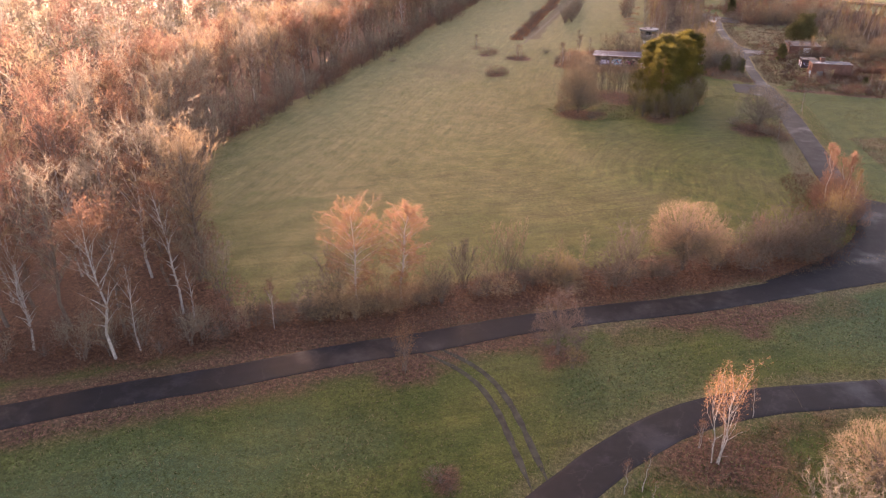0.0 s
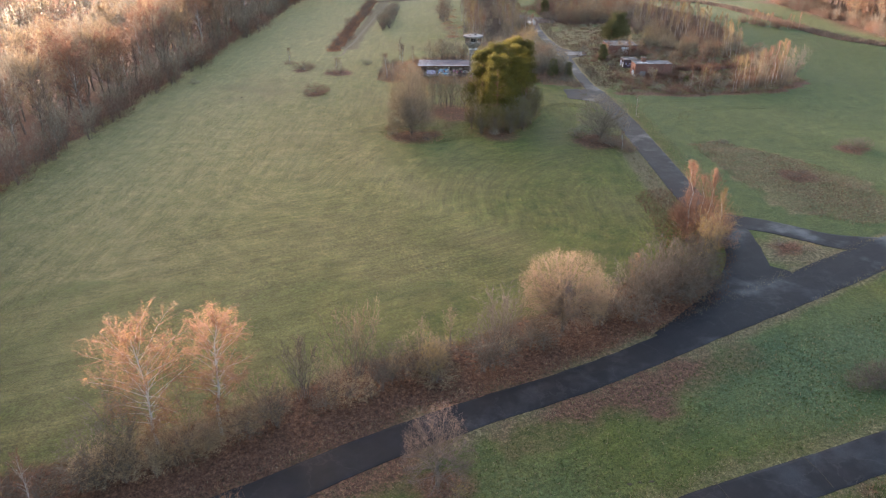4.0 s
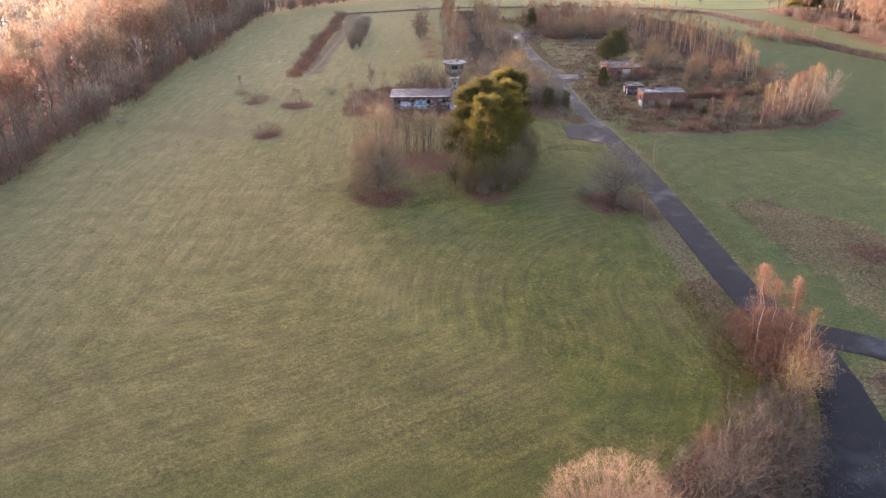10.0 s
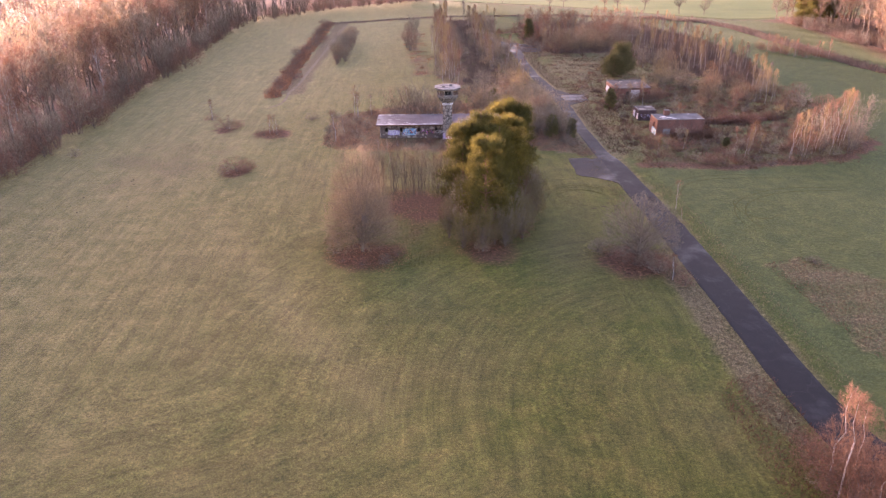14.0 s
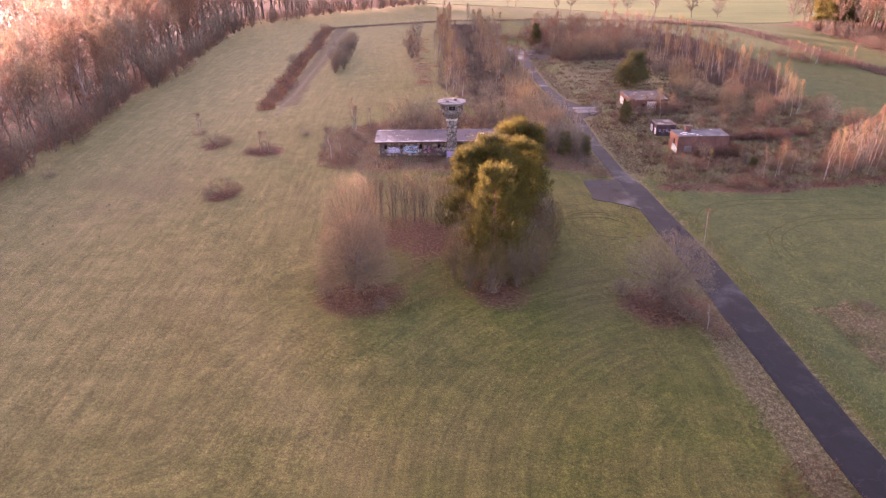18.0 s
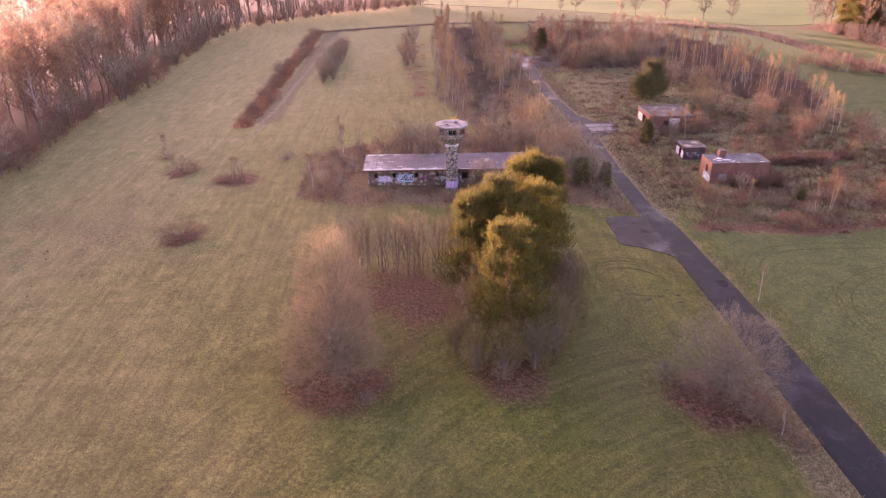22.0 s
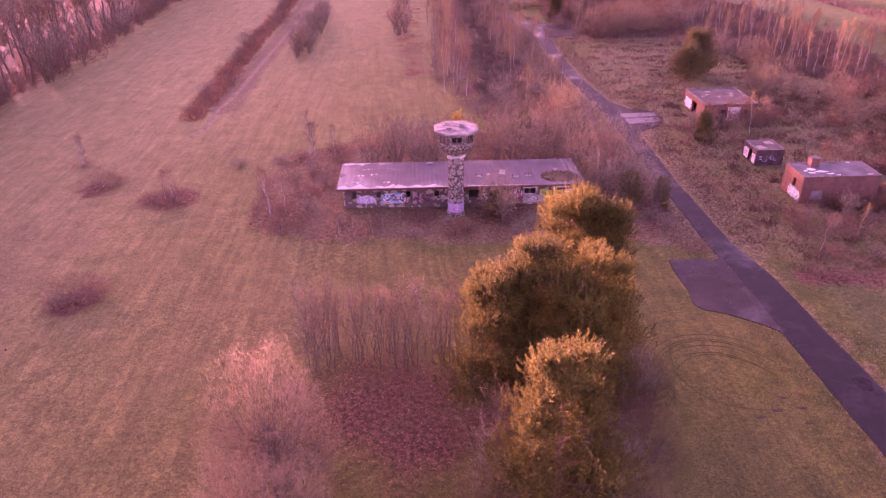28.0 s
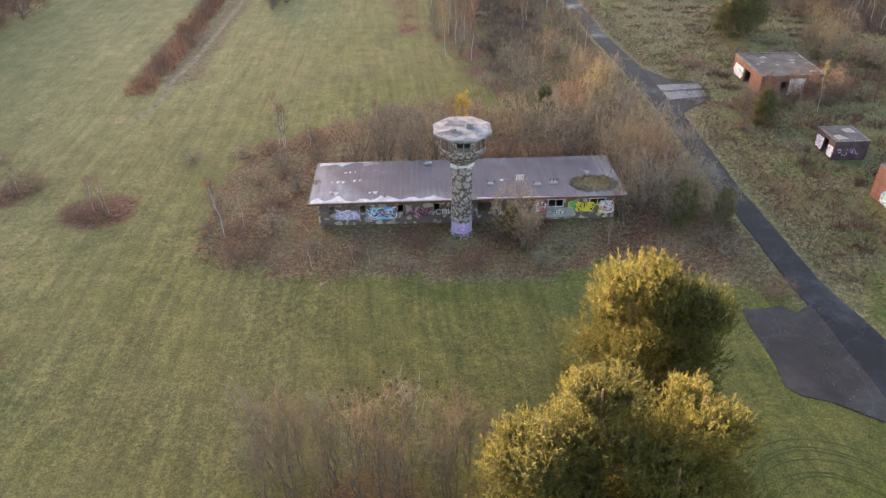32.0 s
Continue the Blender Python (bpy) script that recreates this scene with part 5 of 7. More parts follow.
part("roof_rubble", Geo().prism([(48.5, 230.4), (49.9, 230.7), (49.3, 231.9), (48.4, 231.6)], 2.32, 2.36).prism([(50.4, 232.4), (51.6, 232.2), (51.5, 233.6), (50.2, 233.3)], 2.32, 2.38), RUBBLE, C, "rubble and moss on the roof")
graffiti(C, 48.5, 51.0, 0.5, 1.4, 230.0, "y", None, ("lilac", "lilac", "white"), 37, 5, "faded lilac graffiti")
graffiti(C, 232.45, 234.0, 0.1, 1.7, 48.0, "x", "white", ("white", "lilac"), 39, 6, "white graffiti")
graffiti(C, 230.1, 231.3, 0.1, 1.6, 48.0, "x", "white", ("white", "lilac"), 41, 6, "white graffiti")
W = thing("garden_wall", 0, 0, 0, 0, "low ruined brick wall running through the scrub", "wall")
for k, top in enumerate((1.1, 0.9, 1.2, 0.6, 0.8)):
    x, y = 59.5 + 3.6 * k, 226.9 + 0.2 * k
    part("wall_section", Geo().prism([(x, y), (x + 3.5, y + 0.2), (x + 3.5, y + 0.5), (x, y + 0.3)], -0.1, top, 0, [(x + 0.1, y + 0.02), (x + 3.2, y + 0.2), (x + 3.3, y + 0.46), (x + 0.05, y + 0.3)]), BRICK, W)


# ---- trees and shrubs ----
def grow(rng, H, trunk_r, crown_r, base, limbs, subs, twigs, twig, lift, stems=1, splay=0.0, droop=0.0, top=0.75, bend=0.04, dome=False, thin=1.0, split=False, full=1.4):
    """A bare tree: wood with limbs, and the places and ways of its twigs. base: where the crown begins, as a share of the height."""
    wood, tw, at, way = Geo(), Geo(), [], []
    for s in range(stems):
        a = rng.uniform(0, 6.28)
        foot = np.array([math.cos(a), math.sin(a), 0]) * (0.25 * crown_r * rng.uniform(0.1, 1) * (stems > 1))
        lean = np.array([math.cos(a), math.sin(a), 0]) * splay * crown_r * rng.uniform(0.3, 1) * (stems > 1) + rng.normal(size=3) * (bend * H, bend * H, 0)
        h = H * (rng.uniform(0.72, 1.0) if stems > 1 else 0.97)
        ts = np.linspace(0, 1, 6)
        kink = rng.normal(size=(6, 3)) * (0.018 * H, 0.018 * H, 0)
        kink[0] = 0
        path = foot + ts[:, None] * (0, 0, h) + (ts ** 1.6)[:, None] * lean + kink
        rad = trunk_r * (1 - 0.88 * ts) + 0.006
        wood.tube(path, rad, 6 if stems == 1 else 4)
        az = rng.uniform(0, 6.28)
        for k in range(limbs):
            f = base + (0.98 - base) * ((k + rng.uniform(0, 1)) / limbs)
            p = np.array([np.interp(f, ts, path[:, i]) for i in range(3)])
            az += 2.4 + rng.normal() * 0.4
            q = (f - base) / (1 - base)
            if dome:
                e = radians(15 + 70 * q) + rng.normal() * 0.12
                length = crown_r * rng.uniform(0.85, 1.05)
            else:
                shape = (0.35 + 0.65 * min(1, q / (1 - top + 1e-6))) if q < 1 - top else max(0.18, 1 - ((q - (1 - top)) / top) ** full * 0.85)
                e = radians(lift) + rng.normal() * 0.18 + 0.4 * q
                length = crown_r * shape * rng.uniform(0.75, 1.12) / max(0.45, math.cos(e))
                length = min(length, (H - p[2]) * 1.0 + 0.6 * crown_r)
            d = np.array([math.cos(az) * math.cos(e), math.sin(az) * math.cos(e), math.sin(e)])
            us = np.linspace(0, 1, 4)
            lp = p + us[:, None] * d * length + (us ** 2)[:, None] * np.array([0, 0, 0.14 - droop * 0.5]) * length + rng.normal(size=(4, 3)) * 0.03 * length * us[:, None]
            (tw if split else wood).tube(lp, np.interp(f, ts, rad) * np.array([0.55, 0.38, 0.22, 0.08]) * thin + 0.004, 3, 0, False)
            for j in range(subs):
                u = 0.25 + 0.75 * (j + rng.uniform(0, 1)) / subs
                sp = np.array([np.interp(u, us, lp[:, i]) for i in range(3)])
                sd = d + rng.normal(size=3) * 0.62
                sd[2] += 0.2 - droop * 0.5
                sd /= np.linalg.norm(sd)
                sl = length * rng.uniform(0.22, 0.42) * (1.15 - 0.5 * u)
                at.append(np.stack([sp, sp + sd * sl * 0.5]))
                way.append((sd, sl))
    base_pts, ways, lens = [], [], []
    for seg, (sd, sl) in zip(at, way):
        base_pts.append(seg[0]), ways.append(sd), lens.append(sl)
    sub_b, sub_w, sub_l = np.array(base_pts), np.array(ways), np.array(lens)
    tw.blades(sub_b, sub_w, sub_l, 0.05, rng)
    n = len(sub_b) * twigs
    pick = np.repeat(np.arange(len(sub_b)), twigs)
    u = rng.uniform(0.1, 1.0, n)
    tb = sub_b[pick] + sub_w[pick] * (sub_l[pick] * u)[:, None]
    td = sub_w[pick] * 0.8 + rng.normal(size=(n, 3)) * 0.55 + np.array([0, 0, 0.25 - droop * 1.2])
    tw.blades(tb, td, rng.uniform(0.5, 1.25, n) * twig[0], rng.uniform(0.6, 1.3, n) * twig[1], rng)
    return wood, tw, tb, td


class Kind:
    """A kind of plant with a few grown variants, put down many times."""

    def __init__(self, name, label, category, group, variants):
        self.name, self.label, self.category, self.group, self.used, self.turn = name, label, category, group, set(), np.random.RandomState(len(name) * 7 + len(label))
        self.variants, self.heights = [], []
        for height, pieces in variants:
            ob = thing(name, 0, 0, -50, 0, label, category, group)
            for pname, geo, mat, plabel in pieces:
                part(pname, geo, mat, ob, plabel)
            self.variants.append(ob)
            self.heights.append(height)
        self.next = 0

    def like(self, name, label, category, group):
        """Another kind that shares these meshes."""
        return Kind(name, label, category, group, [(h, [(p.name.split(".")[0], p.data, (), "") for p in ob.children]) for h, ob in zip(self.heights, self.variants)])

    def put(self, x, y, h, wide=1.0, label="", i=None, turn=None):
        k = self.next % len(self.variants) if i is None else i
        self.next += 1
        size = h / self.heights[k] * wide
        ob = set_down(self.variants, self.used, k, x, y, size, self.turn.uniform(0, 360) if turn is None else turn, 1 / wide)
        if label:
            ob["label"] = label
        return ob


def leafed(rng, tb, n, size, spread=0.3):
    g = Geo()
    k = rng.randint(0, len(tb), n)
    p = tb[k] + rng.normal(size=(n, 3)) * spread
    d = rng.normal(size=(n, 3)) + (0, 0, -0.3)
    g.blades(p, d, rng.uniform(0.7, 1.3, n) * size, rng.uniform(0.6, 1.0, n) * size, rng)
    return g


def golden(seed, H=12.8, r=4.2, leaves=1600):
    """A full-crowned birch with the last golden leaves."""
    rng = np.random.RandomState(seed)
    w, t, tb, td = grow(rng, H, 0.16, r, 0.20, 60, 10, 18, (0.5, 0.022), 26, droop=0.55, top=0.66, bend=0.04, thin=0.55, full=2.4)
    return H, [("trunk", w, WHITE_BARK, "white trunk and limbs"), ("crown", t, BIRCH_TWIG, "full crown of golden-tan twigs"), ("foliage", leafed(rng, tb, leaves * 3, 0.085), ORANGE_LEAF, "last golden leaves")]


def birch(seed, leaves=0, twig_mat=BIRCH_TWIG, leaf_mat=ORANGE_LEAF, slim=1.0, base=0.22):
    rng = np.random.RandomState(seed)
    w, t, tb, td = grow(rng, 10, 0.13, 2.5 * slim, base, 28 if not leaves else 34, 6 if not leaves else 8, 13 if not leaves else 17, (0.85, 0.030), 38, droop=0.55, top=0.62, bend=0.05)
    out = [("trunk", w, WHITE_BARK, "slender white trunk with thin limbs"), ("crown", t, twig_mat, "fine drooping reddish twigs")]
    if leaves:
        out.append(("foliage", leafed(rng, tb, leaves * 2, 0.085), leaf_mat, "last orange leaves"))
    return 10, out


def path_birch(seed):
    """A small open birch of several white limbs, with orange leaves left at the top only."""
    rng = np.random.RandomState(seed)
    w, t, tb, td = grow(rng, 9.4, 0.09, 2.6, 0.12, 9, 6, 9, (0.7, 0.022), 55, stems=3, splay=0.55, droop=0.2, top=0.5, bend=0.08)
    high = tb[tb[:, 2] > 5.6]
    return 9.4, [("trunk", w, WHITE_BARK, "slim white stems"), ("crown", t, BIRCH_TWIG, ""), ("foliage", leafed(rng, high, 1500, 0.11), ORANGE_LEAF, "orange leaves at the top")]


def yellow_tree(seed):
    """A thin young tree with a small bright crown."""
    rng = np.random.RandomState(seed)
    w, t, tb, td = grow(rng, 7, 0.06, 0.95, 0.62, 14, 5, 8, (0.4, 0.02), 40, top=0.5, bend=0.03)
    return 7, [("trunk", w, GREY_BARK, "thin stem"), ("crown", t, TAN_TWIG, ""), ("foliage", leafed(rng, tb, 1500, 0.16, 0.15), YELLOW_LEAF, "bright golden-yellow leaves")]


def slim_birch(seed, mat=None):
    rng = np.random.RandomState(seed)
    w, t, tb, td = grow(rng, 10, 0.085, 1.6, 0.25, 26, 5, 10, (0.65, 0.024), 58, droop=0.08, top=0.6, bend=0.07, thin=0.5, split=True)
    return 10, [("trunk", w, WHITE_BARK, "slender pale stem"), ("crown", t, mat or STRAW_TWIG, "fine upright twigs")]


def bare(seed, twig_mat=GREY_TWIG, bark=GREY_BARK, crown=4.2, base=0.28, leaves=0, leaf_mat=BEECH_LEAF, n=27, twig=0.055):
    rng = np.random.RandomState(seed)
    w, t, tb, td = grow(rng, 15, 0.22, crown, base, n, 6, 9, (1.2, twig), 42, top=0.6, bend=0.03)
    out = [("trunk", w, bark, "grey-brown trunk with spreading limbs"), ("crown", t, twig_mat, "")]
    if leaves:
        out.append(("foliage", leafed(rng, tb, leaves, 0.32, 0.4), leaf_mat, "withered brown leaves"))
    return 15, out


def shrub(seed, twig_mat=GREY_TWIG, H=4.0, r=2.4, stems=9, bark=GREY_BARK, leaves=0, leaf_mat=BEECH_LEAF, size=(0.40, 0.022)):
    rng = np.random.RandomState(seed)
    w, t, tb, td = grow(rng, H, 0.045, r, 0.18, 6, 4, 9, size, 48, stems=stems, splay=0.75, top=0.6)
    out = [("stem", w, bark, ""), ("twig_mass", t, twig_mat, "")]
    if leaves:
        out.append(("foliage", leafed(rng, tb, leaves * 2, 0.075), leaf_mat, ""))
    return H, out


def sapling(seed, twig_mat=BIRCH_TWIG, bark=WHITE_BARK, stems=1, subs=4, twigs=8):
    rng = np.random.RandomState(seed)
    w, t, tb, td = grow(rng, 7, 0.06, 1.1, 0.3, 15, subs, twigs, (0.6, 0.020), 50, stems=stems, splay=0.5, droop=0.2, top=0.6, bend=0.06, thin=0.3)
    return 7, [("trunk", w, bark, ""), ("twig_mass", t, twig_mat, "")]


def whip(seed, mat):
    """A young, straight, slender tree: fine twigs sweep upwards from low on the stem."""
    rng = np.random.RandomState(seed)
    w, t, tb, td = grow(rng, 8, 0.045, 1.5, 0.25, 13, 3, 7, (0.65, 0.012), 60, stems=2, splay=0.4, top=0.5, bend=0.04, thin=0.4)
    return 8, [("trunk", w, GREY_BARK, "slender grey stem"), ("twig_mass", t, mat, "")]


def pine(seed, H=16.0, r=4.2, low=0.14, shoots=3300, mat=NEEDLE, size=1.0):
    """A pine: trunk, limbs, and a lumpy crown of upright needle shoots, dense outside and sparser within."""
    rng = np.random.RandomState(seed)
    wood, crown = Geo(), Geo()
    ts = np.linspace(0, 1, 7)
    path = ts[:, None] * (0, 0, H * 0.95) + np.concatenate([[[0, 0, 0]], rng.normal(size=(6, 3)) * (0.008 * H, 0.008 * H, 0)])
    wood.tube(path, 0.015 * H * (1 - 0.88 * ts) + 0.015, 8)
    lumps = [(np.array([0, 0, H * 0.86]), 0.40 * r)]
    for k in range(27):
        f = low + (0.92 - low) * (k + rng.uniform(0, 1)) / 27
        a = k * 2.4 + rng.normal() * 0.3
        reach = r * (1.0 - 0.62 * max(0, (f - 0.45) / 0.55)) * rng.uniform(0.62, 0.98)
        p0 = np.array([0, 0, f * H * 0.93])
        c = p0 + np.array([math.cos(a) * reach * 0.72, math.sin(a) * reach * 0.72, rng.uniform(0.03, 0.08) * H])
        wood.tube([p0, (p0 + c) / 2 + (0, 0, 0.15), c], [0.005 * H, 0.0035 * H, 0.002 * H], 4, 0, False)
        lumps.append((c, reach * rng.uniform(0.34, 0.48) + 0.09 * r))
    per = shoots // len(lumps) + 1
    m = 16
    for c, s in lumps:
        core = rng.normal(size=(420, 3))
        core /= np.linalg.norm(core, axis=1)[:, None]
        crown.blades(c + core * s * rng.uniform(0.1, 0.8, 420)[:, None] * (1, 1, 0.8), rng.normal(size=(420, 3)) + (0, 0, 0.6), rng.uniform(0.25, 0.5, 420) * size, 0.085 * size, rng)
        d = rng.normal(size=(per, 3))
        d[:, 2] = np.abs(d[:, 2]) * 1.0 - 0.4
        d /= np.linalg.norm(d, axis=1)[:, None]
        deep = np.where(rng.uniform(size=per) < 0.3, rng.uniform(0.3, 0.7, per), rng.uniform(0.72, 1.18, per))
        tips = c + d * (s * deep)[:, None] * (1.05, 1.05, 0.8)
        axis = d * 0.55 + (0, 0, 0.85) + rng.normal(size=(per, 3)) * 0.15
        axis /= np.linalg.norm(axis, axis=1)[:, None]
        u = rng.uniform(0, 1, (per, m, 1))
        b = tips[:, None] + axis[:, None] * (u - 0.5) * 0.62 * size
        w = axis[:, None] * 1.0 + rng.normal(size=(per, m, 3)) * 0.5
        crown.blades(b.reshape(-1, 3), w.reshape(-1, 3), rng.uniform(0.18, 0.30, per * m) * size, 0.042 * size, rng)
    return H, [("trunk", wood, PINE_BARK, "reddish pine trunk and limbs"), ("crown", crown, mat, "lumpy crown of yellow-green needle shoots")]


def domed(rng, H, r, middle, trunk_r, limbs, subs, twigs, twig, low=-0.45, start=(0.10, 0.30), wild=0.8, inner=0.22, fine=1.0, shell=0, up=0.0):
    """A tree whose limbs fan from a short trunk to a rounded crown; middle: height of the crown's centre, as a share."""
    wood, tw = Geo(), Geo()
    ts = np.linspace(0, 1, 4)
    wood.tube(ts[:, None] * (0, 0, H * 0.42) + rng.normal(size=(4, 3)) * (0.05, 0.05, 0) * ts[:, None], trunk_r * (1 - 0.6 * ts), 7)
    c, rz = np.array([0, 0, H * middle]), H * (1 - middle)
    sb, sw, sl = [], [], []
    for k in range(limbs):
        z = low + (1 - low) * (k + 0.5) / limbs
        az = k * 2.39996 + rng.normal() * 0.15
        q = math.sqrt(max(0, 1 - z * z)) if z > 0 else 1 - 0.25 * z * z
        tip = c + np.array([math.cos(az) * q * r, math.sin(az) * q * r, z * (rz if z > 0 else H * middle * 0.9)]) * rng.uniform(0.86, 1.0)
        p0 = np.array([0, 0, H * rng.uniform(*start)])
        us = np.linspace(0, 1, 5)[:, None]
        mid = (p0 + tip) / 2 + np.array([0, 0, 0.10 * H * (z > -0.2)]) * rng.uniform(0, 1)
        if up:
            mid = (p0 + tip) / 2 + np.array([(tip - p0)[0] * 0.16, (tip - p0)[1] * 0.16, -0.07 * H * max(0, z + 0.2)])
        lp = (1 - us) ** 2 * p0 + 2 * us * (1 - us) * mid + us ** 2 * tip
        ln = np.linalg.norm(tip - p0)
        wood.tube(lp, trunk_r * np.array([0.20, 0.15, 0.10, 0.06, 0.03]) + 0.004, 3, 0, False)
        d = (tip - mid) / np.linalg.norm(tip - mid)
        for j in range(subs):
            u = inner + (1 - inner) * (j + rng.uniform(0, 1)) / subs
            p = (1 - u) ** 2 * p0 + 2 * u * (1 - u) * mid + u ** 2 * tip
            w = d + rng.normal(size=3) * wild
            w /= np.linalg.norm(w)
            sb.append(p), sw.append(w), sl.append(ln * rng.uniform(0.08, 0.17) * fine)
    sb, sw, sl = np.array(sb), np.array(sw), np.array(sl)
    tw.blades(sb, sw, sl, 0.035 * fine, rng)
    n = len(sb) * twigs
    pick = np.repeat(np.arange(len(sb)), twigs)
    tb = sb[pick] + sw[pick] * (sl[pick] * rng.uniform(0.05, 1, n))[:, None]
    if shell:
        z = rng.uniform(low * 0.8, 1, shell)
        a, q = rng.uniform(0, 6.28, shell), rng.uniform(0.62, 1.0, shell) ** 0.5
        ring = np.where(z > 0, np.sqrt(1 - np.clip(z, 0, 1) ** 2), 1 - 0.25 * z * z)
        p = c + np.stack([np.cos(a) * ring * r, np.sin(a) * ring * r, np.where(z > 0, z * rz, z * H * middle * 0.9)], axis=1) * q[:, None]
        lump = 1 + 0.10 * np.sin(3 * a + 5 * z) + 0.07 * np.sin(7 * a - 9 * z + 1)
        p = c + (p - c) * lump[:, None]
        o = p - c
        o /= np.linalg.norm(o, axis=1)[:, None] + 1e-9
        tw.blades(p, o * 0.6 + rng.normal(size=(shell, 3)) * 0.6 + (0, 0, up), rng.uniform(0.5, 1.2, shell) * twig[0], rng.uniform(0.7, 1.3, shell) * twig[1], rng)
    out = tb - c
    out /= np.linalg.norm(out, axis=1)[:, None] + 1e-9
    td = sw[pick] * 0.5 + out * 0.35 + rng.normal(size=(n, 3)) * wild * 0.85 + (0, 0, 0.1 + up)
    tw.blades(tb, td, rng.uniform(0.5, 1.25, n) * twig[0], rng.uniform(0.6, 1.3, n) * twig[1], rng)
    return wood, tw, tb, td


def round_tree(seed):
    rng = np.random.RandomState(seed)
    w, t, tb, td = domed(rng, 9.4, 5.1, 0.56, 0.24, 240, 12, 14, (0.34, 0.014), -0.75, (0.12, 0.62), 0.8, 0.3, 0.75, 15000, 0.7)
    return 9.4, [("trunk", w, GREY_BARK, "short trunk with fanned limbs"), ("crown", t, PALE_TWIG, "dense rounded crown of pale tan twigs")]


def egg_tree(seed, mat=TAN_TWIG, H=12.0, r=4.4, limbs=150, middle=0.36):
    rng = np.random.RandomState(seed)
    w, t, tb, td = domed(rng, H, r, middle, 0.2, limbs, 11, 11, (0.40, 0.016), -0.75, (0.03, 0.55), 0.7, 0.25, 0.7, limbs * 80, 0.6)
    return H, [("trunk", w, GREY_BARK, ""), ("crown", t, mat, "dense egg-shaped crown of fine pinkish twigs")]


def bush(seed, mat=GREY_TWIG, H=3.2, r=2.3, limbs=46, leaves=0, leaf_mat=BEECH_LEAF):
    """A rounded bare bush with fine outer twigs."""
    rng = np.random.RandomState(seed)
    w, t, tb, td = domed(rng, H, r, 0.42, 0.09, limbs, 5, 7, (0.34, 0.029), -0.7, (0.02, 0.2), 0.8, 0.3, 0.8, limbs * 24)
    out = [("stem", w, GREY_BARK, ""), ("twig_mass", t, mat, "")]
    if leaves:
        out.append(("foliage", leafed(rng, tb, leaves * 2, 0.075), leaf_mat, ""))
    return H, out


rng = np.random.RandomState(77)
BIRCHES = Kind("birch_tree", "bare white-stemmed birch with reddish drooping twigs", "tree", "birches", [birch(1), birch(2), birch(3), birch(4, slim=0.75)])
GOLD_BIRCH = Kind("golden_birch", "birch with white stems and the last orange leaves", "tree", "orange birches", [golden(11, leaves=2400), birch(12, 1500, base=0.42), golden(13, 12.2, 3.0, 1500), path_birch(14)])
FOREST_BARE = Kind("forest_tree", "tall bare grey-brown tree at the edge of the wood", "tree", "trees of the wood", [bare(21), bare(22, TAN_TWIG), bare(23, RUST_TWIG, crown=4.8), bare(24, crown=3.4)])
OAKS = Kind("oak_tree", "oak still hung with withered orange-brown leaves", "tree", "oaks of the wood", [bare(31, RUST_TWIG, crown=5.0, leaves=1200, n=22), bare(32, TAN_TWIG, crown=4.6, leaves=800, n=22)])
SHRUBS = Kind("shrub", "bare grey-brown shrub with many thin stems", "shrub", "shrubs of the thickets", [shrub(41), shrub(42, TAN_TWIG), shrub(43, H=3.4, r=2.6, stems=11), shrub(44, RUST_TWIG)])
HEDGE = Kind("hedge_bush", "rounded bare bush with grey-tan twigs in the roadside hedge", "bush", "bushes of the roadside hedge", [bush(45, DARK_TWIG), bush(46, TAN_TWIG), bush(47, DARK_TWIG, 3.4, 2.0), shrub(48, DARK_TWIG), shrub(49, TAN_TWIG)])
THICKET = Kind("thicket_shrub", "bare brown shrub of the scrub thicket", "shrub", "shrubs of the scrub", [shrub(141, stems=7), bush(142, RUST_TWIG, limbs=30), shrub(143, H=3.4, r=2.6, stems=7), bush(144, BIRCH_TWIG, 3.6, 2.2, 30)])
EDGE = THICKET.like("woodside_shrub", "bare brown shrub at the edge of a wood", "shrub", "shrubs of the woodsides")
YOUNG = Kind("strip_shrub", "tall bare shrub among the young trees beside the road", "shrub", "shrubs beside the road", [shrub(151, stems=7), bush(152, TAN_TWIG, limbs=30), shrub(153, TAN_TWIG, stems=7), bush(154, limbs=30)])
EGG = Kind("egg_shaped_tree", "bare low tree with dense egg-shaped pinkish crown", "tree", "", [egg_tree(161, limbs=190)])
UNDER = Kind("understory_tree", "bare olive-brown small tree with fine upright twigs", "tree", "small trees under the pines", [egg_tree(164, OLIVE_TWIG, 8.0, 2.6, 70, 0.5), egg_tree(165, OLIVE_TWIG, 7.5, 2.4, 60, 0.55)])
CONES = Kind("rounded_shrub", "tall rounded bare shrub with fine brown twigs beside the road", "shrub", "", [egg_tree(162, MAUVE_TWIG, 7.5, 2.8, 60), egg_tree(163, GREY_TWIG, 8.0, 4.3, 110, 0.55)])
RUSTY = Kind("rusty_shrub", "low reddish-brown shrub with withered leaves", "shrub", "rusty shrubs", [bush(51, RUST_TWIG, 2.4, 1.7, 20, 220), bush(52, RUST_TWIG, 2.2, 2.0, 22, 140), bush(53, GREY_TWIG, 2.6, 1.6, 20, 120)])
BRAMBLES = RUSTY.like("bramble_bush", "red-brown bramble bush with withered leaves", "bush", "bramble bushes")
SAPLINGS = Kind("sapling", "thin bare birch sapling with a pale stem", "sapling", "saplings", [sapling(61), sapling(62), sapling(63, stems=2)])
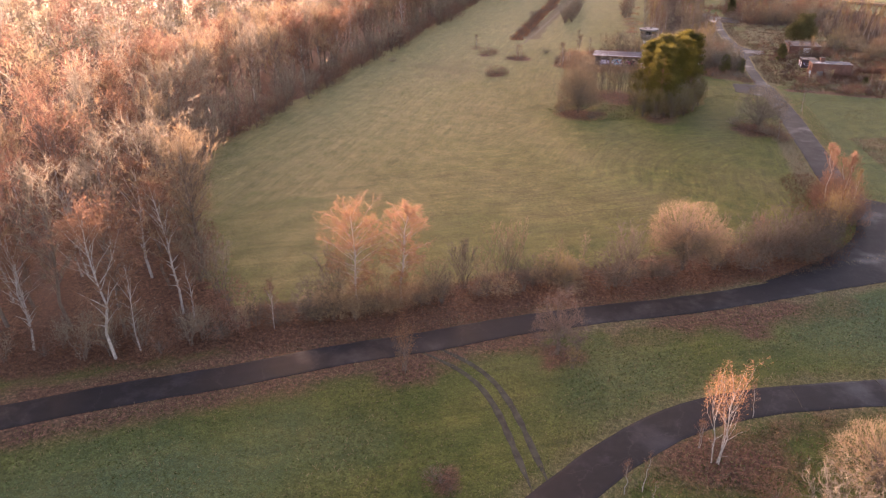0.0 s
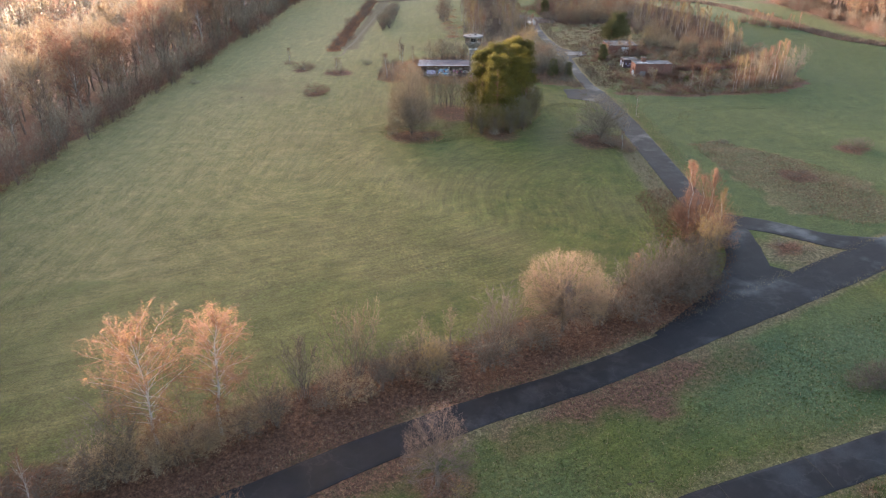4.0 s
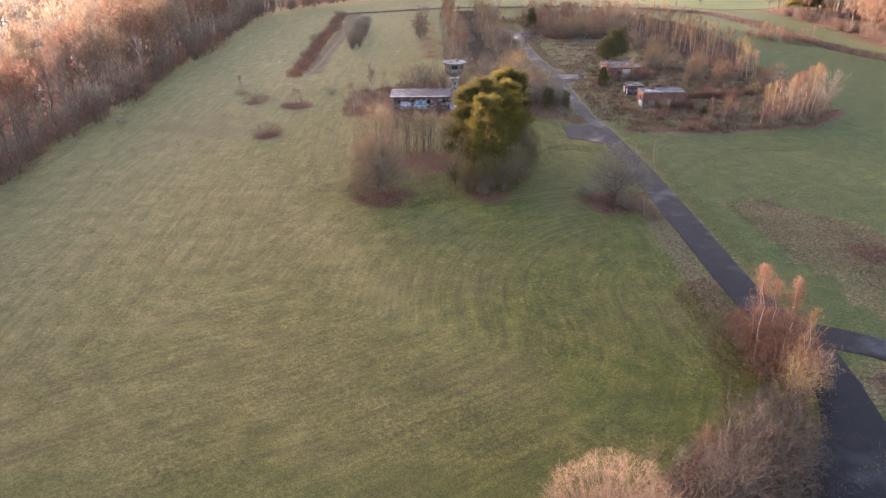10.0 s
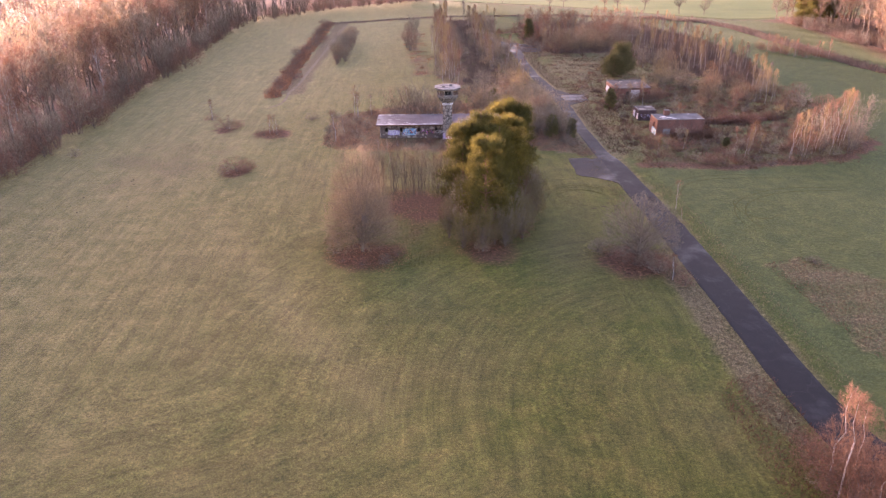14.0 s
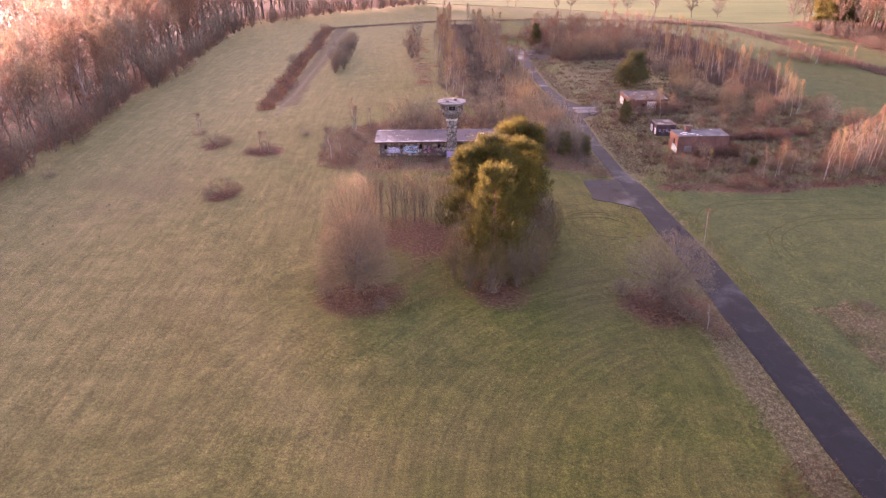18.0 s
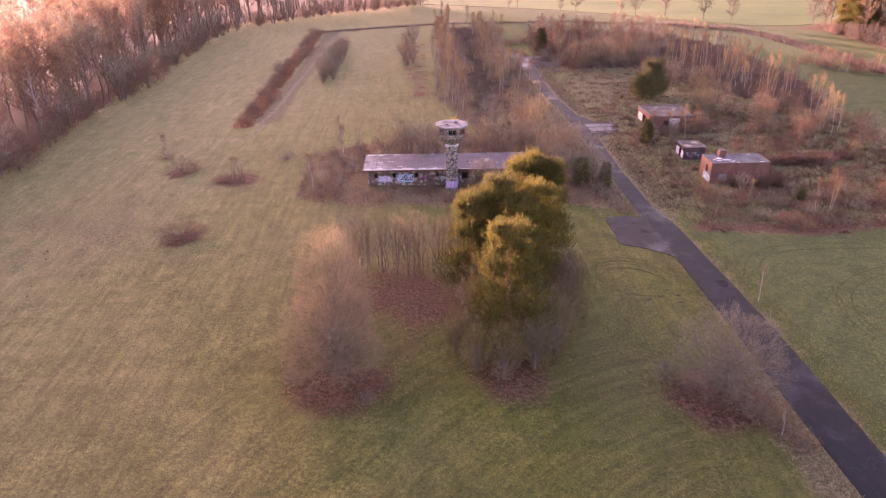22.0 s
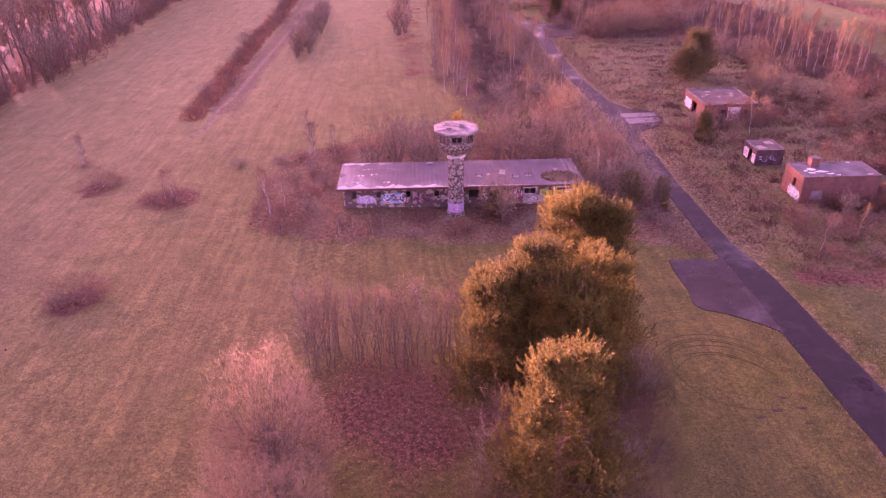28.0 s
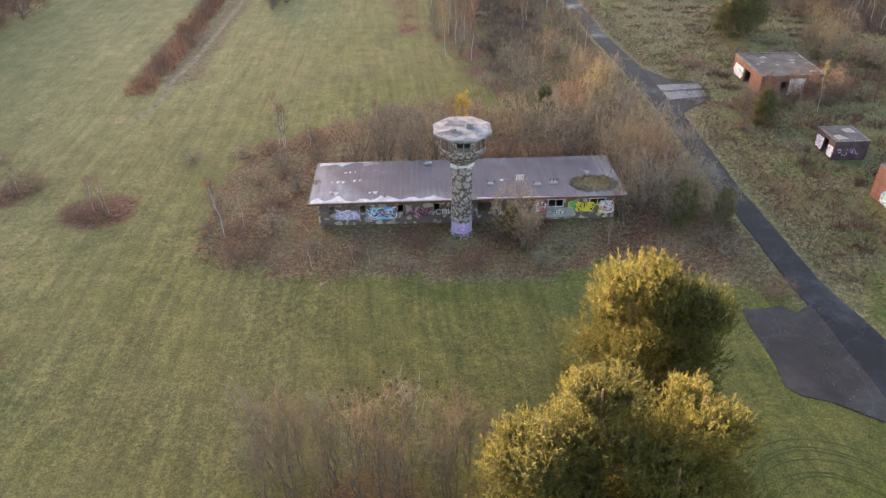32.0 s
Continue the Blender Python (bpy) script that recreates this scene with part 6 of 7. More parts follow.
POLES = Kind("young_tree", "thin straight young tree with a curtain of fine upright twigs", "young tree", "young trees of the grove", [whip(71, PALE_TWIG), whip(72, GREY_TWIG), whip(73, TAN_TWIG), whip(74, PALE_TWIG)])
PINES = Kind("pine_tree", "tall pine with sunlit yellow-green rounded crown", "pine tree", "pines of the clump", [pine(81), pine(82, r=4.7), pine(83, 17, 4.4), pine(84, 15.5, 4.0)])
SMALL_PINES = Kind("small_pine", "small dense green pine among shrubs", "pine tree", "small pines", [pine(91, 4.5, 1.25, 0.1, 420, GREEN_NEEDLE, 0.7), pine(92, 6.5, 4.0, 0.08, 1100, GREEN_NEEDLE, 0.9)])
GOLDEN = Kind("golden_shrub", "tall shrub with glowing yellow-orange twigs and leaves", "shrub", "golden shrubs", [shrub(101, TAN_TWIG, 5.5, 2.6, 10, leaves=900, leaf_mat=YELLOW_LEAF), shrub(102, BIRCH_TWIG, 5.0, 2.4, 9, leaves=700, leaf_mat=ORANGE_LEAF)])
FIELD = Kind("field_tree", "lone bare field tree before a far green field", "tree", "field trees", [bare(171, DARK_TWIG, crown=7.2, base=0.2, n=44, twig=0.12), bare(172, DARK_TWIG, crown=6.4, base=0.22, n=40, twig=0.12)])
SLIM = Kind("slim_birch", "slim birch with pale stem and fine upright twigs", "tree", "slim birches", [slim_birch(181), slim_birch(182), slim_birch(183, BIRCH_TWIG), slim_birch(184, MAUVE_TWIG)])
DOME = Kind("domed_bush", "broad golden-tan domed bush with fine upright twigs beside the path", "bush", "", [egg_tree(166, TAN_TWIG, 5.8, 4.3, 120, 0.42)])
YELLOW = Kind("yellow_tree", "small young tree with bright golden-yellow leaves behind the barracks", "tree", "", [yellow_tree(168)])
ROUND = Kind("round_tree", "lone bare tree with dense rounded tan crown beside the road", "tree", "", [round_tree(111)])

# along the first road
ROUND.put(9.2, 87.4, 9.4)
GOLD_BIRCH.put(-28.4, 67.5, 12.8, 1.0, i=0)
GOLD_BIRCH.put(-23.9, 70.1, 12.2, 1.0, i=2)
GOLD_BIRCH.put(10.6, 51.1, 9.0, 0.85, "small white-stemmed birch with orange leaves at its top beside the path", i=3)
for x, y, h, w in ((-49.6, 51.2, 16.6, 0.8), (-48.0, 53.2, 10.5, 0.7), (-59.2, 50.3, 12.0, 0.85), (-47.9, 61.1, 16.7, 0.75), (-36.0, 60.8, 6.0, 0.6), (-54, 58, 13, 0.8), (-64, 55, 14, 0.9), (-44.5, 58.5, 9, 0.7), (-66, 66, 15, 0.9), (-57, 68, 15, 0.9)):
    BIRCHES.put(x, y, h, w)
for x, y in along([(-45, 57.5), (-30, 65.0), (-20, 71.5), (-10, 78), (0, 81.5), (8, 86), (16, 92)], 2.0):
    HEDGE.put(x + rng.normal() * 1.3, y + rng.normal() * 1.2, rng.uniform(1.2, 3.3), 1.1)
for x, y, h in ((-17.4, 75.3, 4.4), (-12.9, 78.6, 5.6), (-9, 78.5, 4.2), (-6.5, 79.5, 4.8), (0.8, 80.5, 6.0), (1.8, 82.5, 5.4), (13.5, 88.5, 4.2), (5.4, 84.0, 3.6), (-20.5, 72.5, 4.8), (-33, 64.5, 5.0), (-31, 66.5, 5.5), (-14.6, 75.0, 3.6)):
    HEDGE.put(x, y, h, 0.85)
for x, y in ((-18, 77), (-13, 79.5), (-11, 77.5), (-3.5, 82), (14.5, 95), (17, 95.5), (-22, 73), (-6, 81.5), (-27, 70.5), (3, 86)):
    POLES.put(x, y, rng.uniform(4.5, 6.5))
for x, y, h in ((-32.0, 64.8, 3.8), (-30.2, 65.8, 4.4), (-28.6, 66.0, 3.6), (-26.2, 67.6, 4.6), (-24.6, 68.8, 3.8), (-22.4, 70.6, 3.4)):
    HEDGE.put(x, y, h, 1.0, "tan bush at the foot of the golden birches", i=1)
for x, y in along([(-64, 47.5), (-56, 51), (-48, 55.5), (-39, 61.5)], 1.7):
    EDGE.put(x + rng.normal() * 1.4, y + rng.normal() * 1.6, rng.uniform(1.6, 4.2), 1.05, "brown brushwood at the wood's southern edge")
GOLDEN.put(-4.8, 78.2, 3.6, 1.0, "yellow-leaved shrub in the hedge", i=0)
for x, y, h in ((16.5, 91.5, 4.6), (19.3, 92.5, 4.9), (22, 94, 5.0), (24.5, 96.0, 4.8), (26.6, 98.6, 5.0), (20.2, 95.6, 4.4), (23, 97.4, 4.6), (28.0, 101.2, 4.8), (18, 89.8, 3.6), (25.6, 94.0, 3.4), (28.2, 97.5, 3.2), (29.6, 104.2, 4.0)):
    HEDGE.put(x, y, h, 1.05, "rounded grey-brown bush at the road's bend", i=(0, 2, 0, 3)[int(x) % 4])
OAKS.put(19.6, 97.2, 4.0, 1.0, "small oak sapling with withered orange leaves", i=0)
GOLDEN.put(30.6, 103.4, 5.2, 1.05, "shrub with yellow-orange twigs at the junction", i=0)
GOLDEN.put(32.2, 106.0, 5.0, 0.95, "shrub with orange-tan twigs at the junction", i=1)
for x, y, h in ((32.0, 109.2, 4.8), (33.6, 111.2, 5.4), (31.6, 112.4, 5.2), (33.2, 114.4, 5.6), (31.4, 115.6, 4.6), (34.2, 108.6, 4.0), (32.6, 112.6, 6.0), (34.4, 113.2, 5.0), (32.4, 116.8, 4.6), (33.8, 115.8, 5.0), (30.8, 110.4, 4.0)):
    THICKET.put(x, y, h, 0.85, "dense red-brown bush under the junction birches", i=(1, 3)[int(x) % 2])
for x, y, h in ((31.2, 113.6, 10.6), (32.8, 111.4, 9.4), (34.0, 113.0, 9.8), (33.5, 109.4, 8.4), (31.8, 116.2, 9.0), (33.8, 116.0, 7.8), (34.4, 110.6, 7.4)):
    SLIM.put(x, y, h, 0.95, "slim birch with glowing orange twigs at the junction", i=(2, 0, 2, 1)[int(x * 10) % 4])
for x, y in ((31, 118), (32, 120.5), (30.6, 115.5)):
    RUSTY.put(x, y, rng.uniform(1.2, 2.2), 1.0)
CONES.put(-4.4, 63.9, 7.9, 1.0, i=0)
GOLDEN.put(-2.6, 61.6, 1.9, 1.0, "small bright yellow shrub in the grass", i=0)
GOLDEN.put(-19.2, 56.7, 4.2, 0.75, "small golden-brown shrub at the track's mouth", i=1)
DOME.put(23.3, 51.2, 5.8, 1.0)
SHRUBS.put(18.5, 45.5, 4.0, 1.2), SHRUBS.put(24.5, 45, 4.5, 1.2), RUSTY.put(15.0, 47.5, 2.0, 1.2)
for x, y in ((3.2, 45.2), (4.6, 45.8), (9.4, 52.5), (5.4, 44.6), (14.5, 58.0)):
    SAPLINGS.put(x, y, rng.uniform(2.4, 3.8))
for x, y, h in ((37.0, 77.2, 1.6), (38.6, 78.0, 2.0), (40.4, 78.8, 1.9), (39.4, 76.9, 1.4), (42.2, 79.4, 1.7)):
    HEDGE.put(x, y, h, 1.3, "dark brown bramble bush between the two roads", i=0)
RUSTY.put(-11.6, 42.6, 1.2, 1.5, "low dark red-brown heap of dead weeds"), RUSTY.put(-12.4, 43.0, 0.9, 1.6, "low dark red-brown heap of dead weeds"), RUSTY.put(-11.0, 43.2, 0.9, 1.5, "low dark red-brown heap of dead weeds"), RUSTY.put(-10.6, 42.0, 0.8, 1.4, "low dark red-brown heap of dead weeds")
for x, y in ((42.6, 109.5), (44.5, 108.6), (43.6, 107.0), (46, 107.6)):
    RUSTY.put(x, y, 1.0, 1.5, "low brown weeds on the junction's island")
# along the second road
CONES.put(27.4, 158.4, 9.2, 1.05, "bare rounded grey tree among brambles beside the road", i=1)
for x, y in ((24, 160), (25.4, 157.6), (28, 156.6), (29.5, 158.6), (27.5, 160.4), (23.4, 163.2), (30.2, 156), (31.0, 153.4), (29.2, 154.8), (31.6, 151.0), (26.6, 156.8), (22.6, 161.4)):
    RUSTY.put(x, y, rng.uniform(1.2, 2.0), 1.25)
for x, y, h in ((30.5, 152.5, 4.0), (38.9, 176.5, 5.0), (38.3, 172, 2.0)):
    SAPLINGS.put(x, y, h)
HEDGE.put(75, 153, 2.2, 1.6, "dark brown shrub in the pasture", i=0), HEDGE.put(78, 154.2, 2.0, 1.6, "dark brown shrub in the pasture", i=2)
HEDGE.put(57, 137, 1.0, 1.5, "low dark brown brambles in the pasture", i=0), HEDGE.put(59.4, 139, 0.9, 1.6, "low dark brown brambles in the pasture", i=2), HEDGE.put(51.5, 156.6, 0.9, 1.8, "low dark brown brambles in the pasture", i=0)
RUSTY.put(31.2, 205.4, 1.3, 1.3, "low green-brown bush at the parking bay"), RUSTY.put(29.6, 204.8, 0.9, 1.4)
# the clump with its pines
for x, y, h, i in ((6.9, 166.8, 16.6, 0), (4.3, 178.2, 15.8, 3), (7.2, 179.0, 16.6, 1), (11.4, 178.6, 16.4, 2), (9.6, 175.6, 15.4, 0), (11.7, 188.8, 16.4, 1), (14.0, 187.6, 16.2, 3)):
    PINES.put(x, y, h, 1.0, i=i)
EGG.put(-11.0, 163.0, 11.0, 1.3)
EGG.put(-11.8, 170.8, 13.4, 0.92, "bare low tree with dense pinkish crown behind its twin")
for x, y in ((-15.0, 162.4), (-13.6, 159.6), (-10.8, 158.4), (-7.6, 158.8), (-6.0, 161.2), (-15.2, 166.0)):
    RUSTY.put(x, y, rng.uniform(1.0, 1.9), 1.2)
for x, y in ((-12.4, 172.5), (-11.0, 177.5)):
    SHRUBS.put(x, y, rng.uniform(3.0, 4.5), 0.8, i=0)
for x, y in scatter([(-12.5, 184.6), (3.8, 184.6), (3.8, 188.8), (-12, 188.8)], 1.3, rng):
    POLES.put(x, y, rng.uniform(5.6, 8.4), 1.15)
for x, y in scatter([(2, 162), (8, 162.4), (13, 167), (16, 178), (15, 183), (9, 170), (3, 172)], 2.6, rng):
    (SHRUBS if rng.uniform() < 0.55 else RUSTY).put(x, y, rng.uniform(1.8, 4.6), 0.95)
for x, y, h in ((3.4, 163.4, 4.6), (6.2, 162.2, 5.4), (9.6, 163.6, 5.2), (12.4, 166.2, 5.6), (14.6, 171.0, 5.8), (16.2, 177.0, 5.4), (1.6, 167.0, 4.8), (16.0, 183.0, 5.0)):
    UNDER.put(x, y, h * 1.25, 0.85, "bare olive-brown small tree under the pines")
for x, y, h in ((2.6, 170.5, 6), (4.0, 173.5, 6.5), (13.5, 172.0, 6.5), (15.4, 176.5, 6), (12.2, 169.0, 6)):
    FOREST_BARE.put(x, y, h, 0.9, "bare young tree among the pines")
# round the barracks
for x, y in scatter(BUILDING_SCRUB, 4.2, rng):
    if not (-12.6 < x < 21 and 216 < y < 228.5):
        RUSTY.put(x, y, rng.uniform(0.9, 2.3), 1.15)
for x, y, h in ((-20.2, 217.2, 7.0), (-18.7, 219.0, 4.6), (-18.0, 238.5, 7.0), (-17.2, 237.6, 6.0), (-14, 237.5, 5), (-4.6, 233.5, 7.5), (-11.0, 211.5, 2.8), (-9.2, 211.0, 2.6), (-7.0, 211.4, 2.8), (-5.6, 211.8, 2.4), (17.5, 213.6, 3.0), (2, 234, 7.0)):
    SAPLINGS.put(x, y, h)
for x, y, h in ((-8, 230.5, 6.5), (-4.5, 231.5, 7.0), (-1.0, 230.0, 6.5), (1.6, 231.5, 6.0), (5.5, 231.0, 6.5), (9.5, 231.0, 7.0), (13.0, 230.5, 6.5), (17.0, 231.0, 6.5), (21.5, 228.0, 6.5), (23.5, 223.5, 6.5), (22.6, 219.5, 5.5), (25.5, 226.5, 6), (24.5, 216.0, 5.0), (27.8, 221, 4.5), (22.5, 233, 6.5), (27, 232, 6)):
    SHRUBS.put(x, y, h * 0.8, 0.95, i=(1, 0, 3, 2)[int(abs(x) * 3) % 4])
for x, y, h in ((20.6, 221.5, 4.6), (21.0, 225.0, 5.2), (20.2, 218.0, 3.4)):
    SHRUBS.put(x, y, h, 0.9, i=1)
YELLOW.put(4.6, 234.0, 7.2, 1.0)
GOLDEN.put(20.8, 238.5, 7.6, 0.75, "young tree with pale golden leaves beside the road", i=0)
GOLDEN.put(17.6, 235.5, 6.4, 0.7, "young tree with pale golden leaves beside the road", i=1)
HEDGE.put(8.7, 215.8, 6.0, 0.62, "slender olive-tan young tree before the barracks", i=1), SMALL_PINES.put(8.2, 215.4, 3.8, 1.0, i=0), SMALL_PINES.put(25.5, 216.4, 5.4, 1.15, i=0), SMALL_PINES.put(29.7, 216.4, 4.6, 1.0, i=0), SMALL_PINES.put(15.6, 241.4, 5.6, 1.0, i=0)
SMALL_PINES.put(44.0, 240.2, 5.2, 1.1, i=0), SMALL_PINES.put(57.2, 280.5, 9.2, 0.85, "rounded olive-green pine in the scrub", i=1), SMALL_PINES.put(53.9, 276.0, 7.4, 0.95, "rounded olive-green pine in the scrub", i=1)
THICKET.put(41.5, 344, 6.5, 1.0, i=1), THICKET.put(43.5, 350, 6.0, 1.0, i=3), THICKET.put(46, 346, 5.5, 1.0, i=1), SMALL_PINES.put(59.5, 207.5, 2.6, 1.2, i=0)
SHRUBS.put(9.2, 213.6, 3.6, 0.9, i=1)
# bushes in the west meadow
for x, y, h, w in ((-36.9, 198, 2.8, 1.3), (-38.6, 197.2, 1.8, 1.3), (-35.2, 199, 2.2, 1.2), (-45.6, 227.3, 2.4, 1.3), (-71.3, 209, 1.6, 1.4), (-33.9, 222.4, 2.0, 1.5), (-36.5, 222, 1.5, 1.5), (-27.5, 234, 1.8, 1.5), (-43.6, 228.6, 1.8, 1.3), (-50.9, 235, 1.6, 1.3)):
    RUSTY.put(x, y, h, w, "reddish-brown bush standing alone in the meadow")
for x, y, h in ((-35.4, 223, 4.5), (-34.6, 223.6, 3.8), (-33.6, 222.6, 4.2), (-51, 236, 5.0), (-45.2, 227.6, 3.2)):
    SAPLINGS.put(x, y, h)
# the ditch hedge and the hedge behind
for x, y in along(DITCH, 2.8):
    BRAMBLES.put(x + rng.normal() * 1.2, y, rng.uniform(1.1, 2.6), 1.3, "brown bramble bush of the long hedge")
for x, y in along([(-28, 298), (-27.5, 318), (-27, 350)], 2.2):
    SHRUBS.put(x + rng.normal() * 1.5, y + rng.normal(), rng.uniform(2.2, 4.2), 1.15)
for x, y, h in ((-5.4, 323, 5.5), (-3.6, 326, 4.4), (-6.6, 330, 4.0), (-3.8, 361, 4.6), (-5.8, 356, 3.6)):
    SHRUBS.put(x, y, h, 1.0)

# the scrub tract with the ruins, and the strip west of the road
HUTS = ((47, 59.5, 214.5, 223), (46.5, 58.5, 247.5, 261), (47, 53.2, 228, 235.3))


def clear(x, y):
    return not any(a < x < b and c < y < d for a, b, c, d in HUTS)


for x, y in scatter(TRACT, 7.0, rng):
    if clear(x, y) and from_line(np.array(x), np.array(y), ROAD_C) > 3.5:
        edge = y > 306 or x > 82 or (y > 285 and x > 66)
        if math.hypot((x - 50) * 0.8, (y - 288) * 0.55) < 13:
            if rng.uniform() < 0.5:
                RUSTY.put(x, y, rng.uniform(0.5, 0.9), 1.7, "low dark heather clump in pale grass")
            continue
        if inside(np.array(x), np.array(y), BELT) or inside(np.array(x), np.array(y), BACK_SCRUB):
            continue
        if rng.uniform() < (0.85 if edge else 0.6):
            (THICKET if rng.uniform() < (0.75 if edge else 0.4) else RUSTY).put(x, y, rng.uniform(3.0, 5.5) if edge else rng.uniform(1.2, 2.6), 0.95)
for x, y in scatter([(40, 201.5), (46, 198), (57, 196.5), (68, 198.5), (80, 201), (91, 211), (90, 216), (76, 212), (60, 211), (44, 210)], 3.3, rng):
    (THICKET if rng.uniform() < 0.35 else RUSTY).put(x, y, rng.uniform(0.9, 2.2), 1.25, "low brown bramble bush at the edge of the scrub")
for x, y in along([(57, 226.5), (64, 227.5), (72, 228.5), (80, 229.5)], 1.9):
    RUSTY.put(x, y + rng.normal() * 0.8, rng.uniform(1.2, 2.2), 1.25, "dark red-brown bush along the ruined wall")
for x, y in scatter([(47, 213.5), (60, 213.5), (61, 216), (59, 222), (61, 225), (62, 218), (60, 211), (46, 211)], 2.6, rng):
    if clear(x, y):
        THICKET.put(x, y, rng.uniform(1.4, 2.6), 1.1, "dark brown brushwood round the brick hut")
for x, y in scatter([(39, 232), (46, 231), (46, 246), (40, 262), (58, 265), (62, 246), (62, 232), (76, 234), (80, 262), (70, 282), (64, 284), (60, 268), (40, 268)], 4.6, rng):
    if clear(x, y) and from_line(np.array(x), np.array(y), ROAD_C) > 3.5:
        (THICKET if rng.uniform() < 0.6 else RUSTY).put(x, y, rng.uniform(0.7, 1.9), 1.3)
for x, y in scatter(BELT, 5.0, rng):
    SLIM.put(x, y, rng.uniform(4.8, 8.4), 0.95, i=(2, 0, 1, 3, 3)[int(x * 7 + y * 3) % 5])
for x, y, h in ((87.8, 371.5, 7.5), (78.5, 310, 7.4), (86.2, 320.4, 9.0), (79.5, 292.4, 8.7), (83.3, 296.4, 8.9), (85.1, 296.3, 10.4), (86.4, 291, 8.7), (85.8, 278.2, 10.2), (89, 281.8, 10), (98, 294, 7.3), (88.3, 261, 8.6), (88, 257.9, 9.5), (84.8, 248, 9.3), (84.2, 244, 8.8), (86.9, 246.5, 7.6), (89.6, 250.5, 6.8), (82.4, 246, 6.5)):
    SLIM.put(x, y, h, 0.85, "slim white-stemmed birch lit by the low sun", i=int(x * 5) % 2)
for x, y in scatter(BACK_SCRUB, 4.8, rng):
    k = rng.uniform()
    kind = OAKS if k < 0.20 else YOUNG if k < 0.45 else THICKET if k < 0.75 else SLIM
    kind.put(x, y, rng.uniform(4.0, 7.6) if kind in (OAKS, SLIM) else rng.uniform(3.0, 5.6), 1.0)
for x, y, h in ((55.4, 352, 7.4), (46, 346, 7.6), (62.3, 322.9, 7.8), (71.9, 233.5, 5.4), (70.4, 326.8, 7.2), (69.9, 344.6, 6.4)):
    OAKS.put(x, y, h, 1.15, "round oak with rust-red withered leaves in the scrub", i=0)
for x, y, h in ((45.7, 319.2, 7.6), (52.8, 319.8, 8.6), (61.5, 333, 7.1), (49, 317.5, 5.5), (58, 321, 6.4), (72.6, 287.9, 6.0), (76.5, 260.7, 5.2), (70.7, 246.6, 4.9)):
    HEDGE.put(x, y, h, 0.85, "tall rounded tan bush in the scrub", i=1)
SMALL_PINES.put(38.6, 341, 8.2, 1.0, "dark bushy evergreen at the end of the road", i=0)
GOLDEN.put(80.5, 229.5, 2.6, 1.2, "low yellow-green shrub in the scrub", i=0)
for x, y, h in ((69.6, 201, 8.6), (71.3, 203.5, 8.4), (72.8, 202.5, 8.8), (74.5, 204, 9.0), (76.8, 205, 9.2), (78.5, 206.5, 9.4), (80.5, 208, 9.8), (83.4, 210.5, 10.6), (84.8, 211.2, 10.8), (86.5, 212, 10.4), (61.5, 202.7, 6.0), (59.5, 203, 5.6), (62.8, 204, 5.4), (90.7, 220.8, 8.4), (95, 225.5, 6.6), (44.4, 204, 4.4), (51.1, 208.1, 4.0), (53.1, 243.6, 7.0), (62.7, 204.2, 4.4), (65.2, 204.6, 4.0)):
    SLIM.put(x, y, h, 0.85, "slim birch catching low orange sunlight", i=(0, 2, 1)[int(x * 3) % 3])
for x, y, h in ((47.2, 246.4, 1.6), (49.4, 247.6, 2.0), (51.2, 246.8, 1.5), (53.4, 247.8, 2.2), (55.6, 247.2, 1.9), (57.4, 248.2, 2.4), (59.2, 250.2, 2.6), (46.0, 249.5, 1.7), (43.8, 241.0, 1.6), (42.4, 246.0, 1.4)):
    RUSTY.put(x, y, h, 1.1, "reddish-brown brushwood before the brick store")
for x, y, h in ((48.6, 215.6, 1.7), (50.3, 215.2, 2.1), (51.8, 215.8, 1.6), (53.6, 215.3, 2.4), (55.0, 215.7, 2.0), (56.6, 215.3, 2.3), (58.4, 216.0, 2.2), (59.4, 218.5, 2.0), (47.3, 216.2, 1.3)):
    THICKET.put(x, y, h, 0.85, "dark brown brushwood before the brick hut", i=(1, 3)[int(x * 2) % 2])
for x, y, h in ((50.4, 248.4, 1.9), (52.6, 248.6, 2.6), (54.4, 248.0, 3.0), (56.0, 248.6, 2.7), (57.8, 248.8, 3.2), (59.0, 249.8, 2.8), (47.6, 248.6, 1.6), (44.2, 246.2, 1.6), (42.6, 243.0, 1.5), (46.0, 244.2, 1.8)):
    THICKET.put(x, y, h, 1.0, "reddish-brown brushwood before the brick store", i=(1, 3)[int(x) % 2])
GOLD_BIRCH.put(66.5, 210.5, 4.6, 0.8, i=1)
for x, y in scatter([(67, 201), (73, 200.5), (82, 205), (88, 211), (86, 214.5), (78, 210.5), (69, 206)], 3.0, rng):
    (SAPLINGS if rng.uniform() < 0.55 else THICKET).put(x, y, rng.uniform(2.4, 6.4), 1.0, "young birch growth among the white stems")
for x, y, h in ((70, 262, 4.6), (74.5, 257, 4.2), (66, 269, 5.0), (80, 251, 4.4), (71.5, 274, 5.2), (84, 263, 4.2)):
    HEDGE.put(x, y, h, 0.95, "rounded tan bush among the slim birches", i=1)
for x, y in ((72.1, 249.7), (79.8, 267.4), (72.6, 282.6), (63, 262), (66, 272), (78, 240)):
    GOLDEN.put(x, y, 4.6, 1.1, i=1 if x > 70 else 0)
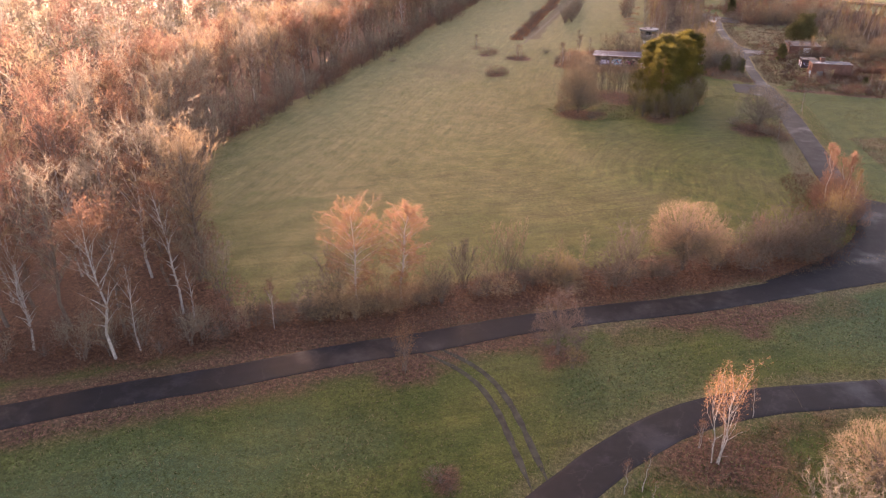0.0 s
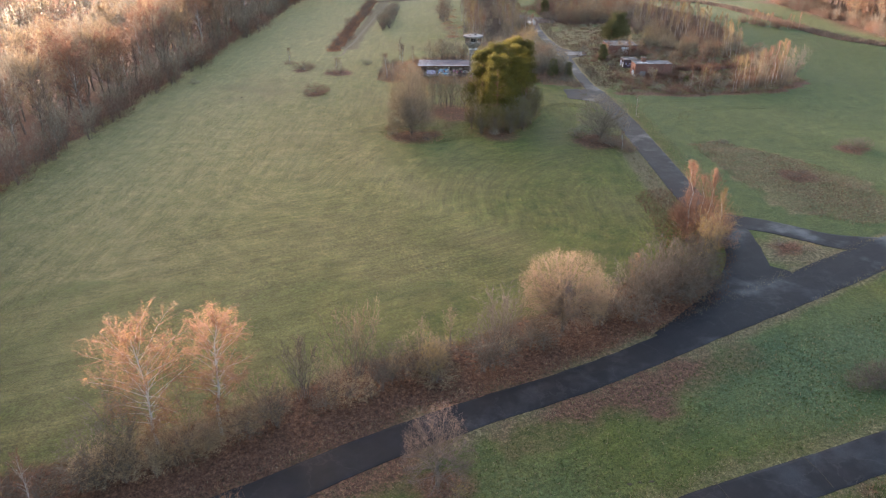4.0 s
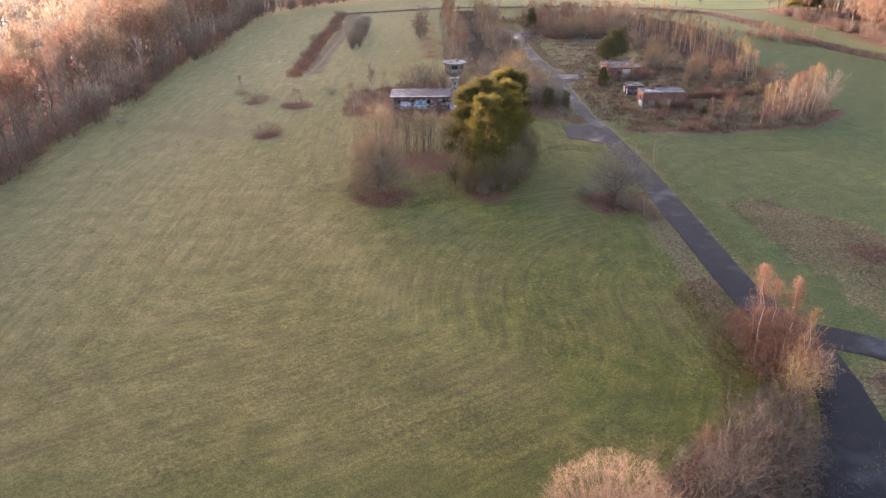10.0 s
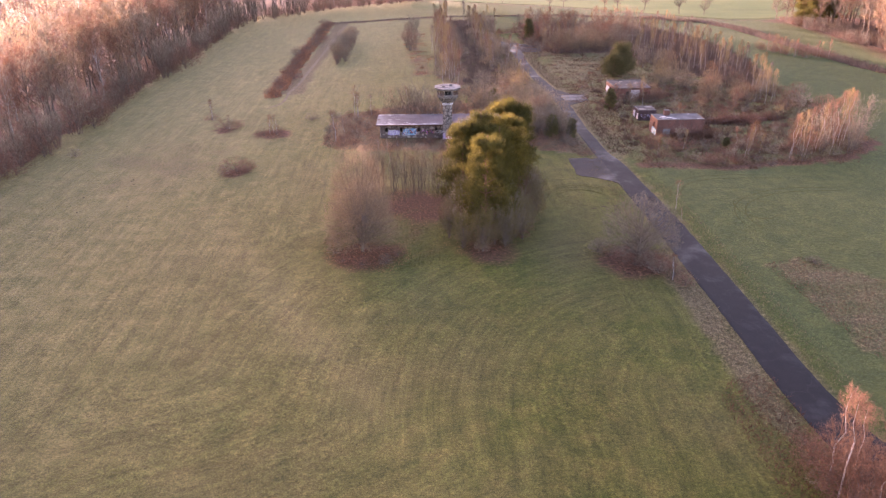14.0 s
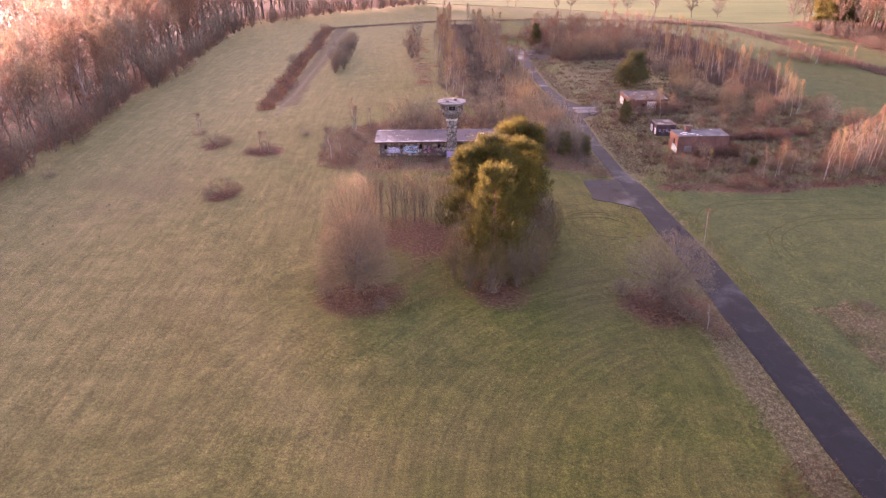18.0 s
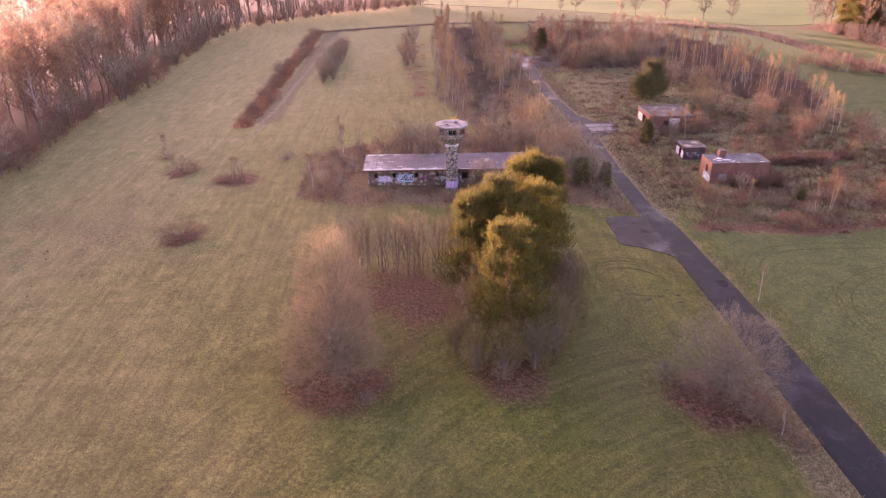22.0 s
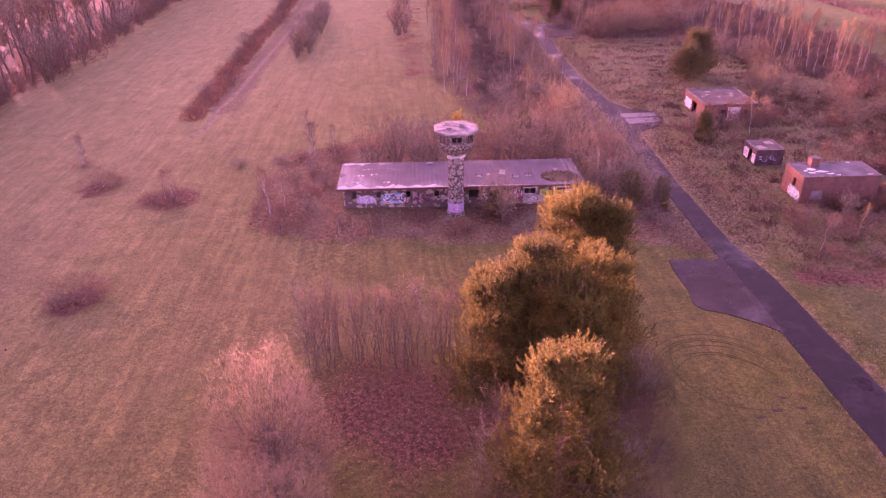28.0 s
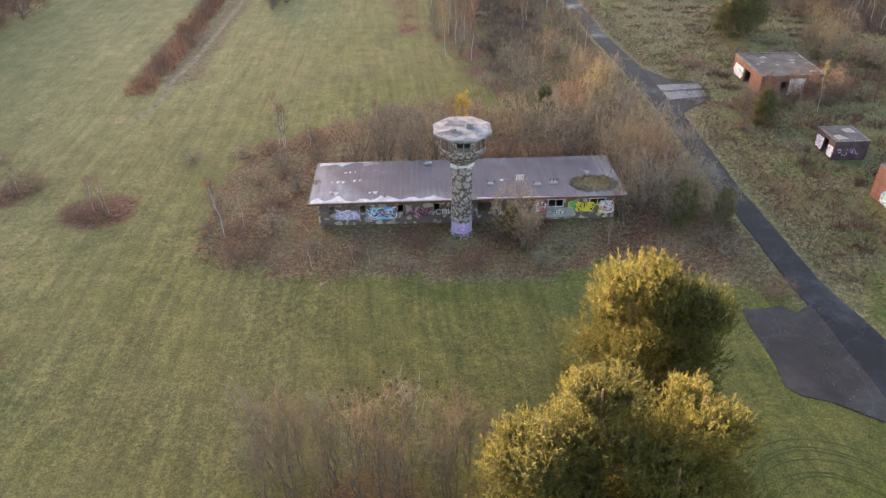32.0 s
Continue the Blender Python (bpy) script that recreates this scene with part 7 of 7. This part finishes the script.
for x, y in ((75, 241), (56, 226), (62, 229), (67.6, 343.7), (61.8, 370), (46.5, 245.5), (50.5, 246.5), (53.5, 247.2), (56.5, 246.8)):
    OAKS.put(x, y, 4.2, 1.0, "small oak with rusty withered leaves in the scrub")
for x, y in scatter(STRIP, 4.2, rng):
    if from_line(np.array(x), np.array(y), ROAD_C) > 2.6 and not (y < 229 and x < 21):
        k, bed = rng.uniform(), 11.5 < x < 17.5 and y > 262
        if bed or k > 0.78:
            continue
        if y > 262 and k < 0.30:
            SLIM.put(x, y, rng.uniform(5.0, 8.5), 0.85, i=(2, 0, 3)[int(y) % 3])
        else:
            YOUNG.put(x, y, rng.uniform(2.2, 4.8), 0.85)
for line, low, high in (([(6.5, 266), (6, 300), (6.5, 345), (7, 396)], 7.0, 10.5), ([(20, 288), (20.5, 330), (21, 380)], 5.5, 8.5)):
    for x, y in along(line, 3.4):
        SLIM.put(x + rng.normal() * 1.6, y + rng.normal(), rng.uniform(low, high), 0.85, "slim birch with fine pinkish twigs in the strip", i=(3, 0, 2, 1)[int(y) % 4])
for x, y in along([(27, 357), (38, 359)], 1.6):
    RUSTY.put(x, y, rng.uniform(1.8, 2.6), 1.2, "red-brown bush across the end of the road")

# the wood along the west side
def wood_height(y):
    """Heights of the wood, mostly rising northwards, set to put its shadow at the right level."""
    return float(np.interp(y, (60, 120, 150, 230, 275, 340, 420, 600), (16, 15.5, 14.5, 15, 17.5, 19, 21, 21)))


WOOD_EDGE = [(-40, 62), (-50, 70), (-61, 84), (-76, 104), (-80, 125), (-80, 395), (-76, 418), (-45, 445), (0, 478), (-10, 500), (-60, 470), (-104, 430), (-106, 120), (-92, 70), (-80, 30), (-62, 47)]
for x, y in scatter(WOOD_EDGE, 6.9, rng):
    k, tall = rng.uniform(), wood_height(y)
    if k < 0.58:
        FOREST_BARE.put(x, y, tall * rng.uniform(0.88, 1.12), rng.uniform(0.9, 1.15))
    elif k < 0.88:
        OAKS.put(x, y, tall * rng.uniform(0.82, 1.08), rng.uniform(0.9, 1.15))
    else:
        BIRCHES.put(x, y, tall * rng.uniform(0.85, 1.05), 0.9)
for x, y in along([(-46, 64), (-58, 79), (-72, 98), (-79, 112), (-79, 200), (-79, 300), (-78, 396), (-44, 440), (0, 472)], 2.3):
    EDGE.put(x + rng.normal() * 1.6, y + rng.normal(), rng.uniform(2.5, 7.5), 1.0)


def wood_behind(points, seed, wide=1.0):
    """The wood's depth as one object: trunks and clouds of twigs, tree by tree."""
    r = np.random.RandomState(seed)
    g = Geo()
    for x, y in points:
        h, s = wood_height(y) * r.uniform(0.85, 1.08), r.uniform(2.8, 4.4)
        g.tube([(x, y, -0.1), (x + r.normal() * 0.3, y + r.normal() * 0.3, h * 0.8)], [0.2, 0.06], 4, 0, False)
        n = 210
        d = r.normal(size=(n, 3))
        d /= np.linalg.norm(d, axis=1)[:, None]
        rad = r.uniform(0.25, 1.0, n) ** 0.6
        p = np.array([x, y, h * 0.62]) + d * rad[:, None] * (s, s, h * 0.36)
        # blades broad enough that little low sun leaks through the wood
        g.blades(p, d + r.normal(size=(n, 3)) * 0.6 + (0, 0, 0.4), r.uniform(0.8, 1.8, n), r.uniform(0.14, 0.34, n) * wide, r, 1 + int(r.uniform(0, 3)))
    return tagged(new("woodland", g.mesh("woodland", GREY_BARK, GREY_TWIG, RUST_TWIG, TAN_TWIG)), "deep bare winter wood with brown treetops", "woodland", kind="stuff")


# runs west beyond view, added depth that keeps the sun off the meadow
wood_behind(scatter([(-106, 30), (-104, 430), (-60, 470), (-10, 500), (10, 540), (-150, 560), (-300, 480), (-280, 60), (-130, -20)], 8.6, rng), 17)
wood_behind(scatter([(168, 320), (176, 392), (205, 400), (300, 420), (300, 240), (180, 260)], 6.2, rng), 19, 0.5)
# trees of the far fields and the far wood
for x, y, h in ((70.6, 440, 10), (94, 425.5, 11), (107, 425, 12), (119.3, 411, 12.5), (129.4, 407, 8), (64, 443, 5), (20, 478, 7), (3, 480, 6), (155.5, 391, 12), (157.5, 386, 14)):
    FIELD.put(x, y, h, 1.1)
for x, y, h in ((42, 458, 6), (46, 460.5, 6.5), (89, 431, 8.5)):
    OAKS.put(x, y, h, 1.3, "round-crowned small oak with rusty leaves before the far field")
for x, y in scatter(FAR_WOOD, 6.4, rng):
    k = rng.uniform()
    (OAKS if k < 0.22 else FOREST_BARE).put(x, y, rng.uniform(15, 22), 0.9, i=int(k * 40) % 2 if k < 0.22 else (0, 2, 3, 1)[int(k * 97) % 4])
for x, y in along([(157, 389), (155.5, 367), (157, 346), (157, 329), (158.5, 313), (154.5, 281)], 2.4):
    EDGE.put(x + rng.normal() * 1.2, y + rng.normal(), rng.uniform(1.5, 4.5), 1.1, "reddish-brown thicket at the foot of the far wood", i=(0, 2, 1)[int(y) % 3])
for x, y, h in ((158, 373, 19), (160.5, 368, 21), (163, 376, 20), (165, 366, 21)):
    PINES.put(x, y, h, 0.9, "tall dark pine at the corner of the far wood")
for x, y, h in ((161, 321, 11), (159, 316, 10), (160, 308, 12)):
    OAKS.put(x, y, h, 1.2, "broad oak with bright rusty leaves at the far wood's edge")
for x, y in along([(117, 318), (120, 308), (126, 302), (131, 302)], 1.6):
    THICKET.put(x + rng.normal() * 1.5, y, rng.uniform(2.4, 4.2), 0.9, "reddish thicket in the long back hedge", i=3)
for x, y in along([(117.5, 316), (120, 307), (126, 301.5), (131, 302)], 1.8):
    SLIM.put(x + rng.normal(), y, rng.uniform(4.4, 6.0), 1.0, i=(2, 0)[int(y * 3) % 2])


# ---- undergrowth ----
def tufts(name, label, category, points, height, width, mat, seed, per=3, lean=0.5):
    """Grass or weeds as one object: some blades at each point."""
    r = np.random.RandomState(seed)
    p = np.repeat(points, per, axis=0) + r.normal(size=(len(points) * per, 2)) * 0.14
    n = len(p)
    base = np.c_[p, np.full(n, -0.06)]
    way = np.c_[r.normal(size=(n, 2)) * lean, np.ones(n)]
    mats = mat if isinstance(mat, tuple) else (mat,)
    g = Geo()
    for k in range(len(mats)):
        pick = slice(k, None, len(mats))
        g.blades(base[pick], way[pick], (r.uniform(0.5, 1.3, n) * height)[pick], (r.uniform(0.6, 1.3, n) * width)[pick], r, k)
    return tagged(new(name, g.mesh(name, *mats)), label, category, kind="stuff")


def on_grass(p, margin=2.5):
    d = np.minimum.reduce([from_line(p[:, 0], p[:, 1], r) for r in (ROAD_A, ROAD_C, ROAD_E)])
    return p[d > margin]


def near_line(line, reach, spacing, gap, r):
    xs, ys = [p[0] for p in line], [p[1] for p in line]
    box = [(min(xs) - reach, min(ys) - reach), (max(xs) + reach, min(ys) - reach), (max(xs) + reach, max(ys) + reach), (min(xs) - reach, max(ys) + reach)]
    p = scatter(box, spacing, r)
    d = from_line(p[:, 0], p[:, 1], line)
    return p[(d < reach) & (d > gap)]


r = np.random.RandomState(12)
tufts("bracken", "reddish-brown bracken and brambles round the old barracks", "undergrowth", np.array([p for p in scatter(BUILDING_SCRUB, 0.5, r) if not (-11.2 < p[0] < 19.5 and 217.6 < p[1] < 227)]), 0.36, 0.085, BRACKEN, 1, 3, 1.7)
tufts("dead_grass", "pale dead grass among the bracken", "undergrowth", np.array([p for p in scatter(BUILDING_SCRUB, 0.8, r) if not (-11.2 < p[0] < 19.5 and 217.6 < p[1] < 227)]), 0.4, 0.08, STRAW, 31, 3, 1.5)
clump = scatter(CLUMP, 0.5, r)
under = (np.hypot(clump[:, 0] + 10.6, clump[:, 1] - 161.8) < 6.5) | (np.hypot(clump[:, 0] - 7, clump[:, 1] - 165) < 6.5) | (clump[:, 1] > 172)
tufts("bracken", "red-brown leaf litter and brambles under the clump", "undergrowth", np.repeat(clump[under], 2, axis=0), 0.22, 0.06, (RUST_WEED, BRACKEN), 2, 3, 1.8)
tufts("rough_tufts", "rough grass between the trees of the clump", "grass", clump[~under], 0.3, 0.08, GRASS, 25)
tufts("bracken", "brown brambles and weeds along the hedge", "undergrowth", on_grass(near_line(HEDGE_A, 5.0, 0.42, 0, r), 2.2), 0.6, 0.06, RUST_WEED, 3, 3, 1.0)
tufts("dead_grass", "straw-coloured dead grass in the scrub", "undergrowth", on_grass(np.array([p for p in scatter(TRACT, 1.0, r) if clear(*p)]), 1.8), 0.45, 0.11, (STRAW, SCRUB_WEED, RUST_WEED), 4, 3, 1.1)
near_tract = np.array([p for p in scatter([(36, 208), (41, 197.5), (80, 199), (97, 232), (96, 270), (38, 270), (37, 230)], 0.62, r) if clear(*p)])
tufts("moss_grass", "dull green grass among the scrub", "undergrowth", on_grass(near_tract[::2], 1.8), 0.3, 0.10, MEADOW_BLADE, 21, 2, 0.8)
tufts("bracken", "withered red-brown weeds among the ruins", "undergrowth", on_grass(near_tract[::2], 1.8), 0.45, 0.10, (RUST_WEED, SCRUB_WEED), 22, 2, 1.1)
centres = np.array([p for p in scatter(TRACT, 3.9, r) if clear(*p)])
tussocks = np.repeat(centres, 34, axis=0) + r.normal(size=(len(centres) * 34, 2)) * (r.uniform(0.5, 1.5, (len(centres), 1)) * (1.0, 0.6)).repeat(34, axis=0)
tufts("tussocks", "dark brown tussocks of heather and weeds in the scrub", "undergrowth", on_grass(tussocks, 1.8), 0.5, 0.13, SCRUB_WEED, 5, 2, 0.9)
tufts("bracken", "brown weeds under the strip of young trees", "undergrowth", on_grass(np.array([p for p in scatter(STRIP, 0.7, r) if not (p[0] < 20.5 and p[1] < 228)]), 1.7), 0.45, 0.11, BACK_WEED, 6, 3, 1.1)
tufts("dead_weeds", "patch of dead grey-brown weeds in the pasture", "undergrowth", scatter(PATCH, 0.42, r), 0.40, 0.07, (SCRUB_WEED, WEEDS, RUST_WEED), 7, 3, 1.2)
tufts("dead_grass", "straw-coloured verge grass along the roads", "verge grass", on_grass(np.concatenate([near_line(ROAD_C[1:7], 6.0, 0.5, 2.4, r), near_line(ROAD_A[3:15], 3.8, 0.45, 2.4, r), near_line(ROAD_E[2:11], 4.0, 0.45, 2.2, r)]), 2.25), 0.32, 0.05, STRAW, 8)
meadow = on_grass(scatter([(-79, 122), (-60, 86), (-36, 68), (-8, 84), (16, 100), (27, 112), (29, 150), (20, 205), (-24, 205), (-79, 240)], 0.75, r), 5.0)
tufts("meadow_tufts", "short green tufts of the mown meadow", "grass", meadow, 0.10, 0.09, MEADOW_BLADE, 9, 3, 1.0)
south = on_grass(scatter([(-60, 30), (-2, 30), (60, 62), (60, 96), (28, 84), (-6, 66), (-50, 40)], 0.55, r), 2.6)
tufts("rough_tufts", "rough grass tufts between the two roads", "grass", south, 0.24, 0.09, GRASS, 10, 3, 0.8)
tufts("rough_straw", "dry straw mixed into the rough grass", "grass", south[::3], 0.3, 0.07, STRAW, 11, 3, 0.8)
tufts("brambles", "brown brambles of the long back hedge", "hedge", near_line(BACK_HEDGE[4:], 3.4, 0.62, 0, r), 1.5, 0.17, BACK_WEED, 13, 3, 0.6)
tufts("brambles", "low brown weeds along the far ditch", "hedge", near_line(BACK_HEDGE[:6], 1.5, 0.6, 0, r), 0.8, 0.17, BACK_WEED, 33, 3, 0.6)
tufts("bracken", "brown weeds close along the old road", "undergrowth", np.array([p for p in near_line(ROAD_C[8:], 5.6, 0.55, 2.0, r) if not (33 < p[0] < 42 and 243 < p[1] < 263) and p[1] > 206]), 0.5, 0.10, SCRUB_WEED, 34, 3, 1.0)
wild = near_line(DITCH, 3.6, 0.5, 0, r)
wild = wild[np.abs(wild[:, 0] + 41) < 1.9 + 1.5 * fractal(wild[:, 0] * 0 + 3, wild[:, 1], 9, 71)]
def heaps(poly, spacing, per, spread, r):
    """Uneven heaps of points over a polygon."""
    c = scatter(poly, spacing, r)
    return np.repeat(c, per, axis=0) + r.normal(size=(len(c) * per, 2)) * (r.uniform(0.5, 1.4, (len(c), 1)) * spread).repeat(per, axis=0)


tufts("brushwood", "red-brown brushwood under the slim birches", "undergrowth", on_grass(heaps(BELT, 2.6, 60, 0.9, r), 2.0), 1.4, 0.10, BACK_WEED, 41, 2, 0.8)
tufts("brushwood", "brown brushwood of the far scrub", "undergrowth", on_grass(heaps(BACK_SCRUB, 3.0, 50, 1.0, r), 2.0), 1.4, 0.11, BACK_WEED, 42, 2, 0.8)
tufts("brambles", "red-brown brambles between the young trees of the strip", "undergrowth", on_grass(heaps([(11, 262), (18, 262), (24, 300), (18, 396), (11, 396)], 2.4, 60, 0.9, r), 2.0), 0.9, 0.10, BACK_WEED, 43, 2, 0.9)
tufts("weed_clumps", "low red-brown weeds dotted over the meadow", "undergrowth", heaps([(-8, 334), (-5, 366), (0, 364), (2, 282), (-3, 280)], 4.2, 40, 0.9, r), 0.4, 0.09, BRACKEN, 44, 2, 1.0)
thick = heaps([(40, 203), (60, 199), (86, 209), (96, 232), (94, 268), (60, 268), (44, 262), (43, 236)], 4.4, 46, 0.8, r)
tufts("brushwood", "dark red-brown brushwood among the ruins", "undergrowth", on_grass(np.array([p for p in thick if clear(*p)]), 2.0), 1.15, 0.085, (RUST_WEED, SCRUB_WEED, MAUVE_TWIG), 47, 2, 0.8)
tufts("brambles", "tall dark red bramble bank behind the huts", "undergrowth", heaps([(53.6, 225.0), (62, 225.2), (72, 226.5), (80, 228), (80, 230), (72, 229.4), (60, 228.2), (53.6, 227.4)], 1.3, 60, 0.5, r), 1.7, 0.085, (RUST_WEED, RUST_WEED, MAUVE_TWIG), 48, 2, 0.7)
tufts("brambles", "red-brown brambles grown up against the brick hut", "undergrowth", np.concatenate([heaps([(51.6, 214.6), (60.6, 214.4), (60.6, 215.9), (51.6, 216.0)], 1.1, 60, 0.36, r), heaps([(59.2, 216), (61.2, 216), (61.2, 222), (59.2, 222)], 1.2, 50, 0.4, r)]), 1.7, 0.08, (RUST_WEED, SCRUB_WEED), 49, 2, 0.7)
tufts("road_moss", "yellow-green mossy rim along the road's edge", "verge grass", near_line(ROAD_A[3:15], 2.55, 0.22, 2.05, r), 0.10, 0.09, MEADOW_BLADE, 46, 3, 1.0)
tufts("brushwood", "dark undergrowth of the far wood", "undergrowth", heaps([(157, 388), (155.5, 367), (157, 346), (157, 329), (158.5, 313), (154.5, 281), (172, 270), (178, 390)], 2.6, 46, 1.1, r), 2.2, 0.16, BACK_WEED, 45, 2, 0.6)
tufts("brambles", "brown brambles of the ditch hedge", "hedge", wild, 1.0, 0.12, BRACKEN, 14, 3, 0.6)
tufts("moss_patch", "small tuft of moss and grass on the parking bay", "moss", np.array([[31.0, 197.5]]) + r.normal(size=(160, 2)) * (0.45, 0.6), 0.16, 0.12, GRASS, 15, 3, 0.8)
bank = on_grass(scatter([(-1, 36), (14, 44), (34, 55), (60, 66), (60, 73), (34, 65), (14, 56.5), (4, 47)], 1.5, r), 2.8)
bank = np.repeat(bank, 22, axis=0) + r.normal(size=(len(bank) * 22, 2)) * 0.42
tufts("tussocks", "dark brown-green tussocks on the bank below the path", "grass", on_grass(bank[::3], 2.4), 0.4, 0.07, RUST_WEED, 16, 1, 0.9)
tufts("long_grass", "long dark green grass on the bank below the path", "grass", on_grass(bank, 2.4), 0.5, 0.07, (GRASS, SCRUB_WEED, WEEDS), 18, 1, 0.9)
verge = near_line(ROAD_C[1:8], 5.4, 1.3, 2.8, r)
verge = np.repeat(verge[verge[:, 0] < 35], 20, axis=0)
tufts("tussocks", "rough brown tussocks on the road's verge", "grass", verge + r.normal(size=verge.shape) * 0.38, 0.30, 0.07, (SCRUB_WEED, STRAW), 17, 1, 1.0)
